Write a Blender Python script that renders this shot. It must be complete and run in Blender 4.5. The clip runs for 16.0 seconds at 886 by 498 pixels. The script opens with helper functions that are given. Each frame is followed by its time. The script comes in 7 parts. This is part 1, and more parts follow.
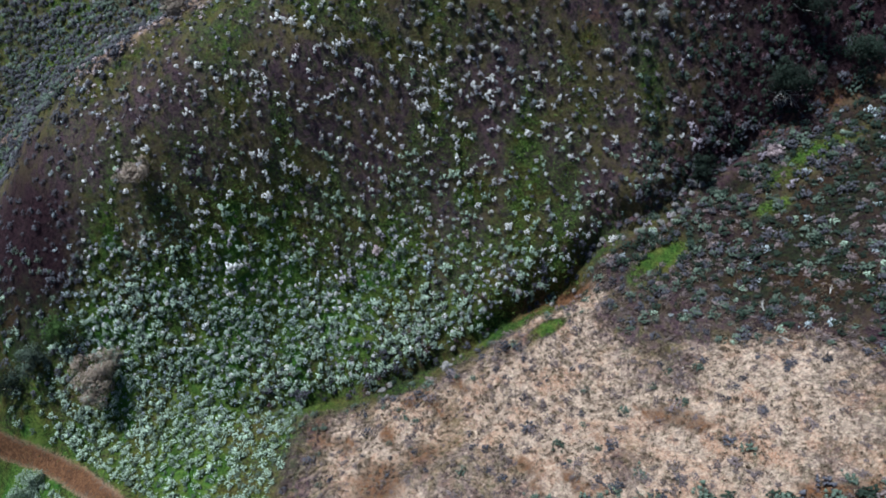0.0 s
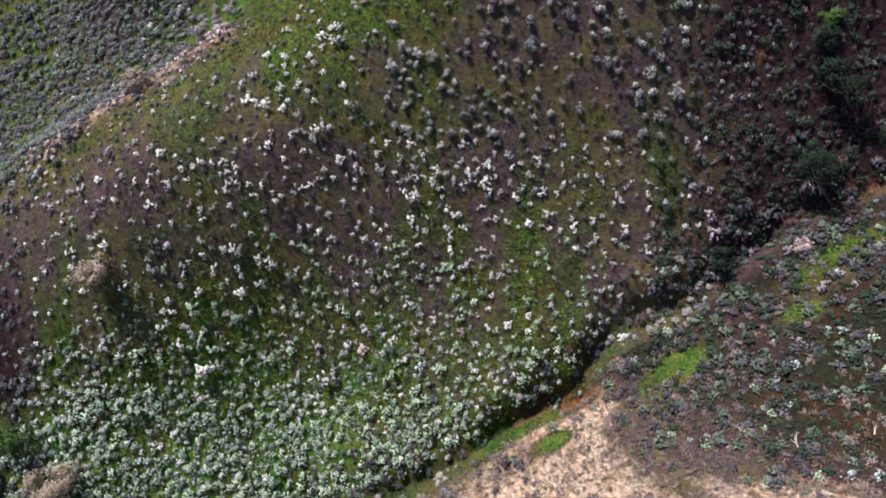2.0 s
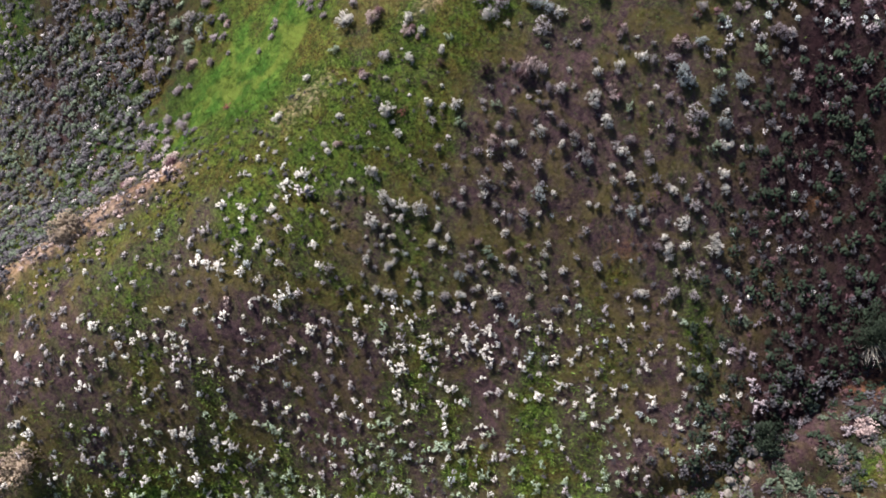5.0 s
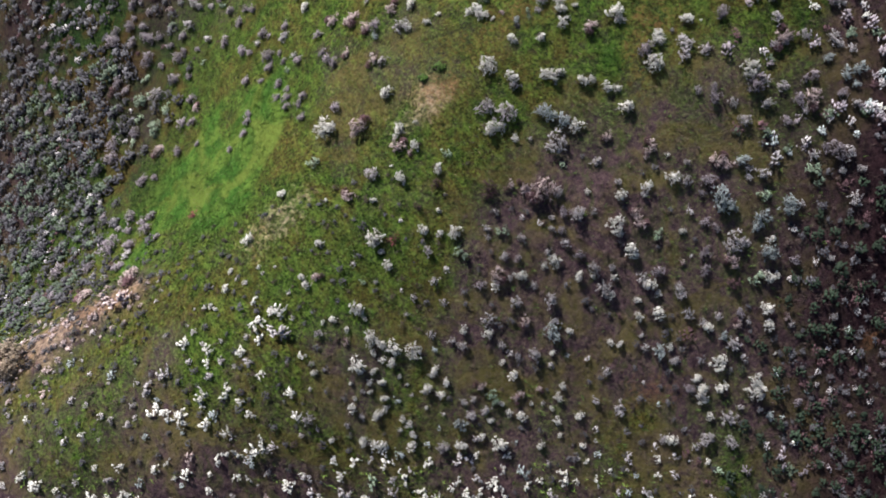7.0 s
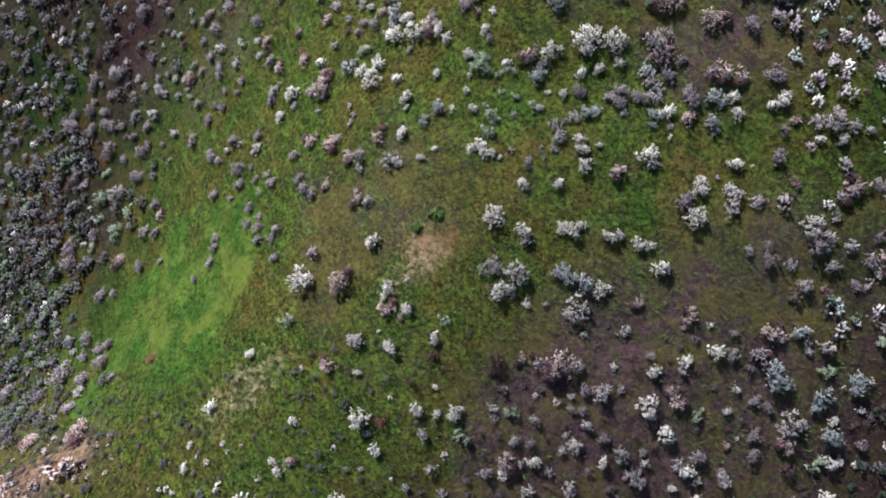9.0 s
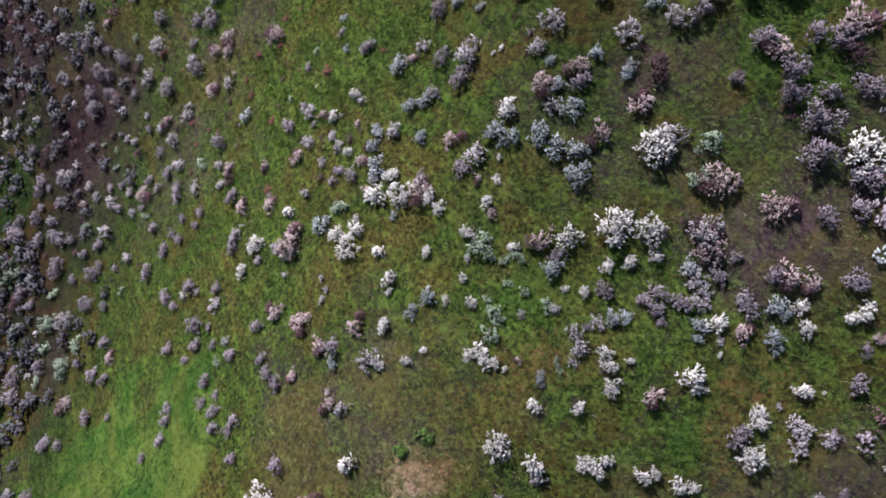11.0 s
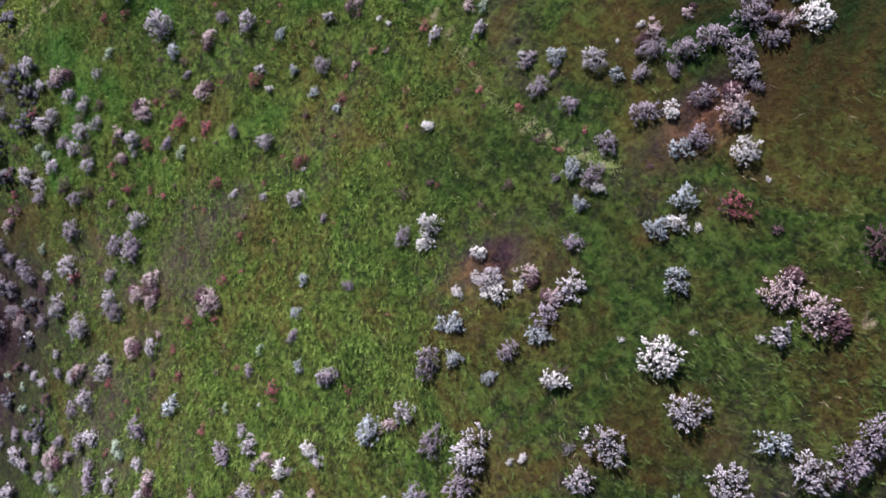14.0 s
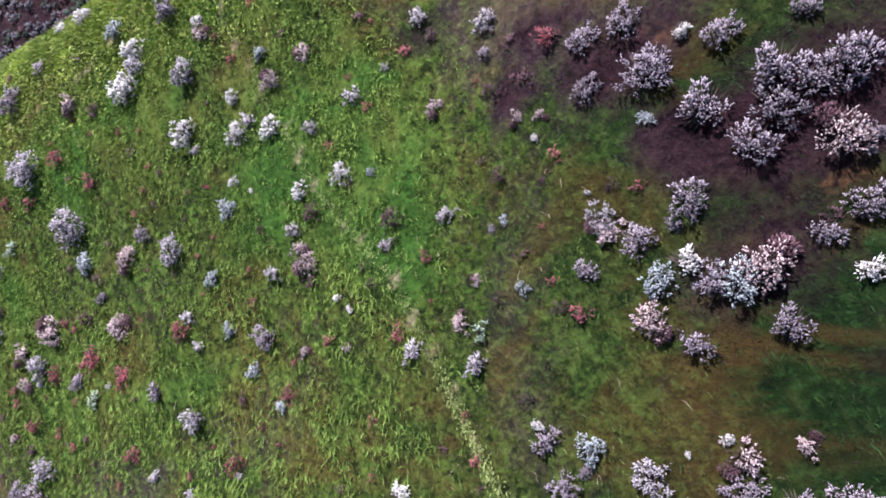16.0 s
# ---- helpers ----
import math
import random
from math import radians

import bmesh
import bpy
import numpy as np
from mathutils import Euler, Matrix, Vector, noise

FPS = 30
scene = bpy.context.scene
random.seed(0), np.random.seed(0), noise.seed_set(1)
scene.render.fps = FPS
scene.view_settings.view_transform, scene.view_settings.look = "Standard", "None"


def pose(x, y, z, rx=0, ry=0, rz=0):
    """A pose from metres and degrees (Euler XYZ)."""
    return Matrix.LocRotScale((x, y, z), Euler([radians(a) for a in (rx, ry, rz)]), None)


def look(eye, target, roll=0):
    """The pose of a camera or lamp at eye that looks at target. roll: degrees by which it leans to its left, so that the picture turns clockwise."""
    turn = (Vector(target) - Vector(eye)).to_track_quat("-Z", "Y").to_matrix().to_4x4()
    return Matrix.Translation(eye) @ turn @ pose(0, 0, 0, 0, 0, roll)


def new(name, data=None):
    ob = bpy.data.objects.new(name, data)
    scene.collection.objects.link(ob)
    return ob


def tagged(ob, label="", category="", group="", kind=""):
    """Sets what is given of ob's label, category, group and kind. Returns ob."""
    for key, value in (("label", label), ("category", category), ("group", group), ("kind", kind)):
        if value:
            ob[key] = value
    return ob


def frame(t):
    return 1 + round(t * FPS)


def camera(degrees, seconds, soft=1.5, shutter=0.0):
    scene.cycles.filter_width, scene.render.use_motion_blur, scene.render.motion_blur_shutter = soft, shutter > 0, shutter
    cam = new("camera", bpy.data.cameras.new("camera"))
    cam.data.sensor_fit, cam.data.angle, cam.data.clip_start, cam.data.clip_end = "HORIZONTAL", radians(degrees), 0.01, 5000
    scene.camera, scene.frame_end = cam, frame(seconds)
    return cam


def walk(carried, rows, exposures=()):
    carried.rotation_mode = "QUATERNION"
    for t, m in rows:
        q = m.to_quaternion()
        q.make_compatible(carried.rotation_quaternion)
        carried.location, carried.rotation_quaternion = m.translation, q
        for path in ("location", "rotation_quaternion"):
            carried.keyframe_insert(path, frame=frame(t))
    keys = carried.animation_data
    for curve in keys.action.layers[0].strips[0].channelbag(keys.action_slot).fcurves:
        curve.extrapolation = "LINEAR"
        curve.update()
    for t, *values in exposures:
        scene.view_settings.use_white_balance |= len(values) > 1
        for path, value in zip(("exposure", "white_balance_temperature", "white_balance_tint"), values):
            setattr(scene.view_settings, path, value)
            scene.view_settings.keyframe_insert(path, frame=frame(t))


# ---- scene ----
cam = camera(74.6, 16.0, 1.9)
METRES, EYE, TILT, LEAN, TURN = 90.0, 60.0, -57.3, 0.0, 0.0
ROWS = [
    (0.0, 0.0, 0.0, 0.0, 0.0, 0.0, 0.0),
    (0.5, 0.0017, 0.016, 0.0275, -0.07, -0.11, 0.06),
    (1.0, 0.0032, 0.032, 0.0542, -0.15, -0.15, 0.15),
    (1.5, 0.0042, 0.0479, 0.081, -0.22, -0.19, 0.28),
    (2.0, 0.0047, 0.064, 0.1082, -0.37, -0.24, 0.44),
    (2.5, 0.0056, 0.08, 0.1348, -0.49, -0.28, 0.59),
    (3.0, 0.0062, 0.0949, 0.1598, -0.63, -0.34, 0.72),
    (3.5, 0.0072, 0.1113, 0.1861, -0.72, -0.35, 0.81),
    (4.0, 0.0082, 0.1278, 0.2131, -0.78, -0.47, 0.9),
    (6.5, 0.0127, 0.2124, 0.3443, -1.0, -0.97, 1.37),
    (7.0, 0.0138, 0.2296, 0.37, -1.05, -1.06, 1.43),
    (7.5, 0.0153, 0.2467, 0.3959, -1.06, -1.15, 1.48),
    (8.0, 0.0165, 0.2632, 0.4221, -1.07, -1.26, 1.5),
    (8.5, 0.0177, 0.2794, 0.4486, -1.04, -1.38, 1.51),
    (11.0, 0.0282, 0.3645, 0.5807, -0.88, -2.2, 1.46),
    (11.5, 0.0296, 0.3812, 0.6074, -0.86, -2.37, 1.47),
    (12.0, 0.031, 0.3981, 0.6334, -0.84, -2.49, 1.5),
    (12.5, 0.0323, 0.4149, 0.659, -0.85, -2.59, 1.49),
    (13.0, 0.0338, 0.432, 0.6851, -0.84, -2.8, 1.55),
    (13.5, 0.0354, 0.4491, 0.711, -0.83, -2.93, 1.53),
    (14.0, 0.0372, 0.4665, 0.7376, -0.82, -3.11, 1.56),
    (14.5, 0.0393, 0.4842, 0.7644, -0.79, -3.33, 1.59),
    (15.0, 0.0414, 0.502, 0.7904, -0.77, -3.48, 1.57),
    (15.5, 0.0438, 0.5198, 0.816, -0.7, -3.59, 1.53),
    (16.0, 0.0465, 0.5372, 0.8417, -0.64, -3.78, 1.49),
]
EXPOSURES = [(0.0, 0.44, 5110, 2), (1.0, 0.58, 5260, 3), (2.1, 1.02, 5930, 12), (2.6, 1.08, 6130, 13), (4.2, 1.15, 6330, 12), (8.0, 1.0, 5980, 6), (11.0, 0.9, 5780, 16), (13.0, 0.83, 5680, 20), (14.2, 1.05, 5680, 20), (15.5, 1.27, 5580, 21), (16.0, 1.27, 5580, 21)]
walk(cam, [(t, pose(0, 0, EYE, TILT, LEAN, TURN) @ pose(METRES * x, METRES * y, METRES * z, 90 + pitch, roll, yaw)) for t, x, y, z, yaw, pitch, roll in ROWS], EXPOSURES)

# ---------------------------------------------------------------- light
SUN_TO = Vector((-0.44, 0.43, 0.79)).normalized()
sun = new("sun", bpy.data.lights.new("sun", "SUN"))
sun.data.energy, sun.data.angle, sun.data.color = 5.0, radians(2.5), (1.0, 0.93, 0.82)
sun.matrix_world = look(SUN_TO * 300, (0, 0, 0))
world = bpy.data.worlds.new("sky")
scene.world = world
world.use_nodes = True
sky = world.node_tree.nodes.new("ShaderNodeTexSky")
sky.sky_type, sky.sun_disc = "NISHITA", False
sky.sun_elevation = math.asin(SUN_TO.z)
sky.sun_rotation = math.atan2(SUN_TO.x, SUN_TO.y)
world.node_tree.links.new(sky.outputs[0], world.node_tree.nodes["Background"].inputs[0])
world.node_tree.nodes["Background"].inputs[1].default_value = 0.050


# ---------------------------------------------------------------- materials
def material(name, rough=0.9):
    m = bpy.data.materials.new(name)
    m.use_nodes = True
    nt = m.node_tree
    b = nt.nodes["Principled BSDF"]
    b.inputs["Roughness"].default_value = rough
    b.inputs["Specular IOR Level"].default_value = 0.05
    return m, nt, b


def node(nt, kind, **values):
    n = nt.nodes.new(kind)
    for key, value in values.items():
        n.inputs[key.replace("_", " ")].default_value = value
    return n


def mixed(nt, fac, a, b):
    """Mix of two colours (sockets or tuples) by a factor (socket or number)."""
    n = nt.nodes.new("ShaderNodeMix")
    n.data_type = "RGBA"
    for sock, value in ((n.inputs[0], fac), (n.inputs[6], a), (n.inputs[7], b)):
        if isinstance(value, bpy.types.NodeSocket):
            nt.links.new(value, sock)
        else:
            sock.default_value = value if isinstance(value, (int, float)) else (*value, 1.0)
    return n.outputs[2]


def ramp(nt, value, lo, hi):
    n = nt.nodes.new("ShaderNodeMapRange")
    nt.links.new(value, n.inputs[0])
    n.inputs[1].default_value, n.inputs[2].default_value = lo, hi
    return n.outputs[0]


def times(nt, a, b):
    n = nt.nodes.new("ShaderNodeMath")
    n.operation = "MULTIPLY"
    for sock, value in zip(n.inputs, (a, b)):
        if isinstance(value, bpy.types.NodeSocket):
            nt.links.new(value, sock)
        else:
            sock.default_value = value
    return n.outputs[0]


def noisy(nt, coord, scale, detail=4.0, rough=0.6, swirl=0.0):
    n = node(nt, "ShaderNodeTexNoise", Scale=scale, Detail=detail, Roughness=rough, Distortion=swirl)
    nt.links.new(coord, n.inputs["Vector"])
    return n.outputs[0]


def ground_material():
    """Litter, green turf, dry grass and red soil, mixed by the cover of the hillside."""
    m, nt, b = material("hillside_soil", 0.95)
    pos = nt.nodes.new("ShaderNodeNewGeometry").outputs["Position"]
    cov = nt.nodes.new("ShaderNodeAttribute")
    cov.attribute_name = "cover"
    sep = nt.nodes.new("ShaderNodeSeparateColor")
    nt.links.new(cov.outputs["Color"], sep.inputs[0])
    big, mid, fine = noisy(nt, pos, 0.35), noisy(nt, pos, 2.4, 6, 0.68, 0.9), noisy(nt, pos, 11.0, 5, 0.75)

    def drawn(turn, long, short, scale):
        """Noise drawn out along a direction of the plan."""
        n = nt.nodes.new("ShaderNodeMapping")
        n.vector_type = "TEXTURE"
        n.inputs["Rotation"].default_value = (0, 0, radians(turn))
        n.inputs["Scale"].default_value = (long, short, short)
        nt.links.new(pos, n.inputs[0])
        return noisy(nt, n.outputs[0], scale, 5, 0.66, 1.3)

    streak, rill, fall = drawn(-60, 1.5, 0.5, 0.8), drawn(127, 3.0, 0.5, 0.6), drawn(95, 2.6, 0.7, 0.55)
    patchy, tuft, drift = noisy(nt, pos, 0.8, 5, 0.7), noisy(nt, pos, 5.0, 3, 0.6, 0.6), noisy(nt, pos, 0.22, 4, 0.65, 0.8)
    litter = mixed(nt, ramp(nt, mid, 0.35, 0.7), (0.036, 0.021, 0.032), (0.150, 0.090, 0.100))
    litter = mixed(nt, times(nt, ramp(nt, fine, 0.52, 0.64), 0.65), litter, (0.19, 0.135, 0.115))
    litter = mixed(nt, times(nt, ramp(nt, fall, 0.48, 0.62), 0.6), litter, (0.062, 0.078, 0.022))
    litter = mixed(nt, times(nt, ramp(nt, drift, 0.48, 0.60), 0.7), litter, (0.130, 0.108, 0.034))
    litter = mixed(nt, times(nt, ramp(nt, patchy, 0.50, 0.36), 0.6), litter, (0.026, 0.014, 0.028))
    litter = mixed(nt, times(nt, ramp(nt, tuft, 0.55, 0.68), 0.5), litter, (0.20, 0.155, 0.110))
    # dark soil under the litter, also the painted shade of hollows and gully
    humus_and_shade = mixed(nt, ramp(nt, mid, 0.36, 0.64), (0.009, 0.004, 0.007), (0.044, 0.021, 0.026))
    humus_and_shade = mixed(nt, times(nt, ramp(nt, fine, 0.52, 0.64), 0.6), humus_and_shade, (0.060, 0.037, 0.042))
    litter = mixed(nt, cov.outputs["Alpha"], litter, humus_and_shade)
    turf = mixed(nt, ramp(nt, mid, 0.36, 0.64), (0.011, 0.024, 0.005), (0.075, 0.140, 0.020))
    turf = mixed(nt, times(nt, ramp(nt, big, 0.45, 0.66), 0.6), turf, (0.105, 0.098, 0.022))
    turf = mixed(nt, times(nt, ramp(nt, drift, 0.48, 0.60), 0.7), turf, (0.105, 0.062, 0.020))
    turf = mixed(nt, times(nt, ramp(nt, patchy, 0.53, 0.63), 0.5), turf, (0.105, 0.068, 0.022))
    turf = mixed(nt, times(nt, ramp(nt, patchy, 0.48, 0.36), 0.6), turf, (0.018, 0.042, 0.010))
    turf = mixed(nt, times(nt, ramp(nt, streak, 0.50, 0.66), 0.6), turf, (0.130, 0.205, 0.036))
    turf = mixed(nt, times(nt, ramp(nt, streak, 0.50, 0.34), 0.5), turf, (0.024, 0.026, 0.010))
    turf = mixed(nt, times(nt, ramp(nt, tuft, 0.49, 0.37), 0.9), turf, (0.009, 0.016, 0.005))
    turf = mixed(nt, times(nt, ramp(nt, tuft, 0.55, 0.67), 0.6), turf, (0.165, 0.230, 0.042))
    turf = mixed(nt, times(nt, ramp(nt, fine, 0.54, 0.64), 0.5), turf, (0.19, 0.205, 0.060))
    turf = mixed(nt, times(nt, ramp(nt, fine, 0.45, 0.36), 0.35), turf, (0.010, 0.014, 0.005))
    lush = mixed(nt, ramp(nt, mid, 0.3, 0.7), (0.024, 0.070, 0.011), (0.088, 0.185, 0.030))
    lush = mixed(nt, times(nt, ramp(nt, big, 0.45, 0.6), 0.35), lush, (0.23, 0.28, 0.055))
    lush = mixed(nt, times(nt, ramp(nt, patchy, 0.50, 0.38), 0.5), lush, (0.035, 0.080, 0.014))
    lush = mixed(nt, times(nt, ramp(nt, streak, 0.48, 0.34), 0.5), lush, (0.026, 0.060, 0.010))
    lush = mixed(nt, times(nt, ramp(nt, tuft, 0.49, 0.37), 0.8), lush, (0.014, 0.034, 0.006))
    lush = mixed(nt, times(nt, ramp(nt, drift, 0.50, 0.60), 0.5), lush, (0.170, 0.190, 0.040))
    turf = mixed(nt, ramp(nt, sep.outputs[1], 0.80, 0.95), turf, lush)
    straw = mixed(nt, ramp(nt, mid, 0.35, 0.66), (0.20, 0.130, 0.100), (0.74, 0.53, 0.395))
    straw = mixed(nt, times(nt, ramp(nt, big, 0.50, 0.60), 0.6), straw, (0.40, 0.190, 0.105))
    straw = mixed(nt, times(nt, ramp(nt, drift, 0.50, 0.62), 0.5), straw, (0.52, 0.27, 0.160))
    straw = mixed(nt, times(nt, ramp(nt, rill, 0.47, 0.33), 0.8), straw, (0.095, 0.058, 0.048))
    straw = mixed(nt, times(nt, ramp(nt, rill, 0.53, 0.66), 0.6), straw, (0.64, 0.480, 0.350))
    straw = mixed(nt, times(nt, ramp(nt, tuft, 0.50, 0.38), 0.6), straw, (0.13, 0.090, 0.075))
    straw = mixed(nt, times(nt, ramp(nt, fine, 0.50, 0.62), 0.6), straw, (0.85, 0.70, 0.54))
    # dark green turf, which also carries shade painted on the hollow ground
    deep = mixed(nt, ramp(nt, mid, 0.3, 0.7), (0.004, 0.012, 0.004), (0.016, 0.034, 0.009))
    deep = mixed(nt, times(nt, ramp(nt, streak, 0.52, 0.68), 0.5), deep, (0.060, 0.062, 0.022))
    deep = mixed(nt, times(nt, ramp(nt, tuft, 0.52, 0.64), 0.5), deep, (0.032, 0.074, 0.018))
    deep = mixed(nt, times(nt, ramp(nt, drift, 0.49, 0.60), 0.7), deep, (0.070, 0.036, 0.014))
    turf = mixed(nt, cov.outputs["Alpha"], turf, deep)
    soil = mixed(nt, ramp(nt, mid, 0.38, 0.62), (0.055, 0.026, 0.014), (0.200, 0.094, 0.044))
    soil = mixed(nt, times(nt, ramp(nt, fine, 0.51, 0.66), 0.4), soil, (0.34, 0.20, 0.13))

    def eased(w):
        """The weight with an edge broken up by the noise."""
        a = nt.nodes.new("ShaderNodeMath")
        a.operation = "ADD"
        nt.links.new(w, a.inputs[0])
        nt.links.new(mid, a.inputs[1])
        return ramp(nt, a.outputs[0], 0.78, 1.22)

    c = mixed(nt, eased(sep.outputs[1]), litter, turf)
    c = mixed(nt, eased(sep.outputs[2]), c, straw)
    c = mixed(nt, eased(sep.outputs[0]), c, soil)
    nt.links.new(c, b.inputs["Base Color"])
    bump = node(nt, "ShaderNodeBump", Strength=0.9, Distance=0.12)
    nt.links.new(fine, bump.inputs["Height"])
    bump3 = node(nt, "ShaderNodeBump", Strength=0.8, Distance=0.35)
    nt.links.new(streak, bump3.inputs["Height"])
    bump2 = node(nt, "ShaderNodeBump", Strength=0.8, Distance=0.35)
    nt.links.new(mid, bump2.inputs["Height"])
    nt.links.new(bump3.outputs[0], bump2.inputs["Normal"])
    nt.links.new(bump2.outputs[0], bump.inputs["Normal"])
    nt.links.new(bump.outputs[0], b.inputs["Normal"])
    return m


def leaf_material(name, inner, outer, spread=0.30, rough=0.75):
    """Foliage: each sprig between two tones, older wood inside, pale new growth at the tips, the inner tones darkened
    further as painted shade between sprigs; each plant a little different.
    """
    m, nt, b = material(name, rough)
    b.inputs["Specular IOR Level"].default_value = 0.15
    geo = nt.nodes.new("ShaderNodeNewGeometry")
    age = nt.nodes.new("ShaderNodeAttribute")
    age.attribute_name = "age"
    sep = nt.nodes.new("ShaderNodeSeparateColor")
    nt.links.new(age.outputs["Color"], sep.inputs[0])
    who = nt.nodes.new("ShaderNodeObjectInfo")
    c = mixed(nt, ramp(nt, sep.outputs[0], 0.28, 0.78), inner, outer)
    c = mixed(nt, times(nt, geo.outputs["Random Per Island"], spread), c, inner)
    hsv = node(nt, "ShaderNodeHueSaturation")
    nt.links.new(c, hsv.inputs["Color"])
    add = nt.nodes.new("ShaderNodeMath")
    add.operation = "ADD"
    nt.links.new(who.outputs["Random"], add.inputs[0])
    nt.links.new(sep.outputs[1], add.inputs[1])
    frac = nt.nodes.new("ShaderNodeMath")
    frac.operation = "FRACT"
    nt.links.new(add.outputs[0], frac.inputs[0])
    tone = nt.nodes.new("ShaderNodeMapRange")
    nt.links.new(frac.outputs[0], tone.inputs[0])
    tone.inputs[3].default_value, tone.inputs[4].default_value = 0.78, 1.28
    nt.links.new(tone.outputs[0], hsv.inputs["Value"])
    nt.links.new(hsv.outputs[0], b.inputs["Base Color"])
    return m


GROUND = ground_material()
LEAF = {
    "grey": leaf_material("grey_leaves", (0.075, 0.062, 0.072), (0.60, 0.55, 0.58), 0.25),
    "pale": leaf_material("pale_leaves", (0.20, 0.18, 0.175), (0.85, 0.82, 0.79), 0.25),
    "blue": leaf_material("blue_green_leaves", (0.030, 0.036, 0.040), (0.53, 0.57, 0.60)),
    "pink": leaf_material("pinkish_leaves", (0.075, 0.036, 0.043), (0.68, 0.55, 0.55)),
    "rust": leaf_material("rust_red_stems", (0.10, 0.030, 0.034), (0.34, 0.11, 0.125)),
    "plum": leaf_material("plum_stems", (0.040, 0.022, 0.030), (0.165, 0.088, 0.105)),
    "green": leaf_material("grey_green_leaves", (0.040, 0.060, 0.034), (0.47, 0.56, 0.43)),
    # dark green, taken darker still to hold the shade of the hollow
    "dark": leaf_material("dark_green_shaded_leaves", (0.008, 0.013, 0.009), (0.032, 0.048, 0.032)),
    # dimmer copies of grey and green: weak light on the western slope, as colour
    "smoke": leaf_material("dimmed_grey_leaves", (0.016, 0.014, 0.019), (0.112, 0.106, 0.124)),
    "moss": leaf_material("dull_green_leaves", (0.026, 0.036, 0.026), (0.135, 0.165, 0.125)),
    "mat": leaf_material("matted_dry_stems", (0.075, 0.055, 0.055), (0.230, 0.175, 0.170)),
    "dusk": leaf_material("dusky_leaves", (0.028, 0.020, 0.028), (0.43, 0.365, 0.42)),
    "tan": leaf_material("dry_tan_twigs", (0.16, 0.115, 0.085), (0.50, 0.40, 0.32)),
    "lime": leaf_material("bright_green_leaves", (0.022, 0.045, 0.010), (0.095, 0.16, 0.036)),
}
WOOD = leaf_material("woody_stems", (0.03, 0.022, 0.02), (0.10, 0.075, 0.065))
GRASS_LIGHT = leaf_material("light_green_blades", (0.045, 0.095, 0.014), (0.300, 0.405, 0.085), 0.6)
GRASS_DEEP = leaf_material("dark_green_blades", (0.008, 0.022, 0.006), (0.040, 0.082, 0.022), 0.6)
GRASS = leaf_material("green_blades", (0.030, 0.056, 0.013), (0.150, 0.215, 0.058), 0.6)
STRAW = leaf_material("straw_blades", (0.17, 0.125, 0.075), (0.46, 0.39, 0.25), 0.6)
TUSSOCK = leaf_material("brown_tussock_blades", (0.085, 0.062, 0.045), (0.38, 0.29, 0.20), 0.6)
DULL = leaf_material("dull_maroon_stems", (0.022, 0.010, 0.013), (0.080, 0.040, 0.042), 0.6)
DEAD = leaf_material("dead_stems", (0.035, 0.024, 0.026), (0.12, 0.085, 0.075), 0.6)
TRODDEN = leaf_material("trodden_blades", (0.13, 0.18, 0.05), (0.36, 0.41, 0.15), 0.5)
# yellow green raised in brightness to paint the sunlit crest
CREST_GRASS = leaf_material("sunlit_yellow_green_blades", (0.20, 0.27, 0.05), (0.54, 0.60, 0.17), 0.5)


# ---------------------------------------------------------------- the lie of the land
def lattice(x, y, seed):
    """Smooth value noise between 0 and 1."""
    i, j = np.floor(x).astype(np.int64), np.floor(y).astype(np.int64)
    u, v = x - i, y - j
    u, v = u * u * (3 - 2 * u), v * v * (3 - 2 * v)

    def corner(a, b):
        n = (a * 374761393 + b * 668265263 + seed * 974711) & 0x7FFFFFFF
        n = ((n ^ (n >> 13)) * 1274126177) & 0x7FFFFFFF
        return ((n ^ (n >> 16)) & 0xFFFF) / 65535.0

    return (corner(i, j) * (1 - u) + corner(i + 1, j) * u) * (1 - v) + (corner(i, j + 1) * (1 - u) + corner(i + 1, j + 1) * u) * v


def cloudy(x, y, size, octaves=4, seed=0):
    total, amp, out = 0.0, 1.0, 0.0
    for k in range(octaves):
        out = out + amp * lattice(x / size * 2**k + 17.3 * k, y / size * 2**k - 9.1 * k, seed + k)
        total, amp = total + amp, amp * 0.55
    return out / total


def line_distance(x, y, line):
    best = np.full(np.shape(x), 1e9)
    for (ax, ay), (bx, by) in zip(line[:-1], line[1:]):
        dx, dy = bx - ax, by - ay
        t = np.clip(((x - ax) * dx + (y - ay) * dy) / (dx * dx + dy * dy), 0, 1)
        best = np.minimum(best, np.hypot(x - ax - t * dx, y - ay - t * dy))
    return best


GULLY = [(-75, 8), (-45, 14), (-28, 18), (-17, 19.4), (-8, 20.5), (-1.4, 22.4), (2.7, 24.4), (8, 27.4), (13.2, 29.4), (15.8, 32.8), (19.5, 35), (24, 36.4), (26, 38.2), (32.2, 41.3), (38.7, 43.5), (50, 46)]
ROAD = [(-90, 41), (-60, 22.4), (-48.2, 16.2), (-43.5, 14.8), (-39.3, 13.2), (-34, 10.8), (-30, 8.6), (-22, 3.0), (-12, -6), (0, -24)]
CREST = [(-62, 58), (-54, 55), (-48.8, 52.9), (-44, 51.3), (-40, 50), (-36.3, 49.6), (-32.5, 52), (-29.4, 54.3), (-26.5, 56.0), (-23.5, 57.4), (-20.0, 58.2)]
RIM = [(-37, 46.5), (-35, 47.5), (-29, 51), (-22, 54.5), (-15, 57), (-9, 58.6), (-4, 61)]
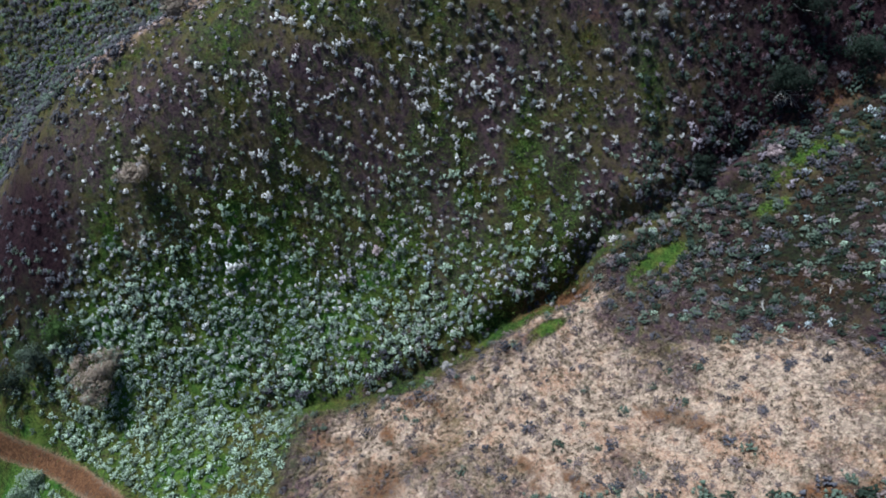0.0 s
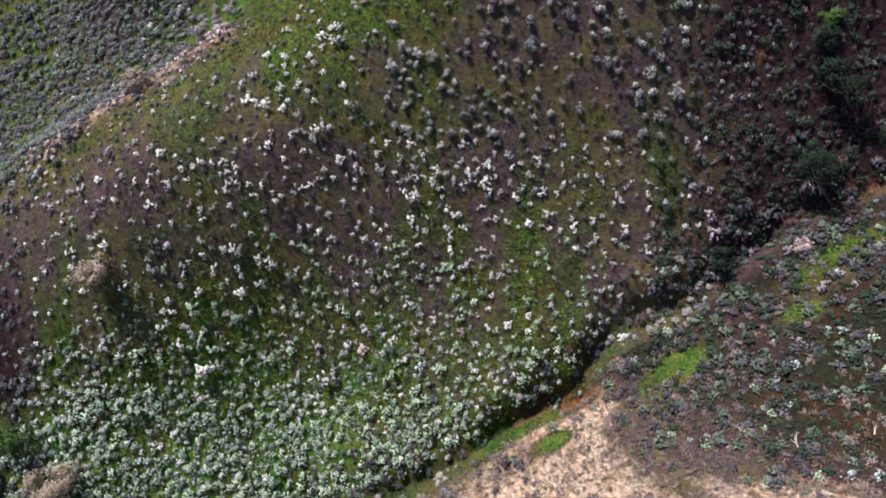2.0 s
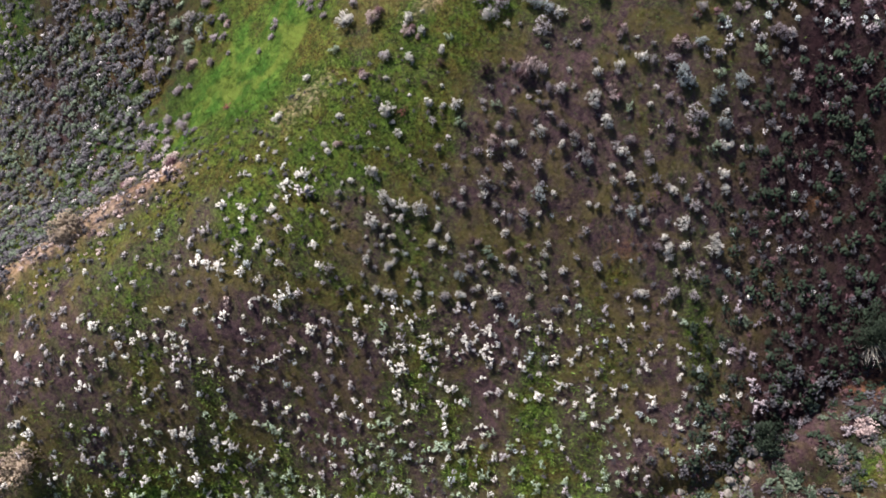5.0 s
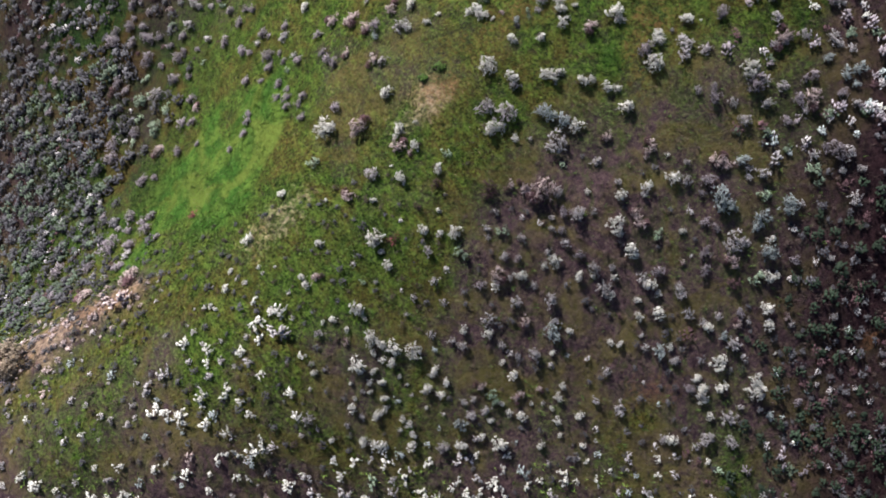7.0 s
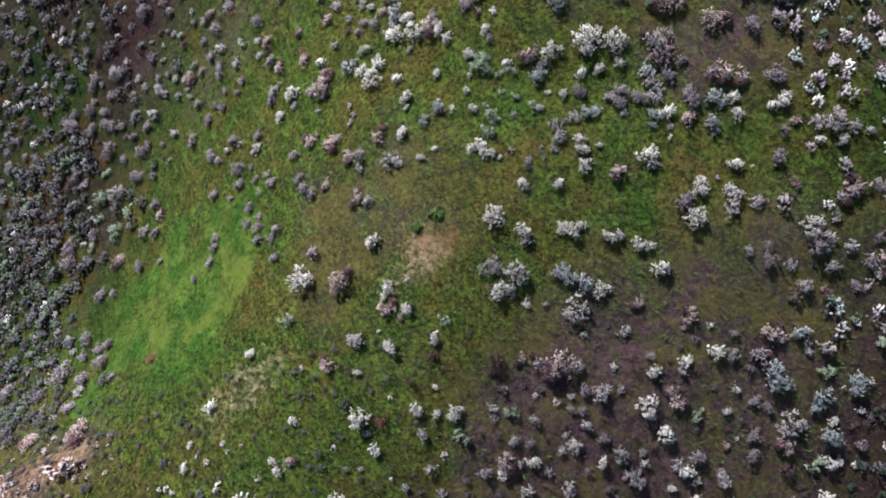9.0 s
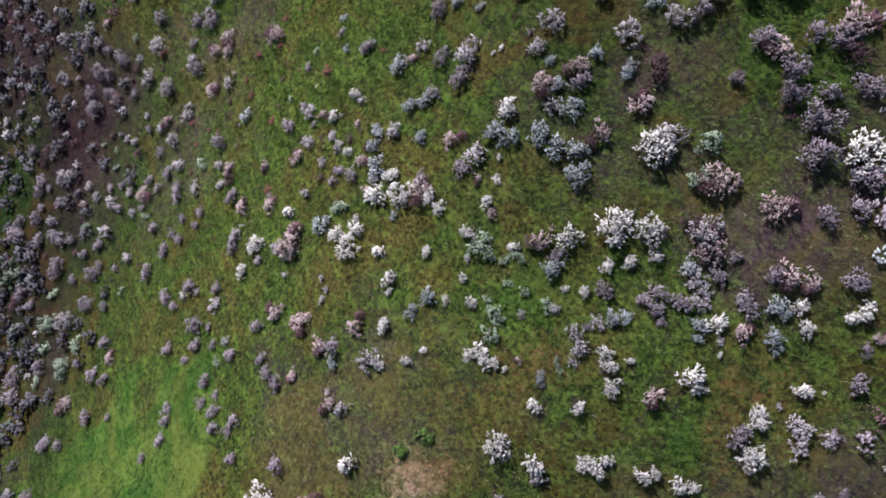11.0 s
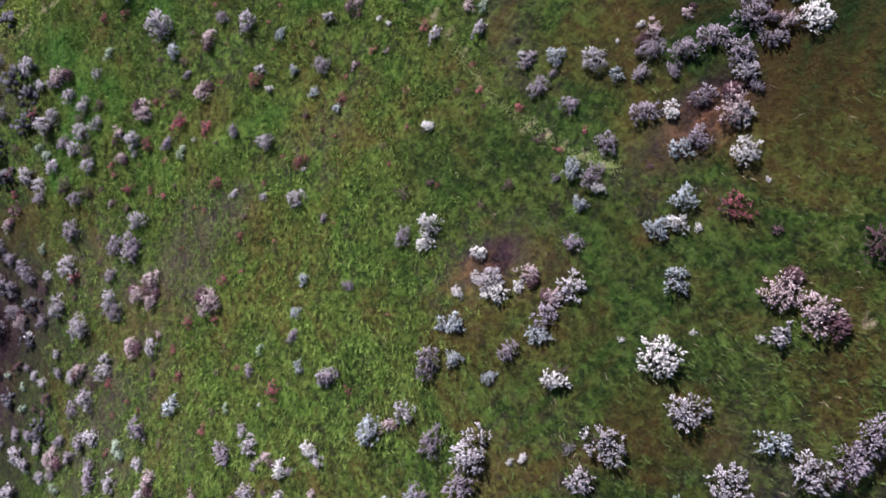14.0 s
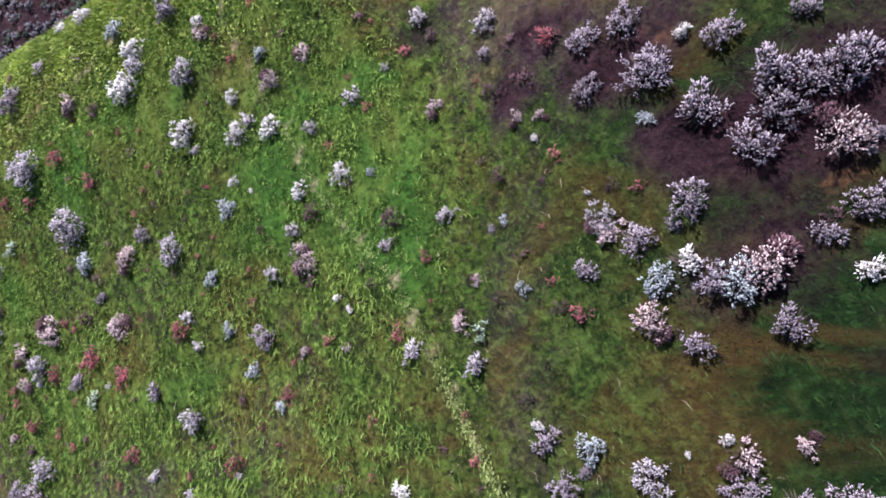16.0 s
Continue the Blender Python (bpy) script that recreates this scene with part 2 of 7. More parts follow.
TRAIL = [(-2.6, 106.5), (-2.1, 104.7), (-0.6, 101.8), (1.2, 98.7), (3.1, 96.1), (4.4, 93.3), (5.2, 91.5), (7.3, 89), (8.4, 88.2)]
SPUR = [(11.6, 84.4), (12.9, 83.7), (13.7, 83.3), (14.8, 82.8), (16.5, 81.6)]
TRACK = [(-18, 104.2), (-12, 105.4), (-8.5, 105.9), (-6.8, 106.5), (-5, 107.1), (-1, 108.6)]
# the body of the hill: how high it stands along lines 13.5 m apart, from the creek up to the shoulder
BODY_X, BODY_Y, BODY_STEP = -72.0, -4.0, 13.5
BODY = np.array([
    (-25.4, -18.4, -10.0, 1.2, 10.1, 17.3, 25.1, 34.0, 40.6, 48.0),
    (-19.4, -12.5, -6.9, 1.6, 4.1, 8.2, 13.5, 22.3, 30.1, 39.5),
    (-14.4, -5.7, 0.1, -0.9, -3.8, 2.0, 6.1, 11.7, 22.9, 32.6),
    (-12.7, -3.3, 12.3, 14.5, 9.3, 8.9, 13.3, 12.5, 16.4, 26.7),
    (-9.7, -0.6, 16.7, 24.4, 28.5, 25.5, 22.6, 23.7, 23.6, 28.4),
    (-4.7, -0.5, 7.7, 12.3, 23.4, 34.9, 36.6, 37.3, 39.1, 40.8),
    (2.9, 5.2, 11.2, 19.0, 24.2, 37.3, 43.6, 43.9, 48.6, 51.9),
    (7.7, 11.8, 18.7, 24.9, 30.8, 39.0, 51.4, 55.0, 55.9, 57.5),
    (9.1, 14.9, 23.3, 34.7, 40.3, 45.0, 53.2, 59.8, 58.3, 58.2),
    (10.0, 17.3, 26.5, 37.7, 43.9, 55.7, 64.4, 63.1, 59.0, 57.4),
])


def spline(t):
    return (1 - t) ** 3 / 6, (3 * t**3 - 6 * t**2 + 4) / 6, (-3 * t**3 + 3 * t**2 + 3 * t + 1) / 6, t**3 / 6


def body(x, y):
    ny, nx = BODY.shape
    u = np.clip((x - BODY_X) / BODY_STEP, 0, nx - 1 - 1e-6)
    v = np.clip((y - BODY_Y) / BODY_STEP, 0, ny - 1 - 1e-6)
    i, j = np.floor(u).astype(int), np.floor(v).astype(int)
    out = 0.0
    for a, wu in enumerate(spline(u - i)):
        for b, wv in enumerate(spline(v - j)):
            out = out + wu * wv * BODY[np.clip(j + b - 1, 0, ny - 1), np.clip(i + a - 1, 0, nx - 1)]
    return out


def land(x, y):
    """The height of the ground, without its small relief."""
    d = np.abs(line_distance(x, y, GULLY) + 2.0 * (cloudy(x, y, 4.5, 3, 61) - 0.5))
    f = 1 / (1 + np.exp(-(x + 19) / 2.5))
    cut = f * ((1.3 + 0.9 * np.clip((x + 8) / 12, 0, 1) - 1.7 * np.clip((x - 13) / 4, 0, 1)) * np.exp(-((d / 1.6) ** 2)) + 2.5 * np.exp(-d / 9)) + (1 - f) * 1.2 * np.exp(-((d / 4) ** 2))
    over = 1.35 * 1.1 * np.logaddexp(0, (y - 108.6) / 1.1)
    out = np.maximum(0, np.maximum(np.abs(x + 10) - 58, np.abs(y - 57) - 60))
    far = np.clip(out / 120, 0, 1)
    hills = 60 * (cloudy(x, y, 420, 4, 5) - 0.55) * np.clip(out / 400, 0, 1)
    cut = cut + 0.6 * np.exp(-((d / 0.9) ** 2)) * np.clip((x - 6) / 8, 0, 1) * np.clip((38 - x) / 6, 0, 1)
    across = 60 * (1 - np.exp(-0.8 * np.maximum(0, y - 127) / 60)) * np.clip(1 - (y - 300) / 300, 0, 1)
    ridge = 0.9 * np.exp(-((line_distance(x, y, CREST) / 2.4) ** 2))
    return across + ridge + body(x, y) * (1 - 0.8 * far) - cut - 17 * (1 - np.exp(-over / 17)) + hills


def relief(x, y):
    near = (np.abs(x + 8) < 62) & (np.abs(y - 56) < 62)
    lumps = 0.30 * (cloudy(x, y, 2.4, 3, 11) - 0.5) + 0.9 * (cloudy(x, y, 9.0, 2, 3) - 0.5)
    d = line_distance(x, y, GULLY)
    steep = np.exp(-((d / 5) ** 2)) * (x > -22)
    return np.where(near, lumps + steep * 2.2 * (cloudy(x, y, 3.4, 3, 23) - 0.5), lumps)


def ground_z(x, y):
    x, y = np.asarray(x, float), np.asarray(y, float)
    return land(x, y) + relief(x, y)


def patch(x, y, cx, cy, rx, ry, turn=0.0, soft=0.35):
    """1 inside an ellipse, 0 outside, with a soft rim."""
    c, s = math.cos(radians(turn)), math.sin(radians(turn))
    a, b = (x - cx) * c + (y - cy) * s, -(x - cx) * s + (y - cy) * c
    return np.clip((1 + soft - np.hypot(a / rx, b / ry)) / (2 * soft), 0, 1)


def bank_side(x, y):
    """How far a place lies south of the gully, in metres (north: minus)."""
    gx, gy = zip(*GULLY)
    return np.interp(x, gx, gy) - y


MAROON = [(8.0, 99.1, 0.9, 0.55, -20), (9.2, 96.9, 1.0, 0.6, -30), (10.4, 96.7, 1.0, 0.7, 0), (11.4, 96.5, 1.1, 0.6, 0), (6.8, 100.5, 0.7, 0.4, 0), (3.8, 101.8, 0.6, 0.35, 0), (5.9, 99.3, 0.35, 0.5, 0), (5.0, 86.8, 0.7, 0.45, 0), (10.2, 88.8, 1.2, 0.7, 20)]


def broken(x, y):
    return np.clip((cloudy(x, y, 5.0, 3, 67) - 0.38) / 0.2, 0, 1)


def cover(x, y):
    """Weights of red soil, green turf and dry straw; the rest is dark litter. The fourth darkens the ground, partly as
    painted shade.
    """
    n1, n2, n3 = cloudy(x, y, 11, 4, 31), cloudy(x, y, 4.5, 4, 41), cloudy(x * 2.2, y * 0.7, 6.0, 3, 47)
    d = line_distance(x, y, GULLY)
    south = bank_side(x, y)
    edge = np.interp(x, [-36, -15, -5.6, 2, 4, 6, 10.5, 20, 30], [50, 55.5, 55, 55.5, 58, 62, 64.5, 66, 68])
    up = np.clip((y - edge + 5 * (n2 - 0.5)) / 3 + 0.5, 0, 1)
    face = np.clip(0.32 + 0.8 * (n3 - 0.5) + 1.3 * (n1 - 0.5), 0, 0.7)
    low = np.clip((40 - y) / 14, 0, 1)
    face = face + 0.55 * low + 0.09 * np.clip((2 - x) / 6, 0, 1) - 0.35 * np.clip((x - 22) / 6, 0, 1)
    high = np.clip((y - 78) / 10, 0, 1)
    top = np.clip(0.62 + 0.16 * high + 1.5 * (n1 - 0.5) + 0.9 * (n2 - 0.5), 0.52 * np.clip((9 - x) / 4, 0, 1), 0.76)
    green = face * (1 - up) + top * up
    west = patch(x, y, -30, 88, 13, 22, -15)
    green = green * (1 - west) + west * np.clip(0.55 + 1.8 * (n1 - 0.5), 0, 0.76)
    for cx, cy, rx, ry, turn, w in (
        (-15.4, 68.0, 7.2, 9.5, -10, 1.0), (-20, 63, 4, 2.6, 30, 0.95), (-34, 66, 9, 3.5, 25, 0.72), (-28, 74, 3, 6, 20, 0.76), (-25, 66, 4, 3, 40, 0.85),
        (-33, 70, 8, 4, 20, 0.7), (-8, 61, 6, 3, 30, 0.76), (0, 63.5, 7, 3.5, 15, 0.7), (11.9, 66.2, 1.0, 1.2, 0, 0.95), (17.2, 68.6, 1.3, 0.8, 0, 0.9),
    ):
        green = np.maximum(green, w * np.clip(patch(x, y, cx, cy, rx, ry, turn, 0.5) * (0.8 + 1.4 * (n2 - 0.25)), 0, 1))
    for cx, cy, rx, ry, turn, w in (
        (-18.3, 34.2, 2.6, 1.5, 0, 0.92), (14.7, 49.3, 1.1, 0.7, 0, 0.9), (21.1, 45.4, 2.2, 4.5, 25, 0.7), (2, 41.2, 1.5, 2.5, 0, 0.62), (3.4, 37.4, 2.4, 1.4, 0, 0.76),
        (-9.9, 48.5, 1.6, 4.0, 0, 0.62), (-21.2, 44.7, 3.0, 1.6, -40, 0.6), (-24.3, 36.9, 1.8, 1.2, 0, 0.65), (-8.1, 35.5, 4.5, 2.0, 10, 0.74), (-29.5, 36.1, 4.0, 1.8, 0, 0.62),
        (9.2, 37.9, 3.0, 2.4, 0, 0.55), (-1.4, 58.7, 6.5, 3.2, 10, 0.76), (15.5, 57.4, 4.0, 3.0, 0, 0.4),
    ):
        green = np.maximum(green, w * np.clip(patch(x, y, cx, cy, rx, ry, turn, 0.7) * (0.55 + 1.5 * (n2 - 0.2)), 0, 1))
    for cx, cy, rx, ry, turn, w in (
        (6.2, 72, 3.4, 1.8, 0, 0.86), (17, 69.3, 1.4, 1.4, 0, 0.92), (11.8, 67.6, 1.2, 1.0, 0, 0.86), (16, 79, 4.5, 3.0, 0, 0.84), (-4, 92, 5, 9, 10, 0.4), (-9, 99, 10, 8, 0, 0.92), (-6, 104, 9, 5, 0, 0.95),
    ):
        green = np.maximum(green, w * np.clip(patch(x, y, cx, cy, rx, ry, turn, 0.7) * (0.55 + 1.5 * (n2 - 0.2)), 0, 1))
    green = np.maximum(green, 0.7 * np.exp(-(((line_distance(x, y, RIM) + 2.0 * (n2 - 0.5)) / 2.2) ** 2)))
    for cx, cy, rx, ry, w in ((-14, 46, 4, 3, 0.8), (-7.6, 43.2, 3.6, 3, 0.8), (9, 58, 5, 3.5, 0.7), (13, 53, 6, 3, 0.7), (-30, 44, 4, 2.5, 0.6), (-47, 38, 8, 9, 0.85)):
        green = green * (1 - w * patch(x, y, cx, cy, rx, ry, 0, 0.6))
    for cx, cy, rx, ry, turn, w in (
        (9.2, 95.8, 3.0, 1.8, -15, 0.4),
        (5.0, 86.6, 1.8, 1.2, 0, 0.3), (10.4, 88.8, 2.0, 1.6, 0, 0.7), (-22, 90, 4, 4, 0, 0.35), (18, 60, 9, 5, 0, 0.5), (11.2, 97, 2.2, 1.6, -20, 0.7), (10.0, 94.6, 1.6, 1.0, 0, 0.6), (6, 101, 2, 1.2, 0, 0.5), (-2, 97, 1.2, 2.5, 0, 0.45), (6.6, 93, 1.0, 2.2, 20, 0.45),
    ):
        green = green * (1 - w * patch(x, y, cx, cy, rx, ry, turn, 0.6))
    flank = np.clip((-24 - x) / 4, 0, 1) * np.clip((y - 56 - 0.8 * np.maximum(0, -30 - x)) / 4, 0, 1) * np.clip((80 - y) / 5, 0, 1)
    green = np.maximum(green, flank * np.clip(0.50 + 1.6 * (n1 - 0.5), 0, 0.78))
    green = np.maximum(green, 0.80 * patch(x, y, 12, 94, 7, 9, 0, 0.3) * np.clip(0.5 + 1.4 * n2, 0, 1))
    for cx, cy, rx, ry, w in ((11.2, 97.2, 1.8, 1.1, 0.8), (10.0, 94.6, 1.2, 0.8, 0.7), (8.4, 99.4, 1.2, 0.8, 0.7), (12.5, 93.0, 1.0, 0.8, 0.6)):
        green = green * (1 - w * patch(x, y, cx, cy, rx, ry, 20, 0.7))
    meadow = np.clip((y - 90 - 1.5 * (n2 - 0.5)) / 5, 0, 1) * np.clip((6.5 - x + 4 * (n2 - 0.5)) / 4, 0, 1) * np.clip((x + 20) / 4, 0, 1)
    green = np.maximum(green, meadow * np.clip(0.86 + 0.9 * (n2 - 0.5), 0.70, 1))
    maroon = 0 * x
    for cx, cy, rx, ry, turn in MAROON:
        maroon = np.maximum(maroon, np.clip(patch(x, y, cx, cy, rx, ry, turn, 0.6) * (0.5 + 1.8 * (n2 - 0.2)), 0, 1))
    green = green * (1 - 0.92 * maroon)
    bank = np.clip((south - 1.2) / 1.5, 0, 1) * np.clip((x + 17) / 6, 0, 1)
    green = green * (1 - bank)
    strip = 0 * x
    # straw also thins eastward, painting the edge of the sunlit part of the bank
    dry = bank * np.clip(0.74 + 2.0 * (n2 - 0.5) + 1.6 * (n1 - 0.5) - 0.9 * np.clip((x + 1.2 * y - 30) / 44, 0, 1), 0.44 * np.clip((50 - x - 1.2 * y) / 12, 0, 1), 1) * np.clip((62 - x - 1.2 * y) / 14, 0.15, 1) * np.clip((36 - x) / 14, 0.4, 1)
    for cx, cy, rx, ry, turn in ((35.0, 37.0, 5.0, 1.6, 25), (31.0, 33.0, 1.8, 1.0, 20), (20.6, 29.2, 4.0, 1.7, 32), (10.2, 24.4, 2.2, 0.8, 25), (-15.5, 16.5, 2.2, 1.3, 0), (-24, 11.6, 2.8, 1.6, 0)):
        w = patch(x, y, cx, cy, rx, ry, turn)
        w = np.clip(w * (0.55 + 2.4 * (n2 - 0.25)), 0, 1)
        green, dry, strip = np.maximum(green, 0.87 * w), dry * (1 - w), np.maximum(strip, w)
    dry = np.maximum(dry, 0.75 * np.clip(patch(x, y, 0.4, 65.8, 3.4, 1.4, 10, 0.9) * (0.2 + 2.0 * (n2 - 0.3)), 0, 0.75) + 0.35 * patch(x, y, -9, 60.5, 4, 2, 30, 0.6))
    green = np.maximum(green, 0.5 * bank * np.clip((x + 1.2 * y - 46) / 10, 0, 1) * np.clip(0.2 + 1.6 * n2, 0, 1))
    soil = 0.62 * np.exp(-((d / 1.6) ** 2)) * (x > -14) * broken(x, y) * np.clip(0.3 + 1.6 * (n2 - 0.3), 0, 1)
    rills = cloudy((-0.6 * x + 0.8 * y) / 3.2, 0.8 * x + 0.6 * y, 1.6, 3, 63)
    soil = np.maximum(soil, bank * np.clip(4.0 * (rills - 0.50), 0, 0.66) * np.clip((46 - x - 1.2 * y) / 14, 0, 1))
    track = np.exp(-((line_distance(x, y, ROAD) / 1.25) ** 4))
    soil, dry = np.maximum(soil, (0.62 + 0.4 * n2) * track), np.maximum(dry, 0.8 * track)
    worn = np.exp(-(((line_distance(x, y - 0.2, CREST) + 3.0 * (n2 - 0.5)) / 2.1) ** 2))
    soil, green = np.maximum(soil, np.clip(0.05 + 0.7 * n2, 0, 0.55) * worn), green * (1 - 0.8 * worn)
    dry = np.maximum(dry, 0.5 * worn)
    soil = np.maximum(soil, 0.9 * np.exp(-((line_distance(x, y, [(28.5, 52.6), (30.6, 53.6), (32.1, 54.4), (34.6, 56.0), (37, 56.8)]) / 0.55) ** 2)) * broken(x, y))
    for cx, cy, rx, ry, w in ((43, 50.5, 2, 1.0, 0.5), (13.5, 28.7, 2.0, 1.0, 0.8), (11.3, 95.7, 0.5, 0.25, 0.55), (8.8, 99.4, 0.4, 0.25, 0.6),
                             (10.5, 88.6, 1.1, 0.9, 0.5), (-5.5, 10, 3, 2.5, 0.65), (-2, 12.5, 2, 1.5, 0.55), (7, 98.5, 0.35, 0.22, 0.5), (4.5, 86.5, 1.4, 0.8, 0.42)):
        soil = np.maximum(soil, w * patch(x, y, cx, cy, rx, ry, 0, 0.5))
    for cx, cy, rx, ry, w in ((-22.5, 45.2, 0.9, 0.6, 0.7), (-27.1, 45.9, 2.2, 1.0, 0.42), (15.6, 50.8, 2.0, 1.4, 0.5), (2.5, 66.4, 2.4, 1.3, 0.42), (4.4, 68.7, 6.0, 1.8, 0.50),
                             (13.5, 67.2, 1.3, 2.6, 0.55), (2.5, 71.5, 2.4, 1.6, 0.52), (14.2, 68.2, 3.0, 1.8, 0.50), (-3, 74.8, 2.4, 1.6, 0.34), (0.6, 74.4, 3.0, 1.6, 0.36), (12, 71.5, 2.0, 1.2, 0.4)):
        soil = np.maximum(soil, np.clip(w * patch(x, y, cx, cy, rx, ry, 0, 0.9) * (0.35 + 2.2 * (n2 - 0.25)), 0, 0.8))
    path = np.exp(-((line_distance(x, y, TRAIL) / 0.15) ** 2)) + np.exp(-((line_distance(x, y, SPUR) / 0.12) ** 2)) + np.exp(-((line_distance(x, y, TRACK) / 0.22) ** 2))
    green = np.maximum(green, np.clip(0.82 + 1.2 * (n2 - 0.4), 0, 1) * patch(x, y, -8, 104.5, 13, 7, 0, 0.4))
    dry = np.maximum(dry, 0.5 * np.clip(path, 0, 1))
    past = np.clip((y - 109.0) / 0.8, 0, 1)
    green, dry, soil = green * (1 - past), dry * (1 - past), soil * (1 - past)
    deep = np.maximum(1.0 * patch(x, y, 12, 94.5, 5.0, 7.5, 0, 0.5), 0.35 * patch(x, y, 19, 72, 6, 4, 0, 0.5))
    # shade painted into the hollow, the gully bed and the upper bank
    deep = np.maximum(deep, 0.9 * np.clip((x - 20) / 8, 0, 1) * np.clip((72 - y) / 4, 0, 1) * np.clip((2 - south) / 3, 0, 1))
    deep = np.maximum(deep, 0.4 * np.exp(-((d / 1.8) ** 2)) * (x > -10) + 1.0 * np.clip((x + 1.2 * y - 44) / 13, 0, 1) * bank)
    # shade of the creek hollow, put into the ground colour
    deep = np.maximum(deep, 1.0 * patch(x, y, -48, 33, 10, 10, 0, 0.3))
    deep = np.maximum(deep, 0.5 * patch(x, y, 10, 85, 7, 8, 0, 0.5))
    # painted shade between the western brush and past the shoulder
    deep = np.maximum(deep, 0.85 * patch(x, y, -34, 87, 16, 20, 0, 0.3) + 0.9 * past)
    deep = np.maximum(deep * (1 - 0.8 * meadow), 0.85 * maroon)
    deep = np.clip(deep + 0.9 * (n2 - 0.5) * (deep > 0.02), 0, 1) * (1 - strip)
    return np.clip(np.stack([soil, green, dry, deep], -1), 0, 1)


def spaced(lo, hi, step, reach):
    """Even steps between lo and hi, then ever longer ones out to the reach."""
    out = [step * 1.25**k for k in range(1, 60)]
    out = [o for o in np.cumsum(out) if o < reach] + [reach]
    return np.concatenate([lo - np.array(out[::-1]), np.arange(lo, hi, step), hi + np.array([0.0] + out)])


def build_ground():
    gx, gy = spaced(-68, 48, 0.45, 2400), spaced(2, 114, 0.45, 2400)
    x, y = [a.ravel() for a in np.meshgrid(gx, gy)]
    nx, ny = len(gx), len(gy)
    k = (np.arange(ny - 1)[:, None] * nx + np.arange(nx - 1)[None]).ravel()
    me = bpy.data.meshes.new("ground")
    me.vertices.add(len(x))
    me.vertices.foreach_set("co", np.stack([x, y, ground_z(x, y)], -1).astype(np.float32).ravel())
    me.loops.add(4 * len(k))
    me.loops.foreach_set("vertex_index", np.stack([k, k + 1, k + nx + 1, k + nx], -1).astype(np.int32).ravel())
    me.polygons.add(len(k))
    me.polygons.foreach_set("loop_start", np.arange(0, 4 * len(k), 4, dtype=np.int32))
    me.polygons.foreach_set("use_smooth", np.ones(len(k), bool))
    me.update(calc_edges=True)
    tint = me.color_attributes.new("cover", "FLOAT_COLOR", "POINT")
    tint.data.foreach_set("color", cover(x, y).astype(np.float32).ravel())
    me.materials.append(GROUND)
    return tagged(new("ground", me), "steep hillside of green grass, brown litter and reddish soil", "ground", kind="structure")


build_ground()


# ---------------------------------------------------------------- plants
def mesh_of(name, verts, faces, ages, mat):
    """A mesh from arrays: triangles, and two values a vertex (how near the tip, and the plant's own tone)."""
    me = bpy.data.meshes.new(name)
    verts, faces = np.asarray(verts, np.float32), np.asarray(faces, np.int32)
    me.vertices.add(len(verts))
    me.vertices.foreach_set("co", verts.ravel())
    me.loops.add(faces.size)
    me.loops.foreach_set("vertex_index", faces.ravel())
    me.polygons.add(len(faces))
    me.polygons.foreach_set("loop_start", np.arange(0, faces.size, 3, dtype=np.int32))
    me.update(calc_edges=True)
    a = me.color_attributes.new("age", "FLOAT_COLOR", "POINT")
    ages = np.asarray(ages, np.float32)
    a.data.foreach_set("color", np.concatenate([ages, np.zeros((len(ages), 1)), np.ones((len(ages), 1))], -1).astype(np.float32).ravel())
    me.materials.append(mat)
    return me


def spindles(base, way, length, width, rng, sides=3, age=(0.25, 1.0), foot=0.3):
    """Slim pointed sprigs, one for each base point; returns vertices, faces and ages."""
    n = len(base)
    way = way / np.linalg.norm(way, axis=1, keepdims=True)
    side = np.cross(way, rng.normal(size=(n, 3)))
    side /= np.linalg.norm(side, axis=1, keepdims=True) + 1e-9
    other = np.cross(way, side)
    ring = []
    for k in range(sides):
        t = 2 * math.pi * k / sides
        ring.append(base + way * (length * foot * (1 + 0.4 * k))[:, None] + (side * math.cos(t) + other * math.sin(t)) * width[:, None])
    v = np.stack([*ring, base + way * length[:, None]], 1)
    m = sides + 1
    f = [(k, (k + 1) % sides, m - 1) for k in range(sides)]
    faces = (np.arange(n)[:, None, None] * m + np.array(f)[None]).reshape(-1, 3)
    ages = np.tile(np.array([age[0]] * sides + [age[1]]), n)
    return v.reshape(-1, 3), faces, ages


def crown_points(rng, n, height, lobes):
    """Points and outward ways on several rounded clumps that together fill a circle of radius 1."""
    t = rng.uniform(0, 2 * math.pi, n)
    c = rng.uniform(0.0, 1.0, n) ** 0.8
    s = np.sqrt(1 - c * c)
    way = np.stack([s * np.cos(t), s * np.sin(t), c], -1)
    a = rng.uniform(0, 2 * math.pi, lobes)
    out = rng.uniform(0.25, 0.62, lobes)
    out[0] = 0.1
    size = rng.uniform(0.34, 0.58, lobes)
    which = rng.choice(lobes, n, p=size**2 / (size**2).sum())
    heart = np.stack([out * np.cos(a), out * np.sin(a), 0.30 * height * (1.3 - out)], -1)
    p = heart[which] + way * (size[which] * rng.uniform(0.7, 1.08, n))[:, None] * (1, 1, height)
    p[:, 2] = np.maximum(p[:, 2], 0.04)
    return p, 0.65 * way + 0.35 * p / np.linalg.norm(p, axis=1, keepdims=True)


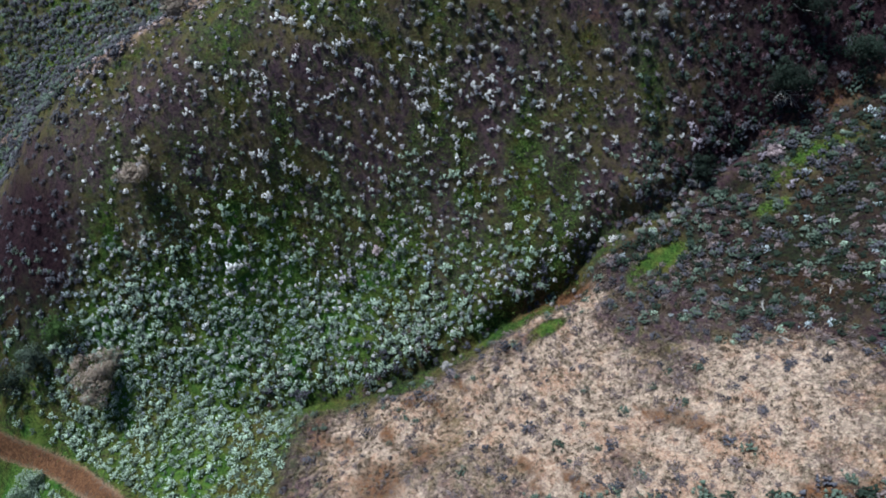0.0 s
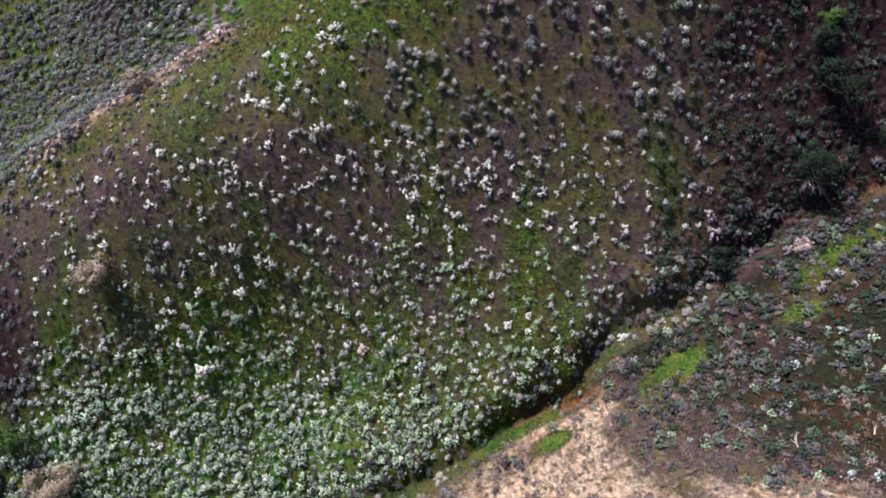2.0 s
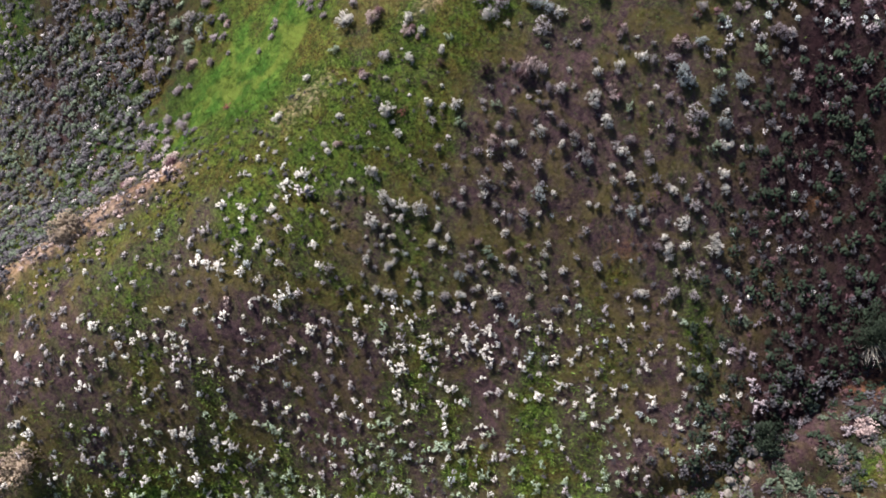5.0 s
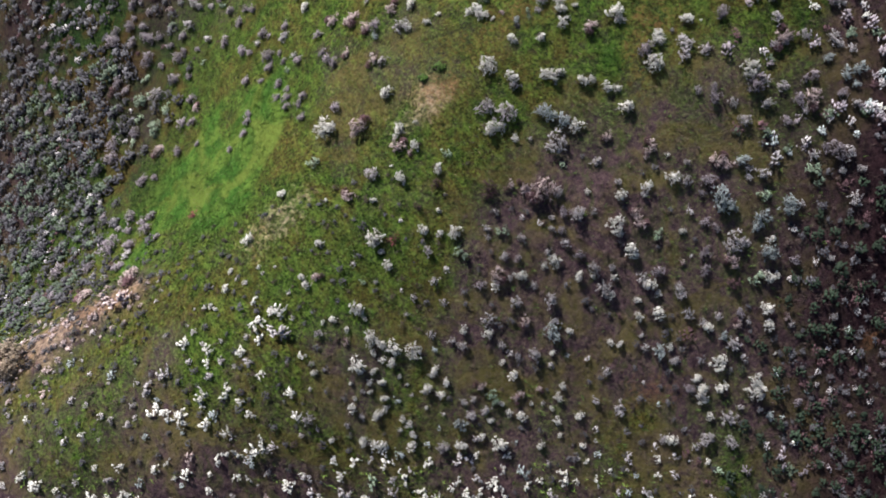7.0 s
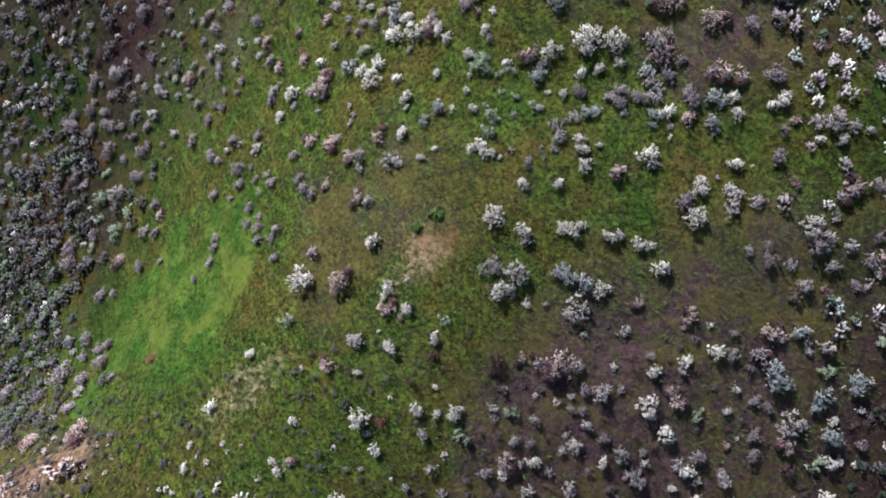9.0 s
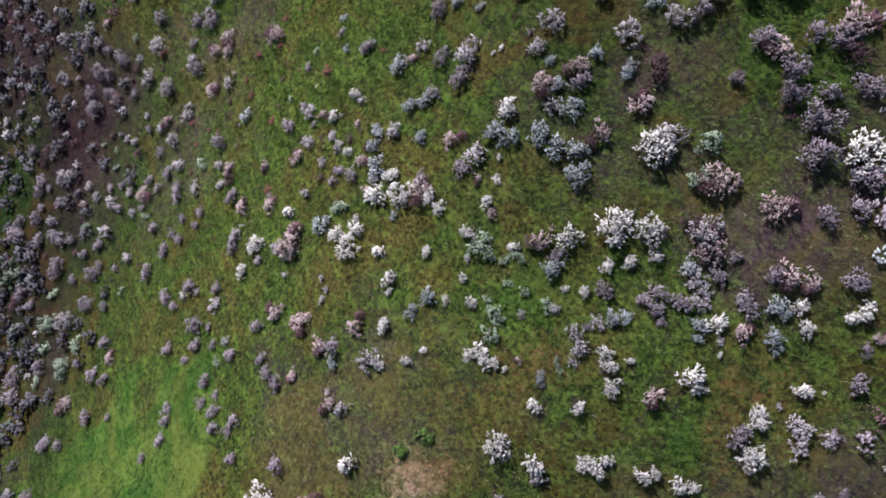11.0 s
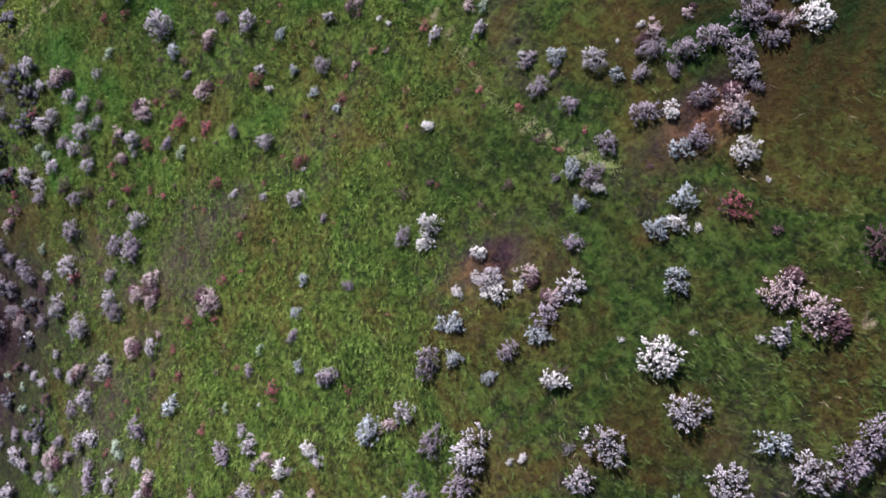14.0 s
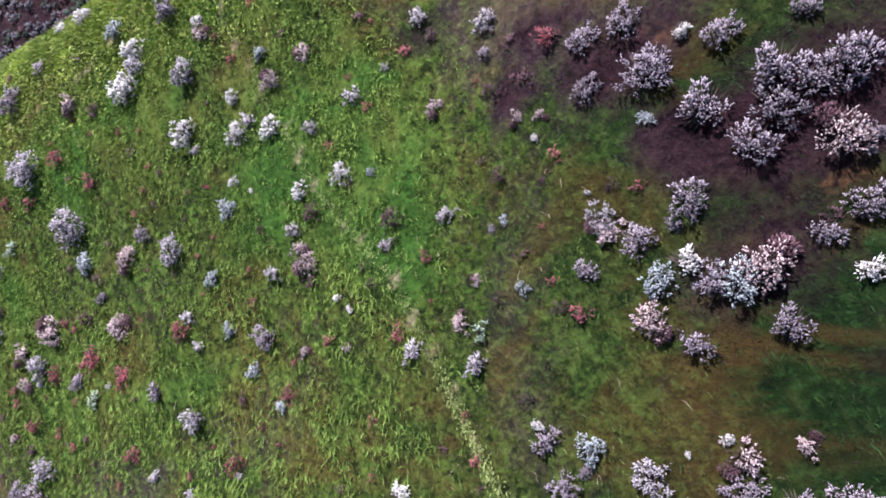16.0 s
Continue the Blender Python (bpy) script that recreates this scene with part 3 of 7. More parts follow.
def sprig_cloud(rng, n, size=(0.26, 0.42), girth=(0.05, 0.09), height=0.85, lobes=5, upward=0.55, sides=3):
    p, way = crown_points(rng, n, height, lobes)
    way = way + np.array([0, 0, upward]) + rng.normal(size=(n, 3)) * 0.22
    length = rng.uniform(*size, n)
    base = p - way / np.linalg.norm(way, axis=1, keepdims=True) * (length * 0.6)[:, None]
    base[:, 2] = np.maximum(base[:, 2], 0.02)
    return spindles(base, way, length, rng.uniform(*girth, n), rng, sides)


def tufted(rng, n, size, girth, height, lobes, upward):
    """A crown of upright tufts, each a handful of slim sprigs from one point; returns vertices, faces and two values a vertex."""
    each = 6
    m = n // each
    p, way = crown_points(rng, m, height, lobes)
    way = way + np.array([0, 0, upward])
    way /= np.linalg.norm(way, axis=1, keepdims=True)
    long = rng.uniform(*size, m)
    root = p - way * (long * 0.75)[:, None]
    root[:, 2] = np.maximum(root[:, 2], 0.02)
    tone = np.repeat(rng.uniform(0, 0.30, m), each)
    root, way, long = np.repeat(root, each, 0), np.repeat(way, each, 0), np.repeat(long, each)
    root = root + rng.normal(size=root.shape) * 0.03
    way = way + rng.normal(size=way.shape) * 0.30
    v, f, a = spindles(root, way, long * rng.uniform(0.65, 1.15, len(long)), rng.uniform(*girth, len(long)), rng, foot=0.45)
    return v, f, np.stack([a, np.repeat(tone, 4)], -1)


def stem_cloud(rng, n, height=0.8):
    """Bare stems that spread from one root; one connected shape."""
    t, c = rng.uniform(0, 2 * math.pi, n), rng.uniform(0.15, 0.95, n)
    s = np.sqrt(1 - c * c)
    tips = np.stack([s * np.cos(t), s * np.sin(t), c * height], -1) * rng.uniform(0.7, 1.0, n)[:, None]
    root = np.array([(0.07 * math.cos(q), 0.07 * math.sin(q), -0.15) for q in (0.0, 2.1, 4.2)])
    f = [(k, (k + 1) % 3, 3 + j) for j in range(n) for k in range(3)]
    return np.concatenate([root, tips]), np.array(f), np.array([0.0] * 3 + [0.7] * n)


def with_tone(ages, tone=0.0):
    return np.stack([ages, np.full(len(ages), tone)], -1)


def ground_slope(x, y, e=0.6):
    gx = (ground_z(x + e, y) - ground_z(x - e, y)) / (2 * e)
    gy = (ground_z(x, y + e) - ground_z(x, y - e)) / (2 * e)
    return gx, gy


def strewn(name, label, category, spots, models, mat, rng, lean=0.5, squeeze=(0.8, 1.15)):
    """One mesh of many plants: copies of the models at rows of x, y, radius, each turned, stretched and toned its own way."""
    spots = np.asarray(spots, float)
    z = ground_z(spots[:, 0], spots[:, 1])
    gx, gy = ground_slope(spots[:, 0], spots[:, 1])
    vs, fs, ages, count = [], [], [], 0
    plain = models[0][2].ndim == 1
    for (x, y, r), h, sx, sy in zip(spots, z, gx, gy):
        v, f, a = models[rng.integers(len(models))]
        t, k = rng.uniform(0, 2 * math.pi), rng.uniform(*squeeze)
        c, s = math.cos(t), math.sin(t)
        w = v * (r, r * k, r * rng.uniform(0.85, 1.15))
        w = np.stack([w[:, 0] * c - w[:, 1] * s, w[:, 0] * s + w[:, 1] * c, w[:, 2]], -1)
        w[:, 2] += lean * (w[:, 0] * sx + w[:, 1] * sy)
        vs.append(w + (x, y, h - 0.06 * r))
        fs.append(f + count)
        ages.append(with_tone(a, rng.uniform()) if plain else a + (0, rng.uniform()))
        count += len(v)
    me = mesh_of(name, np.concatenate(vs), np.concatenate(fs), np.concatenate(ages), mat)
    return tagged(new(name, me), label, category, kind="stuff")


def scatter(rng, n, box, accept):
    """Random places in a box (x0, x1, y0, y1), kept with the chance that accept(x, y) gives."""
    x, y = rng.uniform(box[0], box[1], n), rng.uniform(box[2], box[3], n)
    keep = rng.uniform(size=n) < accept(x, y)
    return x[keep], y[keep]


def thinned(x, y, gap):
    """Drops places that stand closer than the gap to an earlier one."""
    cell, out = {}, []
    for i, (a, b) in enumerate(zip(x, y)):
        ka, kb = int(a // gap), int(b // gap)
        if all((a - x[j]) ** 2 + (b - y[j]) ** 2 > gap * gap for p in (-1, 0, 1) for q in (-1, 0, 1) for j in cell.get((ka + p, kb + q), ())):
            cell.setdefault((ka, kb), []).append(i)
            out.append(i)
    return x[out], y[out]


RNG = np.random.default_rng(4)
SMALL = [sprig_cloud(RNG, 24, (0.40, 0.66), (0.12, 0.205), 0.85, 5) for _ in range(7)]
BIG = {}
KINDS = {
    # material: name, label, tall against its half width, slimness of the sprigs, how upright
    "pale": ("white_sagebrush", "rounded whitish sagebrush with pale silvery sprigs", 0.95, 1.0, 0.6),
    "grey": ("grey_sagebrush", "rounded lavender grey sagebrush growing on the grassy slope", 0.95, 1.0, 0.55),
    "dusk": ("dusky_sagebrush", "rounded dusky purplish grey sagebrush with dark twigs inside", 0.95, 1.0, 0.55),
    "blue": ("blue_sagebrush", "rounded blue grey sagebrush with dark twigs inside", 0.9, 1.0, 0.55),
    "pink": ("pinkish_sagebrush", "pinkish grey sagebrush, half dried to dull red", 0.9, 1.0, 0.6),
    "rust": ("buckwheat", "small rust red dried buckwheat in green grass", 0.8, 1.0, 0.9),
    "plum": ("dry_brush", "dull plum brown dried brush with bare stems", 0.8, 0.7, 0.8),
    "green": ("green_sagebrush", "soft grey green sagebrush with loose open sprigs", 0.8, 1.0, 0.5),
    "dead": ("dead_brush", "low dead brush of bare brown stems", 0.7, 0.5, 0.9),
    "lime": ("leafy_herb", "bright green leafy herb growing out of bare soil", 0.6, 1.5, 0.4),
}
LEAF["dead"] = DEAD
for kind, (name, label, tall, slim, upright) in KINDS.items():
    for size, count in (("small", 192), ("large", 390), ("fine", 660)):
        BIG[kind, size] = []
        for k in range(3):
            n = count // 2 if kind in ("plum", "dead", "rust") else count
            s = {"small": 0.98, "large": 0.70, "fine": 0.58}[size]
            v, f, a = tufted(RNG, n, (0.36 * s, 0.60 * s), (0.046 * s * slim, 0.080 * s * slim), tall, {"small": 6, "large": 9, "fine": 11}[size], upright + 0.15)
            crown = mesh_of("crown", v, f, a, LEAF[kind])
            v, f, a = stem_cloud(RNG, 26, tall)
            stems = mesh_of("branching", v, f, with_tone(a), WOOD)
            BIG[kind, size].append((crown, stems))
# the withered side that some plants have
v, f, a = sprig_cloud(RNG, 190, (0.3, 0.5), (0.04, 0.07), 0.8, 3, 0.7)
v = v * (0.55, 0.75, 0.8) + (0.62, 0, 0)
WITHERED = mesh_of("withered_side", v, f, with_tone(a), LEAF["plum"])
PLACED = []


def stand(kind, places):
    """Single shrubs at rows of x, y, width across."""
    name, label = KINDS[kind][:2]
    for x, y, width in places:
        r = width * (0.68 if y < 79 or x < -3.4 else 0.57)
        x, y = float(x), float(y)
        gx, gy = ground_slope(x, y)
        up = Vector((-0.75 * gx, -0.75 * gy, 1)).normalized().to_track_quat("Z", "Y").to_matrix().to_4x4()
        size = Matrix.Diagonal((r, r * RNG.uniform(0.85, 1.1), r * RNG.uniform(0.9, 1.15), 1))
        ob = new(name)
        ob.empty_display_size = 0.1
        ob.matrix_basis = Matrix.Translation((x, y, float(ground_z(x, y)) - 0.03)) @ up @ pose(0, 0, 0, 0, 0, RNG.uniform(0, 360)) @ size
        crown, stems = BIG[kind, "fine" if y > 86 and width > 1.1 else "large" if width > (1.0 if y < 86 else 0.7) else "small"][RNG.integers(3)]
        parts = [("crown", crown), ("branching", stems)]
        if kind == "pink" :
            parts.append(("withered_side", WITHERED))
        for part_name, me in parts:
            new(part_name, me).parent = ob
        tagged(ob, label if width < 1.3 else label.replace("rounded", "large rounded"), "shrub", group=name + " on the hillside")
        PLACED.append((x, y, r))


FAR, FACE = {}, {}


def thicket(kind, places):
    """Shrubs that stand too far off to be told apart: gathered, and built as one mesh a kind."""
    FACE.setdefault(kind, []).extend((x, y, w * 0.72) for x, y, w in places)
    PLACED.extend((x, y, w * 0.5) for x, y, w in places)


stand("pale", [
    (10.73, 47.99, 0.50), (7.95, 48.04, 0.64), (-2.31, 48.09, 0.76), (-0.41, 48.11, 0.76), (5.17, 48.17, 0.98), (16.61, 48.20, 0.92), (-2.82, 48.24, 0.69), (2.82, 48.27, 0.91),
    (-3.32, 48.39, 0.76), (-5.43, 48.50, 0.48), (9.28, 48.52, 0.42), (4.13, 48.55, 0.49), (-0.21, 48.76, 0.55), (-1.14, 48.93, 0.35), (-0.54, 49.19, 0.48), (18.98, 49.27, 0.56),
    (9.02, 49.32, 0.56), (4.67, 49.39, 0.49), (-0.94, 49.48, 0.41), (10.48, 49.56, 0.70), (6.71, 49.58, 0.77), (-2.73, 49.72, 0.68), (5.91, 49.75, 0.49), (-2.29, 49.84, 0.48),
    (8.73, 50.00, 0.42), (0.59, 50.01, 0.34), (-1.97, 50.05, 0.48), (-4.05, 50.07, 0.68), (18.35, 50.19, 0.70), (7.32, 50.22, 0.28),
])
stand("pale", [
    (5.38, 50.23, 0.49), (21.72, 50.52, 1.25), (9.06, 50.53, 0.63), (-3.86, 50.55, 0.34), (18.45, 50.58, 0.97), (-2.00, 50.65, 0.61), (1.51, 50.67, 0.55), (19.52, 50.76, 0.90),
    (0.73, 50.86, 0.82), (-2.90, 50.89, 0.41), (21.64, 51.01, 0.90), (9.33, 51.08, 0.49), (17.98, 51.17, 0.69), (-0.55, 51.21, 0.27), (-2.20, 51.28, 0.61), (1.76, 51.29, 0.61),
    (-4.05, 51.32, 0.34), (-2.90, 51.38, 0.41), (-1.04, 51.63, 0.41), (6.13, 51.63, 0.75), (1.10, 51.64, 0.61), (-3.45, 51.77, 0.40), (-6.28, 51.91, 0.54), (1.21, 51.96, 0.61),
    (-2.70, 51.97, 0.54), (19.11, 52.04, 1.03), (-3.67, 52.23, 0.94), (22.79, 52.25, 0.28), (5.45, 52.29, 0.48), (-1.57, 52.40, 0.74),
])
stand("pale", [
    (-2.07, 52.46, 0.47), (8.64, 52.71, 0.48), (16.18, 52.83, 0.62), (-2.49, 52.84, 0.54), (-0.09, 52.90, 1.07), (-1.36, 53.05, 0.87), (12.80, 53.10, 0.55), (12.29, 53.12, 0.55),
    (-2.20, 53.17, 0.74), (-2.68, 53.52, 0.93), (22.13, 53.67, 0.81), (4.54, 53.70, 0.67), (18.33, 53.71, 0.74), (9.70, 53.74, 0.54), (3.02, 53.88, 0.67), (-4.16, 53.99, 0.40),
    (13.99, 54.26, 0.61), (-5.59, 54.39, 0.40), (15.20, 54.44, 0.94), (21.84, 54.44, 0.74), (-4.97, 54.55, 0.60), (-2.97, 54.57, 0.47), (-3.50, 55.01, 1.00), (13.86, 55.14, 0.54),
    (15.10, 55.32, 0.47), (12.11, 55.36, 0.60), (14.51, 55.80, 0.93), (21.75, 55.89, 0.93), (22.18, 55.95, 0.53), (5.06, 55.96, 0.73),
])
stand("pale", [
    (12.39, 56.18, 0.47), (11.00, 56.23, 0.40), (6.55, 56.31, 0.86), (10.04, 56.35, 0.73), (-6.61, 56.44, 0.60), (8.05, 56.80, 0.46), (-6.85, 56.91, 0.60), (8.70, 57.01, 0.79),
    (-12.14, 57.03, 0.63), (-1.53, 57.15, 0.73), (13.51, 57.20, 0.66), (13.25, 57.38, 0.92), (21.73, 57.58, 0.59), (-1.91, 57.88, 0.46), (-9.82, 58.00, 0.34), (-11.81, 58.13, 0.49),
    (16.37, 58.19, 0.52), (12.49, 58.22, 0.78), (-2.30, 58.54, 1.12), (1.72, 58.55, 0.52), (2.64, 58.62, 0.78), (12.20, 58.63, 1.04), (-5.73, 58.69, 0.67), (0.68, 58.77, 0.72),
    (1.69, 59.68, 0.39), (12.56, 59.89, 0.77), (-10.71, 59.92, 0.84), (10.62, 60.14, 0.39), (14.10, 60.22, 0.64), (15.58, 60.56, 0.77),
])
stand("pale", [
    (-2.26, 60.65, 0.53), (-5.39, 61.12, 0.34), (-0.38, 61.56, 0.92), (15.25, 61.60, 0.32), (1.60, 61.82, 0.78), (-8.34, 62.19, 0.70), (-1.15, 62.29, 0.27), (6.31, 62.94, 0.45),
    (0.49, 63.18, 0.72), (9.98, 63.36, 0.83), (5.51, 63.48, 0.64), (4.71, 63.50, 0.97), (-0.84, 63.82, 0.46), (12.85, 63.98, 0.95), (-0.59, 64.16, 0.79), (0.42, 64.42, 0.33),
    (12.33, 64.96, 0.51), (11.76, 65.07, 0.76), (19.76, 65.27, 1.06), (10.24, 65.36, 0.83), (-5.19, 65.37, 1.51), (10.79, 65.46, 0.57), (8.73, 65.78, 0.96), (14.33, 65.82, 1.06),
    (6.21, 65.94, 0.96), (8.12, 65.95, 0.64), (9.07, 65.98, 0.64), (-1.29, 66.52, 0.94), (4.83, 66.61, 1.16), (14.62, 67.00, 0.75),
])
stand("pale", [
    (14.73, 67.21, 0.60), (17.16, 67.77, 0.21), (16.28, 67.78, 0.81), (6.52, 67.80, 0.31), (7.93, 67.88, 0.62), (6.30, 67.98, 0.62), (12.57, 68.16, 0.61), (21.28, 68.38, 0.68),
    (9.32, 68.44, 0.74), (12.24, 68.53, 0.91), (20.23, 68.54, 0.56), (9.13, 69.03, 0.79), (23.39, 69.12, 0.74), (10.00, 69.18, 0.44), (13.30, 69.24, 0.30), (5.26, 69.29, 0.36),
    (9.16, 69.52, 0.66), (4.94, 69.60, 0.54), (4.48, 69.63, 0.68), (16.51, 69.86, 0.60), (3.82, 69.96, 0.50), (4.28, 70.06, 0.78), (0.28, 70.06, 0.33), (18.14, 70.13, 0.63),
    (1.31, 70.16, 0.57), (0.04, 70.19, 0.57), (13.24, 70.24, 0.73), (1.98, 70.33, 0.38), (18.60, 70.35, 0.88), (16.22, 70.60, 0.64),
])
stand("pale", [
    (0.43, 71.51, 0.82), (8.55, 71.80, 0.54), (4.01, 71.97, 0.56), (7.70, 72.00, 0.32), (2.97, 72.22, 0.42), (10.29, 72.59, 0.66), (9.35, 72.62, 0.58), (11.13, 72.79, 0.53),
    (3.70, 72.97, 0.47), (0.51, 73.05, 0.44), (0.57, 73.46, 0.88), (10.90, 73.60, 1.13), (5.80, 73.80, 0.60), (8.00, 73.80, 0.99), (9.60, 73.80, 1.38), (9.90, 74.10, 0.99),
    (2.31, 74.23, 0.58), (4.10, 74.70, 0.81), (0.10, 74.80, 0.66), (-1.30, 75.20, 1.05), (18.60, 75.40, 1.56), (4.80, 75.60, 0.63), (2.80, 75.90, 0.61), (-1.00, 76.10, 0.77),
    (-1.90, 76.20, 0.79), (2.50, 76.30, 0.82), (11.10, 76.30, 1.35), (-7.42, 76.37, 0.88), (5.20, 76.40, 0.43), (-0.90, 76.60, 0.45),
])
stand("pale", [
    (1.30, 76.80, 1.05), (0.10, 77.20, 0.96), (5.30, 77.20, 0.35), (-6.50, 77.40, 0.94), (0.70, 77.70, 0.94), (-4.60, 78.30, 0.72), (5.60, 78.90, 1.00), (-1.41, 79.90, 0.72),
    (5.63, 81.34, 0.39), (5.25, 81.38, 0.32), (-2.30, 82.12, 0.84), (-0.88, 82.56, 0.89), (6.60, 83.25, 0.99), (8.94, 83.36, 1.22), (11.21, 83.42, 0.24), (9.79, 83.77, 0.20),
    (8.14, 83.87, 0.21), (-3.30, 84.35, 0.22), (5.75, 85.86, 0.43), (5.09, 85.90, 0.93), (4.09, 86.16, 0.55), (10.12, 86.19, 0.26), (9.68, 86.38, 0.64), (4.56, 86.45, 0.48),
    (11.67, 86.95, 0.21), (4.68, 87.07, 0.69), (11.25, 87.69, 0.87), (7.97, 87.83, 0.53), (3.12, 87.87, 0.66), (3.25, 88.37, 0.92),
])
stand("pale", [
    (11.24, 88.52, 0.68), (9.73, 89.20, 0.70), (12.78, 90.23, 0.86), (3.22, 91.45, 0.62), (8.68, 91.58, 0.20), (9.24, 91.75, 0.35), (6.22, 92.47, 0.37), (11.46, 94.04, 0.58),
    (8.81, 94.82, 0.68), (1.90, 95.75, 0.32), (1.58, 96.14, 0.30), (7.33, 96.64, 0.20), (6.45, 98.16, 0.28), (0.48, 99.16, 0.70), (1.73, 99.18, 0.76), (9.17, 99.18, 0.46),
    (-1.14, 99.72, 0.24), (-1.77, 100.17, 0.43), (-0.45, 101.10, 0.79), (-1.65, 101.50, 0.83), (-3.69, 102.29, 0.87), (-1.88, 102.62, 0.67), (-6.10, 104.33, 1.02), (-3.18, 105.28, 0.58),
    (-5.85, 105.49, 0.90), (-8.61, 107.95, 0.72), (-10.03, 108.40, 0.54),
])
stand("grey", [
    (18.21, 47.70, 0.50), (20.47, 47.82, 0.78), (1.49, 48.01, 0.84), (18.87, 48.17, 1.06), (16.10, 48.20, 0.57), (3.78, 48.49, 0.56), (-6.33, 49.01, 0.34), (20.16, 49.12, 0.91),
    (-4.46, 49.26, 0.41), (22.10, 49.51, 0.42), (-6.84, 49.56, 0.68), (20.84, 49.62, 0.42), (-3.42, 49.66, 0.41), (3.34, 49.67, 0.69), (12.94, 49.84, 0.91), (4.32, 49.95, 0.69),
    (2.94, 50.24, 0.48), (11.42, 50.25, 0.56), (3.57, 50.43, 0.41), (25.66, 50.68, 0.35), (-3.34, 50.90, 0.34), (12.13, 51.73, 0.55), (16.49, 52.16, 0.62), (-6.43, 52.34, 0.34),
    (7.60, 52.72, 0.82), (19.98, 52.82, 0.82), (14.46, 52.82, 0.48), (5.45, 53.08, 0.54), (3.00, 53.10, 0.67), (2.33, 53.30, 0.47),
])
stand("grey", [
    (14.26, 53.42, 0.34), (23.59, 53.64, 0.41), (1.06, 53.66, 0.54), (20.80, 53.86, 0.41), (18.00, 53.90, 0.47), (-5.90, 53.91, 0.60), (26.09, 53.91, 0.47), (18.99, 54.19, 0.47),
    (8.78, 54.30, 0.61), (17.01, 54.35, 0.67), (4.54, 54.39, 0.87), (-0.47, 54.69, 0.33), (16.57, 55.19, 0.60), (1.88, 55.20, 0.47), (6.29, 55.22, 0.67), (8.57, 55.24, 0.80),
    (16.38, 55.50, 0.67), (0.06, 55.50, 0.46), (11.73, 55.66, 0.87), (7.41, 55.94, 0.47), (14.02, 56.09, 0.66), (1.25, 56.30, 0.59), (5.90, 56.35, 0.46), (-2.24, 56.35, 0.33),
    (25.40, 56.56, 0.46), (12.19, 56.67, 0.46), (11.18, 56.69, 0.79), (5.66, 57.35, 0.59), (8.20, 57.50, 0.46), (20.13, 57.53, 0.59),
])
stand("grey", [
    (19.58, 57.62, 1.11), (1.04, 57.71, 0.66), (9.34, 57.89, 0.59), (6.72, 58.17, 0.59), (4.63, 58.25, 0.39), (8.52, 58.56, 0.46), (4.50, 58.63, 0.52), (8.53, 59.03, 0.39),
    (9.95, 59.07, 0.97), (23.26, 59.08, 0.45), (26.30, 59.13, 0.77), (11.00, 59.20, 0.45), (13.86, 59.87, 0.52), (8.84, 60.33, 0.65), (20.14, 60.37, 0.45), (26.59, 60.38, 0.51),
    (16.49, 60.42, 0.64), (20.88, 60.44, 0.83), (25.38, 60.44, 0.51), (12.35, 60.52, 0.45), (20.03, 60.75, 0.45), (25.83, 61.14, 0.82), (23.77, 61.16, 0.57), (16.46, 61.22, 0.38),
    (11.18, 61.50, 0.64), (-2.22, 62.02, 0.93), (8.23, 62.45, 0.39), (8.85, 62.66, 1.09), (7.28, 62.86, 0.32), (19.72, 62.93, 0.82),
])
stand("grey", [
    (23.06, 63.21, 0.50), (25.90, 63.32, 0.50), (-22.50, 63.33, 0.85), (20.90, 63.71, 0.75), (18.97, 63.77, 0.56), (5.68, 64.12, 1.15), (21.77, 64.39, 0.63), (16.85, 64.39, 0.50),
    (4.59, 64.68, 1.10), (20.76, 64.70, 0.62), (6.37, 65.57, 0.64), (25.52, 65.78, 0.49), (16.23, 66.06, 0.87), (24.80, 66.10, 0.62), (17.24, 66.27, 0.62), (21.19, 66.30, 0.56),
    (24.60, 66.40, 0.62), (16.26, 66.64, 0.87), (23.02, 66.68, 0.62), (-24.92, 66.90, 0.64), (15.51, 67.39, 0.26), (21.46, 67.53, 0.68), (24.92, 67.97, 0.62), (-25.87, 67.99, 0.75),
    (-1.62, 68.73, 0.68), (22.50, 68.79, 0.49), (21.73, 68.89, 0.62), (20.78, 69.21, 1.11), (20.10, 69.21, 0.68), (7.89, 69.36, 0.45),
])
stand("grey", [
    (-2.31, 69.48, 0.35), (13.35, 69.61, 0.35), (8.22, 69.90, 0.75), (-0.32, 70.28, 0.91), (8.04, 70.42, 0.67), (8.91, 70.64, 0.62), (14.12, 71.05, 0.56), (12.70, 71.08, 0.74),
    (6.02, 71.28, 0.36), (7.33, 71.31, 0.45), (12.93, 71.45, 0.56), (12.52, 71.85, 0.83), (-8.28, 73.16, 0.52), (13.00, 73.30, 1.24), (-2.59, 73.38, 0.41), (3.96, 73.69, 0.33),
    (-2.45, 73.83, 0.36), (-2.64, 74.40, 0.37), (-4.75, 75.20, 0.38), (-9.26, 75.31, 0.84), (-4.40, 76.13, 0.60), (-6.37, 76.59, 0.52), (11.80, 76.60, 1.09), (-11.81, 76.61, 0.58),
    (-6.74, 77.39, 0.63), (4.50, 77.50, 0.98), (-0.00, 78.00, 0.57), (-22.64, 78.39, 1.30), (7.50, 78.40, 0.76), (-8.10, 78.60, 0.88),
])
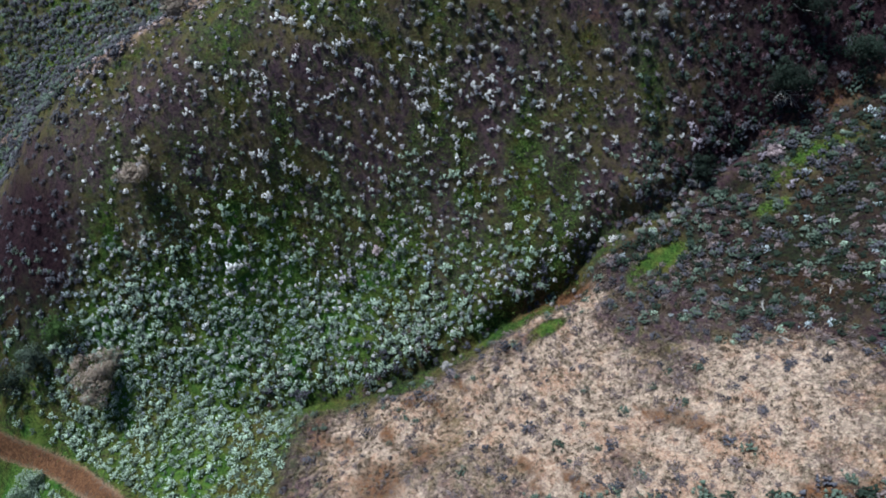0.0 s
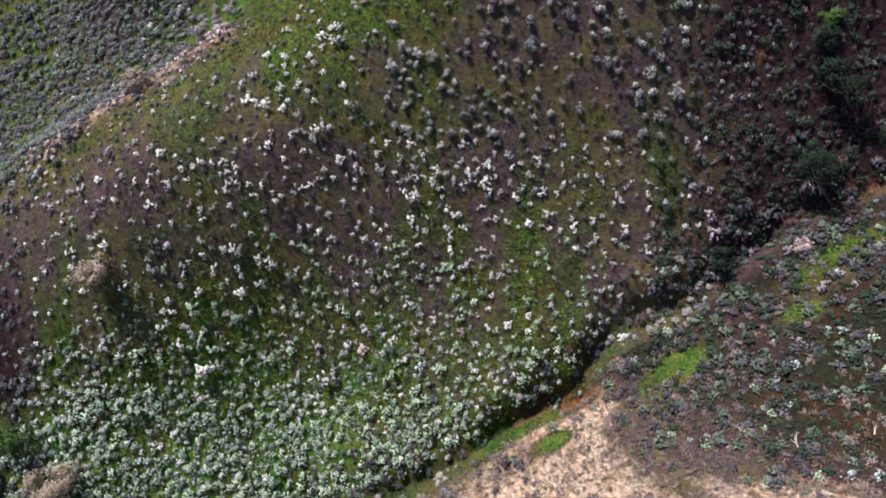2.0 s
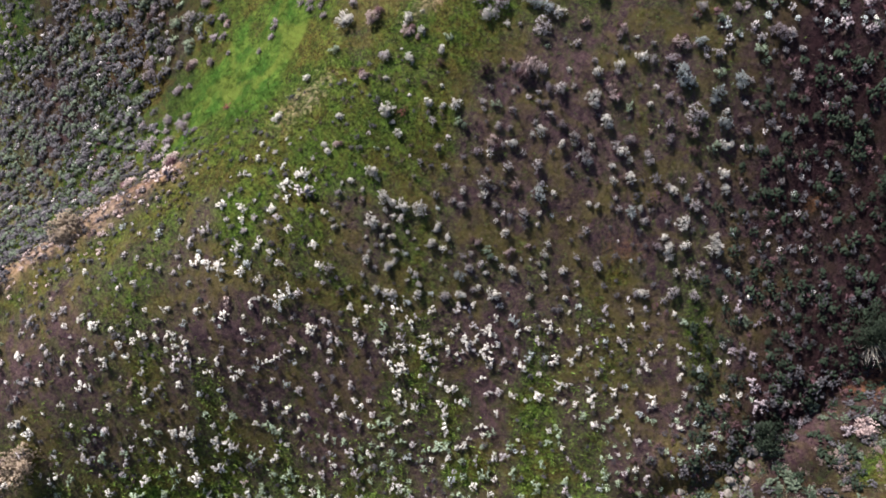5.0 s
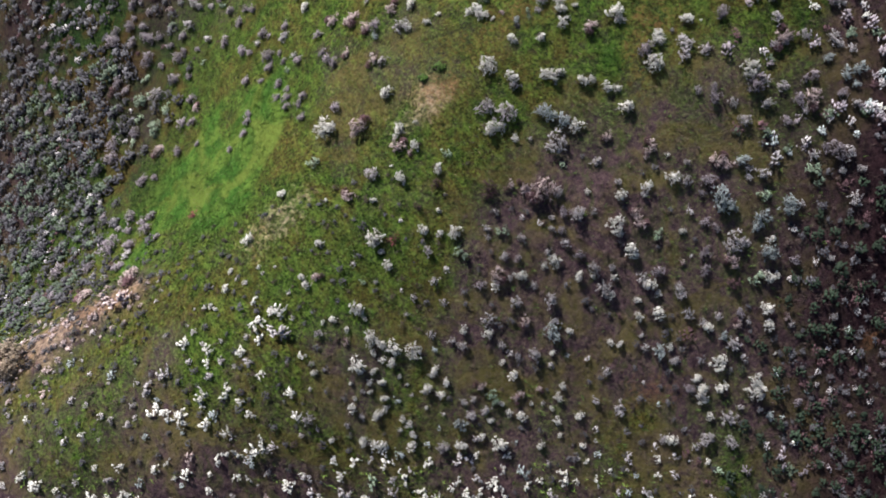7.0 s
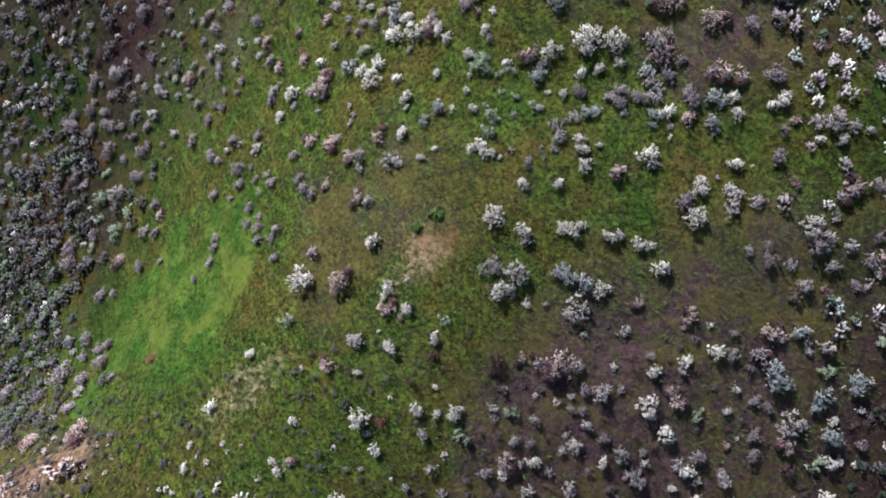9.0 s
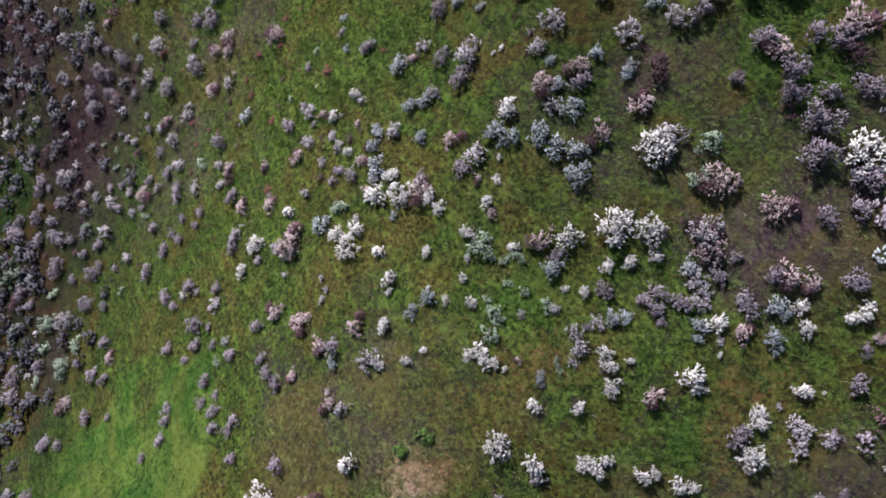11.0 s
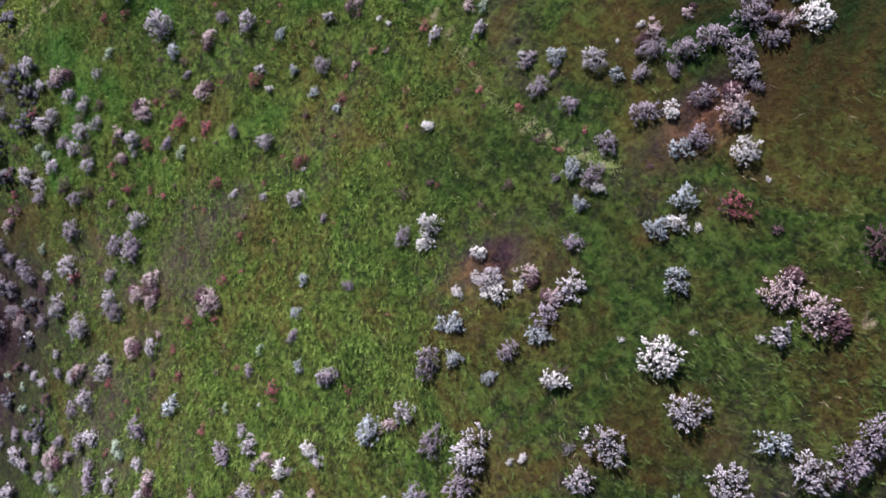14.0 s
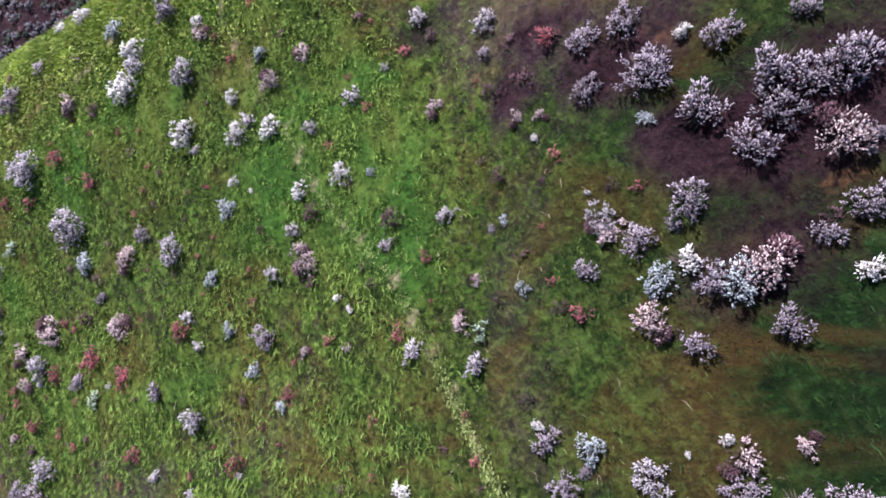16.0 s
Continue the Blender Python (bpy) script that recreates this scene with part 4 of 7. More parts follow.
stand("grey", [
    (-3.67, 78.90, 0.55), (0.90, 79.70, 0.95), (-6.00, 79.79, 0.32), (-2.82, 80.12, 0.63), (10.35, 80.29, 1.14), (-1.91, 80.45, 0.69), (12.19, 80.47, 1.09), (7.04, 80.75, 0.88),
    (-17.37, 80.92, 0.72), (-2.29, 81.08, 0.62), (-3.69, 81.52, 0.73), (7.59, 81.53, 1.15), (4.39, 81.70, 1.40), (9.54, 81.96, 1.08), (-9.51, 81.97, 0.60), (-0.77, 82.09, 0.60),
    (-11.56, 82.73, 0.80), (-3.52, 83.02, 0.74), (2.30, 83.03, 0.77), (-9.75, 83.34, 0.62), (-19.38, 83.40, 1.00), (11.54, 83.47, 0.66), (-3.99, 83.67, 0.49), (-17.17, 83.78, 0.66),
    (-18.39, 84.52, 0.68), (-0.58, 84.65, 0.62), (-13.10, 84.93, 0.84), (-19.00, 85.01, 1.06), (-17.48, 85.05, 0.67), (7.14, 85.40, 0.89),
])
stand("grey", [
    (-20.54, 85.85, 0.70), (5.04, 86.19, 0.93), (-13.64, 86.60, 1.03), (-21.26, 86.67, 0.65), (-12.53, 87.64, 0.84), (-23.50, 87.75, 1.20), (-14.77, 87.79, 0.64), (-9.23, 87.93, 0.79),
    (-17.07, 87.95, 0.61), (-12.39, 88.26, 0.68), (-22.59, 88.42, 0.64), (-17.84, 88.48, 0.50), (-15.92, 89.14, 0.48), (11.45, 89.56, 0.83), (-14.09, 89.78, 1.16), (-23.38, 90.68, 0.56),
    (-12.19, 90.72, 0.85), (-15.67, 91.24, 1.02), (-1.76, 91.30, 0.91), (8.10, 91.31, 0.89), (-3.45, 92.05, 0.33), (-26.24, 92.33, 0.66), (-1.56, 92.37, 0.28), (-28.02, 92.47, 0.59),
    (-14.97, 92.67, 1.01), (-4.88, 92.69, 0.45), (-16.59, 92.81, 0.55), (-29.17, 93.07, 0.68), (-10.35, 93.43, 0.94), (-23.08, 93.73, 0.72),
])
stand("grey", [
    (5.06, 93.76, 0.65), (-23.61, 94.07, 0.80), (-3.24, 94.14, 0.96), (3.65, 94.38, 0.61), (-7.12, 95.70, 0.26), (-20.60, 95.76, 0.89), (-3.20, 96.07, 0.44), (7.58, 96.08, 0.71),
    (-23.12, 96.20, 0.96), (-10.59, 96.42, 0.39), (-13.47, 96.72, 0.81), (-16.92, 96.79, 0.73), (-10.69, 96.92, 0.84), (-3.55, 97.04, 0.49), (4.41, 97.23, 0.53), (-0.35, 97.35, 0.62),
    (-15.89, 97.42, 0.78), (-17.71, 97.54, 0.92), (-14.42, 97.68, 0.76), (-20.07, 97.82, 0.63), (-13.78, 98.20, 0.87), (0.24, 98.23, 0.58), (-12.89, 98.34, 0.69), (-20.60, 98.77, 0.57),
    (-4.12, 98.90, 1.02), (-16.18, 99.32, 1.09), (-13.63, 99.38, 0.76), (-15.84, 99.79, 0.72), (-14.83, 100.24, 0.71), (-12.87, 100.49, 0.58),
])
stand("grey", [
    (0.78, 100.68, 0.52), (-19.42, 100.85, 0.81), (2.06, 100.97, 0.59), (-9.01, 100.99, 1.25), (5.50, 101.16, 0.68), (-16.55, 101.18, 0.61), (2.98, 101.30, 0.34), (-3.25, 101.57, 0.43),
    (-1.31, 101.66, 0.54), (3.92, 102.05, 0.61), (-17.19, 102.20, 0.91), (-19.65, 103.34, 0.69), (-11.09, 103.39, 1.20), (-3.70, 103.93, 0.89), (-5.76, 105.01, 0.71),
])
stand("dusk", [
    (24.54, 49.87, 0.56), (17.44, 50.78, 0.70), (20.21, 54.25, 0.61), (4.06, 55.99, 0.66), (17.83, 56.38, 0.66), (14.98, 56.43, 0.79), (23.28, 56.64, 0.66), (17.91, 57.12, 0.79),
    (26.09, 57.14, 0.46), (6.39, 57.21, 0.53), (10.17, 57.36, 0.66), (18.46, 58.28, 0.52), (9.01, 58.42, 0.59), (17.79, 58.49, 0.65), (9.33, 59.29, 0.65), (17.37, 59.79, 0.52),
    (17.75, 60.27, 0.90), (7.07, 60.28, 0.65), (24.95, 61.31, 1.07), (24.29, 61.54, 0.51), (-22.91, 62.13, 1.00), (-30.52, 62.19, 0.91), (22.08, 62.78, 0.69), (-19.44, 63.54, 0.66),
    (25.13, 63.69, 0.62), (22.61, 63.70, 0.81), (17.94, 63.98, 0.75), (-22.47, 64.05, 1.20), (-27.43, 64.19, 1.09), (17.71, 64.42, 0.56),
])
stand("dusk", [
    (20.14, 64.54, 1.12), (23.04, 64.61, 0.50), (23.43, 64.72, 0.74), (-21.05, 65.00, 1.19), (-25.27, 65.05, 1.79), (-31.58, 65.23, 1.44), (-23.39, 66.26, 0.89), (17.57, 66.29, 0.56),
    (-20.98, 66.31, 0.87), (-21.91, 66.44, 0.88), (13.89, 66.58, 0.88), (-4.72, 66.79, 0.83), (-7.16, 67.32, 0.65), (-23.50, 67.58, 1.09), (18.29, 67.94, 0.76), (24.58, 68.22, 0.86),
    (-13.41, 68.36, 0.56), (6.67, 68.67, 0.36), (-7.70, 68.75, 0.67), (-8.58, 68.97, 0.68), (-27.16, 68.98, 0.76), (-12.17, 69.08, 0.71), (18.63, 69.11, 0.51), (-7.29, 69.13, 0.66),
    (-8.58, 69.83, 0.73), (-12.07, 70.12, 0.72), (-4.95, 70.24, 0.68), (11.32, 70.43, 0.44), (-21.66, 70.45, 0.73), (-9.60, 70.45, 0.69),
])
stand("dusk", [
    (-8.72, 70.56, 0.51), (8.50, 70.61, 0.40), (-12.15, 70.62, 0.67), (-23.08, 70.71, 1.02), (14.47, 70.79, 0.94), (-5.44, 70.83, 0.75), (11.13, 70.92, 0.74), (12.07, 71.12, 0.83),
    (-2.03, 71.22, 0.85), (10.74, 71.26, 0.66), (-17.21, 71.29, 0.52), (18.53, 71.35, 0.63), (-9.36, 71.37, 0.75), (18.18, 71.43, 0.88), (11.18, 71.52, 0.75), (-5.83, 71.58, 0.60),
    (15.41, 71.65, 0.77), (-19.31, 71.71, 0.81), (9.29, 71.80, 0.84), (13.43, 71.85, 0.73), (-7.77, 72.20, 0.74), (13.99, 72.48, 0.56), (-11.17, 72.90, 0.55), (7.42, 73.22, 0.68),
    (-9.15, 73.25, 0.59), (-6.19, 73.27, 0.67), (17.20, 73.40, 0.90), (-10.30, 73.46, 0.85), (18.40, 73.70, 0.88), (-18.18, 73.81, 0.84),
])
stand("dusk", [
    (-12.54, 73.94, 0.76), (-9.59, 74.21, 0.48), (-19.30, 74.32, 1.00), (-27.12, 74.34, 1.41), (18.70, 74.60, 1.14), (-10.62, 74.76, 1.05), (17.00, 75.40, 1.51), (-27.30, 75.45, 1.42),
    (-24.69, 75.76, 1.08), (-18.59, 76.03, 0.93), (-9.07, 76.11, 0.73), (-12.47, 76.37, 0.65), (-10.69, 76.52, 0.44), (-5.25, 76.61, 0.76), (17.20, 76.70, 1.43), (-11.24, 76.97, 0.95),
    (3.80, 77.00, 0.80), (2.20, 77.10, 0.82), (-13.40, 77.18, 0.93), (17.60, 77.50, 0.78), (19.00, 77.60, 1.07), (16.30, 77.70, 1.06), (-8.20, 78.00, 0.88), (14.30, 78.20, 0.61),
    (16.30, 78.40, 1.06), (-19.05, 78.45, 0.74), (-1.14, 78.56, 0.70), (-2.21, 78.83, 0.61), (-20.69, 79.04, 1.13), (8.50, 79.10, 0.94),
])
stand("dusk", [
    (-1.86, 79.15, 0.68), (17.90, 79.30, 1.33), (15.20, 79.40, 1.23), (-15.39, 79.43, 0.91), (17.10, 79.50, 0.95), (-26.13, 80.06, 0.88), (-13.84, 80.15, 0.83), (-12.50, 80.34, 0.80),
    (-11.22, 80.51, 0.57), (-18.44, 80.69, 0.55), (2.77, 80.70, 0.75), (12.99, 80.75, 1.11), (4.05, 80.85, 1.20), (-8.44, 80.87, 0.87), (-22.36, 80.96, 0.70), (-20.52, 81.03, 1.13),
    (16.12, 81.07, 1.27), (-13.35, 81.08, 0.66), (-10.83, 81.15, 0.67), (13.53, 81.17, 1.12), (14.68, 81.19, 1.23), (-27.13, 81.40, 1.22), (-19.99, 81.41, 0.63), (-12.50, 81.44, 0.59),
    (6.71, 81.51, 0.43), (-35.66, 81.53, 0.97), (14.56, 81.72, 1.03), (-1.83, 81.96, 0.41), (-15.06, 81.97, 0.75), (15.31, 82.00, 1.46),
])
stand("dusk", [
    (3.06, 82.11, 1.04), (-23.96, 82.19, 1.35), (-38.93, 82.25, 0.77), (-3.37, 82.29, 0.48), (-21.54, 82.55, 0.77), (-20.00, 82.65, 0.94), (-4.76, 82.99, 0.81), (15.47, 83.01, 0.93),
    (-13.12, 83.16, 1.00), (-16.21, 83.75, 0.59), (-12.99, 83.77, 0.78), (-23.68, 83.84, 0.88), (-22.84, 83.86, 0.87), (5.41, 84.08, 0.80), (-35.15, 84.15, 1.08), (-25.73, 84.26, 0.97),
    (-14.87, 84.29, 0.64), (3.08, 84.31, 1.06), (-24.47, 84.38, 1.04), (15.53, 84.44, 0.86), (-33.39, 84.55, 0.64), (-0.31, 84.60, 0.84), (-9.65, 84.61, 0.93), (-13.96, 84.74, 0.85),
    (6.47, 84.92, 0.90), (14.37, 84.98, 1.06), (-8.36, 85.06, 0.30), (-28.01, 85.17, 1.41), (-15.62, 85.23, 0.71), (-24.54, 85.32, 0.81),
])
stand("dusk", [
    (-3.83, 85.68, 0.50), (-18.24, 85.89, 0.62), (-26.19, 85.91, 1.06), (-19.18, 86.05, 0.69), (-27.91, 86.17, 0.91), (-34.27, 86.18, 0.75), (-14.77, 86.36, 0.76), (-24.12, 86.37, 0.81),
    (-1.84, 86.41, 0.61), (-25.76, 86.61, 0.65), (7.19, 86.61, 0.68), (-35.86, 87.07, 0.98), (0.38, 87.47, 0.52), (-25.03, 87.74, 0.57), (-26.04, 87.77, 0.90), (7.81, 88.13, 0.82),
    (-25.73, 88.20, 1.06), (-15.68, 88.28, 0.60), (10.32, 88.29, 0.78), (2.36, 88.33, 0.75), (-36.97, 88.44, 0.88), (6.85, 88.48, 0.36), (8.24, 88.94, 0.74), (-18.32, 88.95, 0.44),
    (11.55, 89.11, 0.45), (10.45, 89.29, 0.73), (9.12, 89.34, 0.79), (-24.73, 89.63, 0.73), (11.34, 90.01, 0.89), (-11.77, 90.08, 1.01),
])
stand("dusk", [
    (12.00, 90.10, 0.70), (9.93, 90.19, 0.54), (-0.71, 90.24, 0.44), (7.35, 90.29, 0.73), (9.21, 90.39, 0.60), (-26.55, 90.43, 0.99), (10.13, 90.53, 0.90), (10.78, 90.60, 0.90),
    (11.59, 90.84, 1.06), (9.47, 90.86, 0.81), (-17.12, 90.91, 0.74), (6.68, 91.20, 0.73), (-20.69, 91.22, 1.16), (11.77, 91.39, 0.87), (6.99, 91.51, 0.36), (-12.04, 91.72, 0.68),
    (-19.32, 91.76, 0.82), (6.37, 92.09, 0.68), (-10.68, 92.14, 0.99), (-21.06, 92.26, 0.97), (-10.69, 92.65, 0.99), (-11.83, 92.78, 0.85), (-19.21, 92.80, 0.82), (-17.82, 93.10, 0.87),
    (-19.98, 93.20, 1.08), (8.87, 93.36, 0.65), (10.29, 93.42, 0.81), (-22.07, 93.50, 0.55), (-18.45, 93.53, 0.75), (-19.23, 94.10, 0.82),
])
stand("dusk", [
    (-14.72, 94.15, 1.06), (9.20, 94.42, 0.79), (-20.03, 94.68, 0.89), (10.96, 94.80, 0.62), (-20.94, 95.06, 0.90), (7.20, 95.09, 0.61), (-4.87, 95.14, 0.55), (11.58, 95.15, 0.82),
    (8.16, 95.38, 0.80), (8.74, 95.51, 0.37), (-14.49, 95.65, 0.77), (-0.69, 95.81, 0.83), (8.96, 95.88, 0.92), (-8.60, 96.14, 0.65), (-16.79, 96.20, 0.79), (11.81, 96.24, 0.37),
    (10.05, 96.52, 0.91), (5.41, 96.53, 0.25), (3.02, 96.88, 0.56), (10.41, 97.13, 1.00), (10.95, 97.34, 0.97), (9.42, 97.52, 1.10), (11.50, 97.55, 1.20), (10.55, 97.73, 1.09),
    (-15.00, 98.13, 0.77), (-7.45, 98.53, 0.48), (11.00, 98.65, 0.59), (8.53, 98.67, 1.22), (7.40, 98.75, 0.76), (9.78, 98.76, 0.75),
])
stand("dusk", [
    (8.14, 99.76, 0.91), (7.45, 99.77, 0.73), (-5.41, 99.86, 0.63), (5.43, 100.52, 0.42), (-15.75, 101.04, 0.72), (-11.94, 106.09, 0.99), (-4.40, 106.11, 0.87), (-10.62, 106.95, 0.54),
])
stand("blue", [
    (2.74, 49.17, 0.83), (22.82, 49.20, 0.70), (15.32, 52.57, 0.89), (19.32, 53.23, 0.68), (8.59, 53.65, 1.15), (21.56, 57.04, 1.11), (20.83, 58.22, 0.78), (21.07, 58.59, 0.91),
    (19.37, 59.09, 0.52), (22.54, 59.12, 1.09), (18.69, 59.23, 1.09), (18.41, 59.66, 1.16), (19.69, 61.12, 0.83), (9.18, 63.63, 0.96), (8.55, 63.81, 0.83), (25.85, 64.10, 0.50),
    (7.91, 64.22, 0.90), (25.31, 64.63, 0.74), (26.04, 64.80, 0.68), (24.30, 65.37, 0.62), (6.56, 68.96, 0.49), (15.39, 69.29, 0.51), (15.27, 69.65, 0.73), (12.52, 69.84, 0.43),
    (12.64, 70.30, 0.73), (15.71, 70.46, 0.64), (-2.04, 70.56, 0.55), (9.97, 70.74, 0.66), (15.29, 70.74, 0.81), (9.44, 70.77, 0.79),
])
stand("blue", [
    (1.49, 72.00, 0.67), (12.44, 72.24, 0.78), (2.22, 72.49, 0.81), (7.28, 72.80, 0.90), (8.40, 75.80, 1.03), (0.80, 76.10, 0.43), (8.40, 76.70, 0.95), (-2.70, 76.90, 0.96),
    (7.60, 76.90, 0.95), (7.00, 77.60, 1.03), (5.70, 77.80, 0.89), (5.10, 78.20, 0.89), (8.20, 78.20, 0.87), (0.10, 78.50, 0.96), (2.10, 79.00, 0.79), (10.20, 79.00, 0.65),
    (7.70, 79.10, 0.83), (10.40, 79.20, 0.69), (-0.10, 79.60, 0.80), (9.20, 79.90, 0.76), (7.50, 80.06, 0.53), (0.12, 80.12, 0.89), (1.73, 80.54, 0.85), (2.37, 80.54, 0.91),
    (11.36, 81.21, 0.89), (1.23, 82.77, 1.10), (4.88, 83.55, 0.57), (3.88, 84.27, 0.71), (6.22, 84.30, 0.79), (9.51, 85.03, 0.78),
])
stand("blue", [
    (3.94, 85.24, 0.80), (-7.81, 85.24, 0.80), (-1.55, 85.25, 0.55), (3.61, 85.29, 0.65), (9.17, 86.36, 0.81), (9.83, 86.90, 0.84), (-1.75, 87.16, 0.53), (7.43, 87.57, 0.62),
    (9.88, 88.17, 0.67), (-1.41, 88.24, 0.66), (7.33, 88.53, 0.74), (8.57, 90.66, 0.52), (12.49, 90.92, 0.40), (7.07, 91.90, 0.71), (-0.11, 93.91, 0.53), (9.59, 94.23, 1.01),
    (8.45, 94.62, 0.79), (-1.10, 95.00, 0.60), (6.02, 95.10, 0.41), (-2.03, 96.34, 0.57), (5.68, 96.62, 0.33), (8.47, 97.66, 0.44), (-2.53, 97.79, 0.62), (2.54, 98.92, 0.29),
    (-1.90, 99.38, 0.82), (-8.25, 99.74, 0.76), (-0.84, 103.43, 0.59), (-6.78, 106.60, 0.71),
])
stand("pink", [
    (6.25, 50.44, 0.55), (6.60, 50.77, 0.55), (7.83, 50.90, 0.42), (4.06, 51.20, 0.62), (-4.19, 53.36, 0.47), (20.21, 53.73, 0.61), (23.27, 53.98, 0.47), (6.91, 54.33, 0.74),
    (5.06, 56.45, 0.92), (-6.09, 56.78, 0.60), (19.54, 56.78, 0.86), (16.48, 56.81, 0.40), (12.61, 57.64, 0.46), (13.67, 58.55, 0.84), (13.50, 59.08, 0.65), (-20.25, 59.94, 1.41),
    (-25.36, 60.30, 1.25), (8.00, 60.38, 1.42), (6.90, 60.66, 0.71), (5.94, 60.73, 0.58), (-3.78, 61.01, 0.87), (18.80, 61.08, 0.64), (18.23, 61.15, 0.89), (14.08, 61.64, 0.45),
    (14.36, 62.03, 0.83), (11.82, 62.76, 0.64), (-0.02, 62.88, 0.39), (-0.67, 63.21, 0.92), (23.47, 63.74, 1.06), (-3.10, 64.79, 1.21),
])
stand("pink", [
    (21.48, 66.43, 0.81), (21.98, 66.74, 0.87), (10.78, 68.07, 0.74), (-2.28, 68.99, 0.74), (19.14, 69.35, 0.51), (5.83, 69.61, 0.32), (14.12, 69.79, 0.77), (-4.04, 70.53, 0.62),
    (16.70, 71.45, 0.76), (-2.73, 71.50, 0.76), (15.88, 71.71, 0.93), (-0.84, 71.81, 0.84), (-3.65, 72.74, 0.94), (13.10, 72.80, 1.17), (-21.65, 72.91, 1.10), (-4.15, 72.93, 0.53),
    (-5.12, 73.71, 0.87), (7.00, 73.90, 0.99), (15.50, 73.90, 1.07), (-17.89, 74.85, 0.85), (13.60, 75.00, 1.23), (5.00, 75.10, 0.48), (-4.40, 76.50, 1.52), (4.40, 76.60, 0.40),
    (2.00, 76.80, 1.03), (9.10, 77.20, 0.84), (-0.50, 77.60, 0.58), (10.80, 77.80, 0.85), (3.50, 78.30, 0.80), (15.80, 79.00, 1.25),
])
stand("pink", [
    (-5.86, 79.08, 0.80), (-0.83, 79.19, 0.78), (7.10, 79.30, 1.06), (8.50, 79.60, 1.02), (18.50, 79.60, 1.34), (-7.65, 79.79, 0.85), (-4.20, 80.92, 0.70), (-1.00, 81.13, 0.44),
    (-6.30, 81.61, 0.60), (-2.83, 82.45, 0.64), (-8.85, 82.64, 0.85), (1.73, 82.77, 0.65), (12.43, 83.84, 1.14), (-16.14, 84.37, 1.01), (11.70, 84.38, 1.06), (6.75, 85.34, 0.75),
    (-21.81, 85.75, 0.65), (5.99, 86.15, 0.70), (-14.14, 88.02, 0.75), (-10.57, 88.27, 0.87), (-8.94, 88.37, 0.32), (11.08, 88.73, 1.02), (-5.87, 88.82, 1.08), (-9.32, 89.80, 0.80),
    (-10.28, 90.39, 0.82), (12.28, 90.47, 0.70), (-9.34, 90.66, 0.91), (-18.71, 91.23, 0.82), (9.42, 91.47, 0.69), (10.36, 91.52, 0.41),
])
stand("pink", [
    (8.23, 93.95, 0.75), (10.00, 94.41, 1.01), (4.71, 94.68, 0.56), (-12.08, 94.70, 0.40), (1.84, 94.87, 0.29), (0.62, 95.08, 0.38), (5.09, 95.54, 0.30), (-19.30, 95.57, 0.69),
    (7.66, 95.83, 0.70), (11.36, 96.30, 1.00), (-11.45, 96.46, 0.62), (0.72, 97.24, 0.72), (-6.56, 97.39, 0.78), (-11.59, 97.49, 0.68), (0.43, 97.69, 0.63), (-9.93, 97.88, 0.94),
    (6.54, 98.57, 0.34), (6.02, 98.76, 0.39), (-6.14, 99.37, 0.77), (4.21, 99.81, 0.51), (-15.27, 101.19, 1.07), (-0.49, 102.52, 0.71), (0.65, 102.76, 0.62), (-3.07, 104.83, 0.65),
    (-8.98, 105.11, 0.70),
])
stand("plum", [
    (19.87, 50.40, 0.63), (-4.79, 53.52, 0.40), (12.84, 54.38, 0.61), (19.67, 55.65, 1.00), (0.39, 59.96, 0.65), (4.63, 60.19, 0.65), (4.79, 60.55, 1.16), (1.57, 60.94, 0.78),
    (12.40, 73.70, 1.22), (16.20, 77.10, 0.85), (14.30, 78.40, 0.61), (18.50, 78.70, 1.33), (11.40, 78.80, 1.08), (11.30, 79.10, 1.08), (-2.93, 79.28, 0.74), (8.20, 79.30, 0.57),
    (-0.52, 79.69, 0.51), (12.78, 80.35, 0.79), (-1.32, 80.53, 0.72), (-27.80, 80.56, 1.22), (-0.76, 80.63, 0.48), (15.64, 81.18, 1.25), (-2.92, 81.30, 0.51), (-8.75, 81.83, 0.84),
    (13.72, 85.06, 1.06), (-28.73, 85.23, 0.84), (-9.18, 86.83, 0.57), (-13.33, 87.33, 0.68), (5.63, 88.72, 0.53), (-25.74, 89.67, 1.07),
])
stand("plum", [
    (2.38, 89.70, 0.69), (-24.90, 90.14, 1.06), (9.18, 90.96, 0.35), (-17.04, 92.40, 0.80), (-11.11, 94.21, 0.56), (-1.49, 94.39, 0.56), (6.69, 94.52, 0.47), (11.05, 95.03, 0.47),
    (5.50, 95.07, 0.37), (-13.72, 95.68, 0.76), (-15.00, 96.39, 1.01), (0.78, 96.74, 0.62), (6.51, 97.16, 0.30), (-13.42, 97.45, 0.87), (3.15, 97.48, 0.89), (5.63, 97.67, 0.56),
    (-8.09, 98.02, 0.64), (-20.47, 98.19, 0.83), (0.89, 98.54, 0.72), (-0.82, 98.57, 0.41), (1.92, 98.83, 0.42), (-14.01, 98.90, 0.70), (-12.70, 99.05, 0.69), (-7.61, 99.10, 0.48),
    (5.59, 99.57, 0.59), (-3.76, 99.85, 0.23), (4.18, 101.54, 0.54), (-7.65, 104.33, 0.61),
])
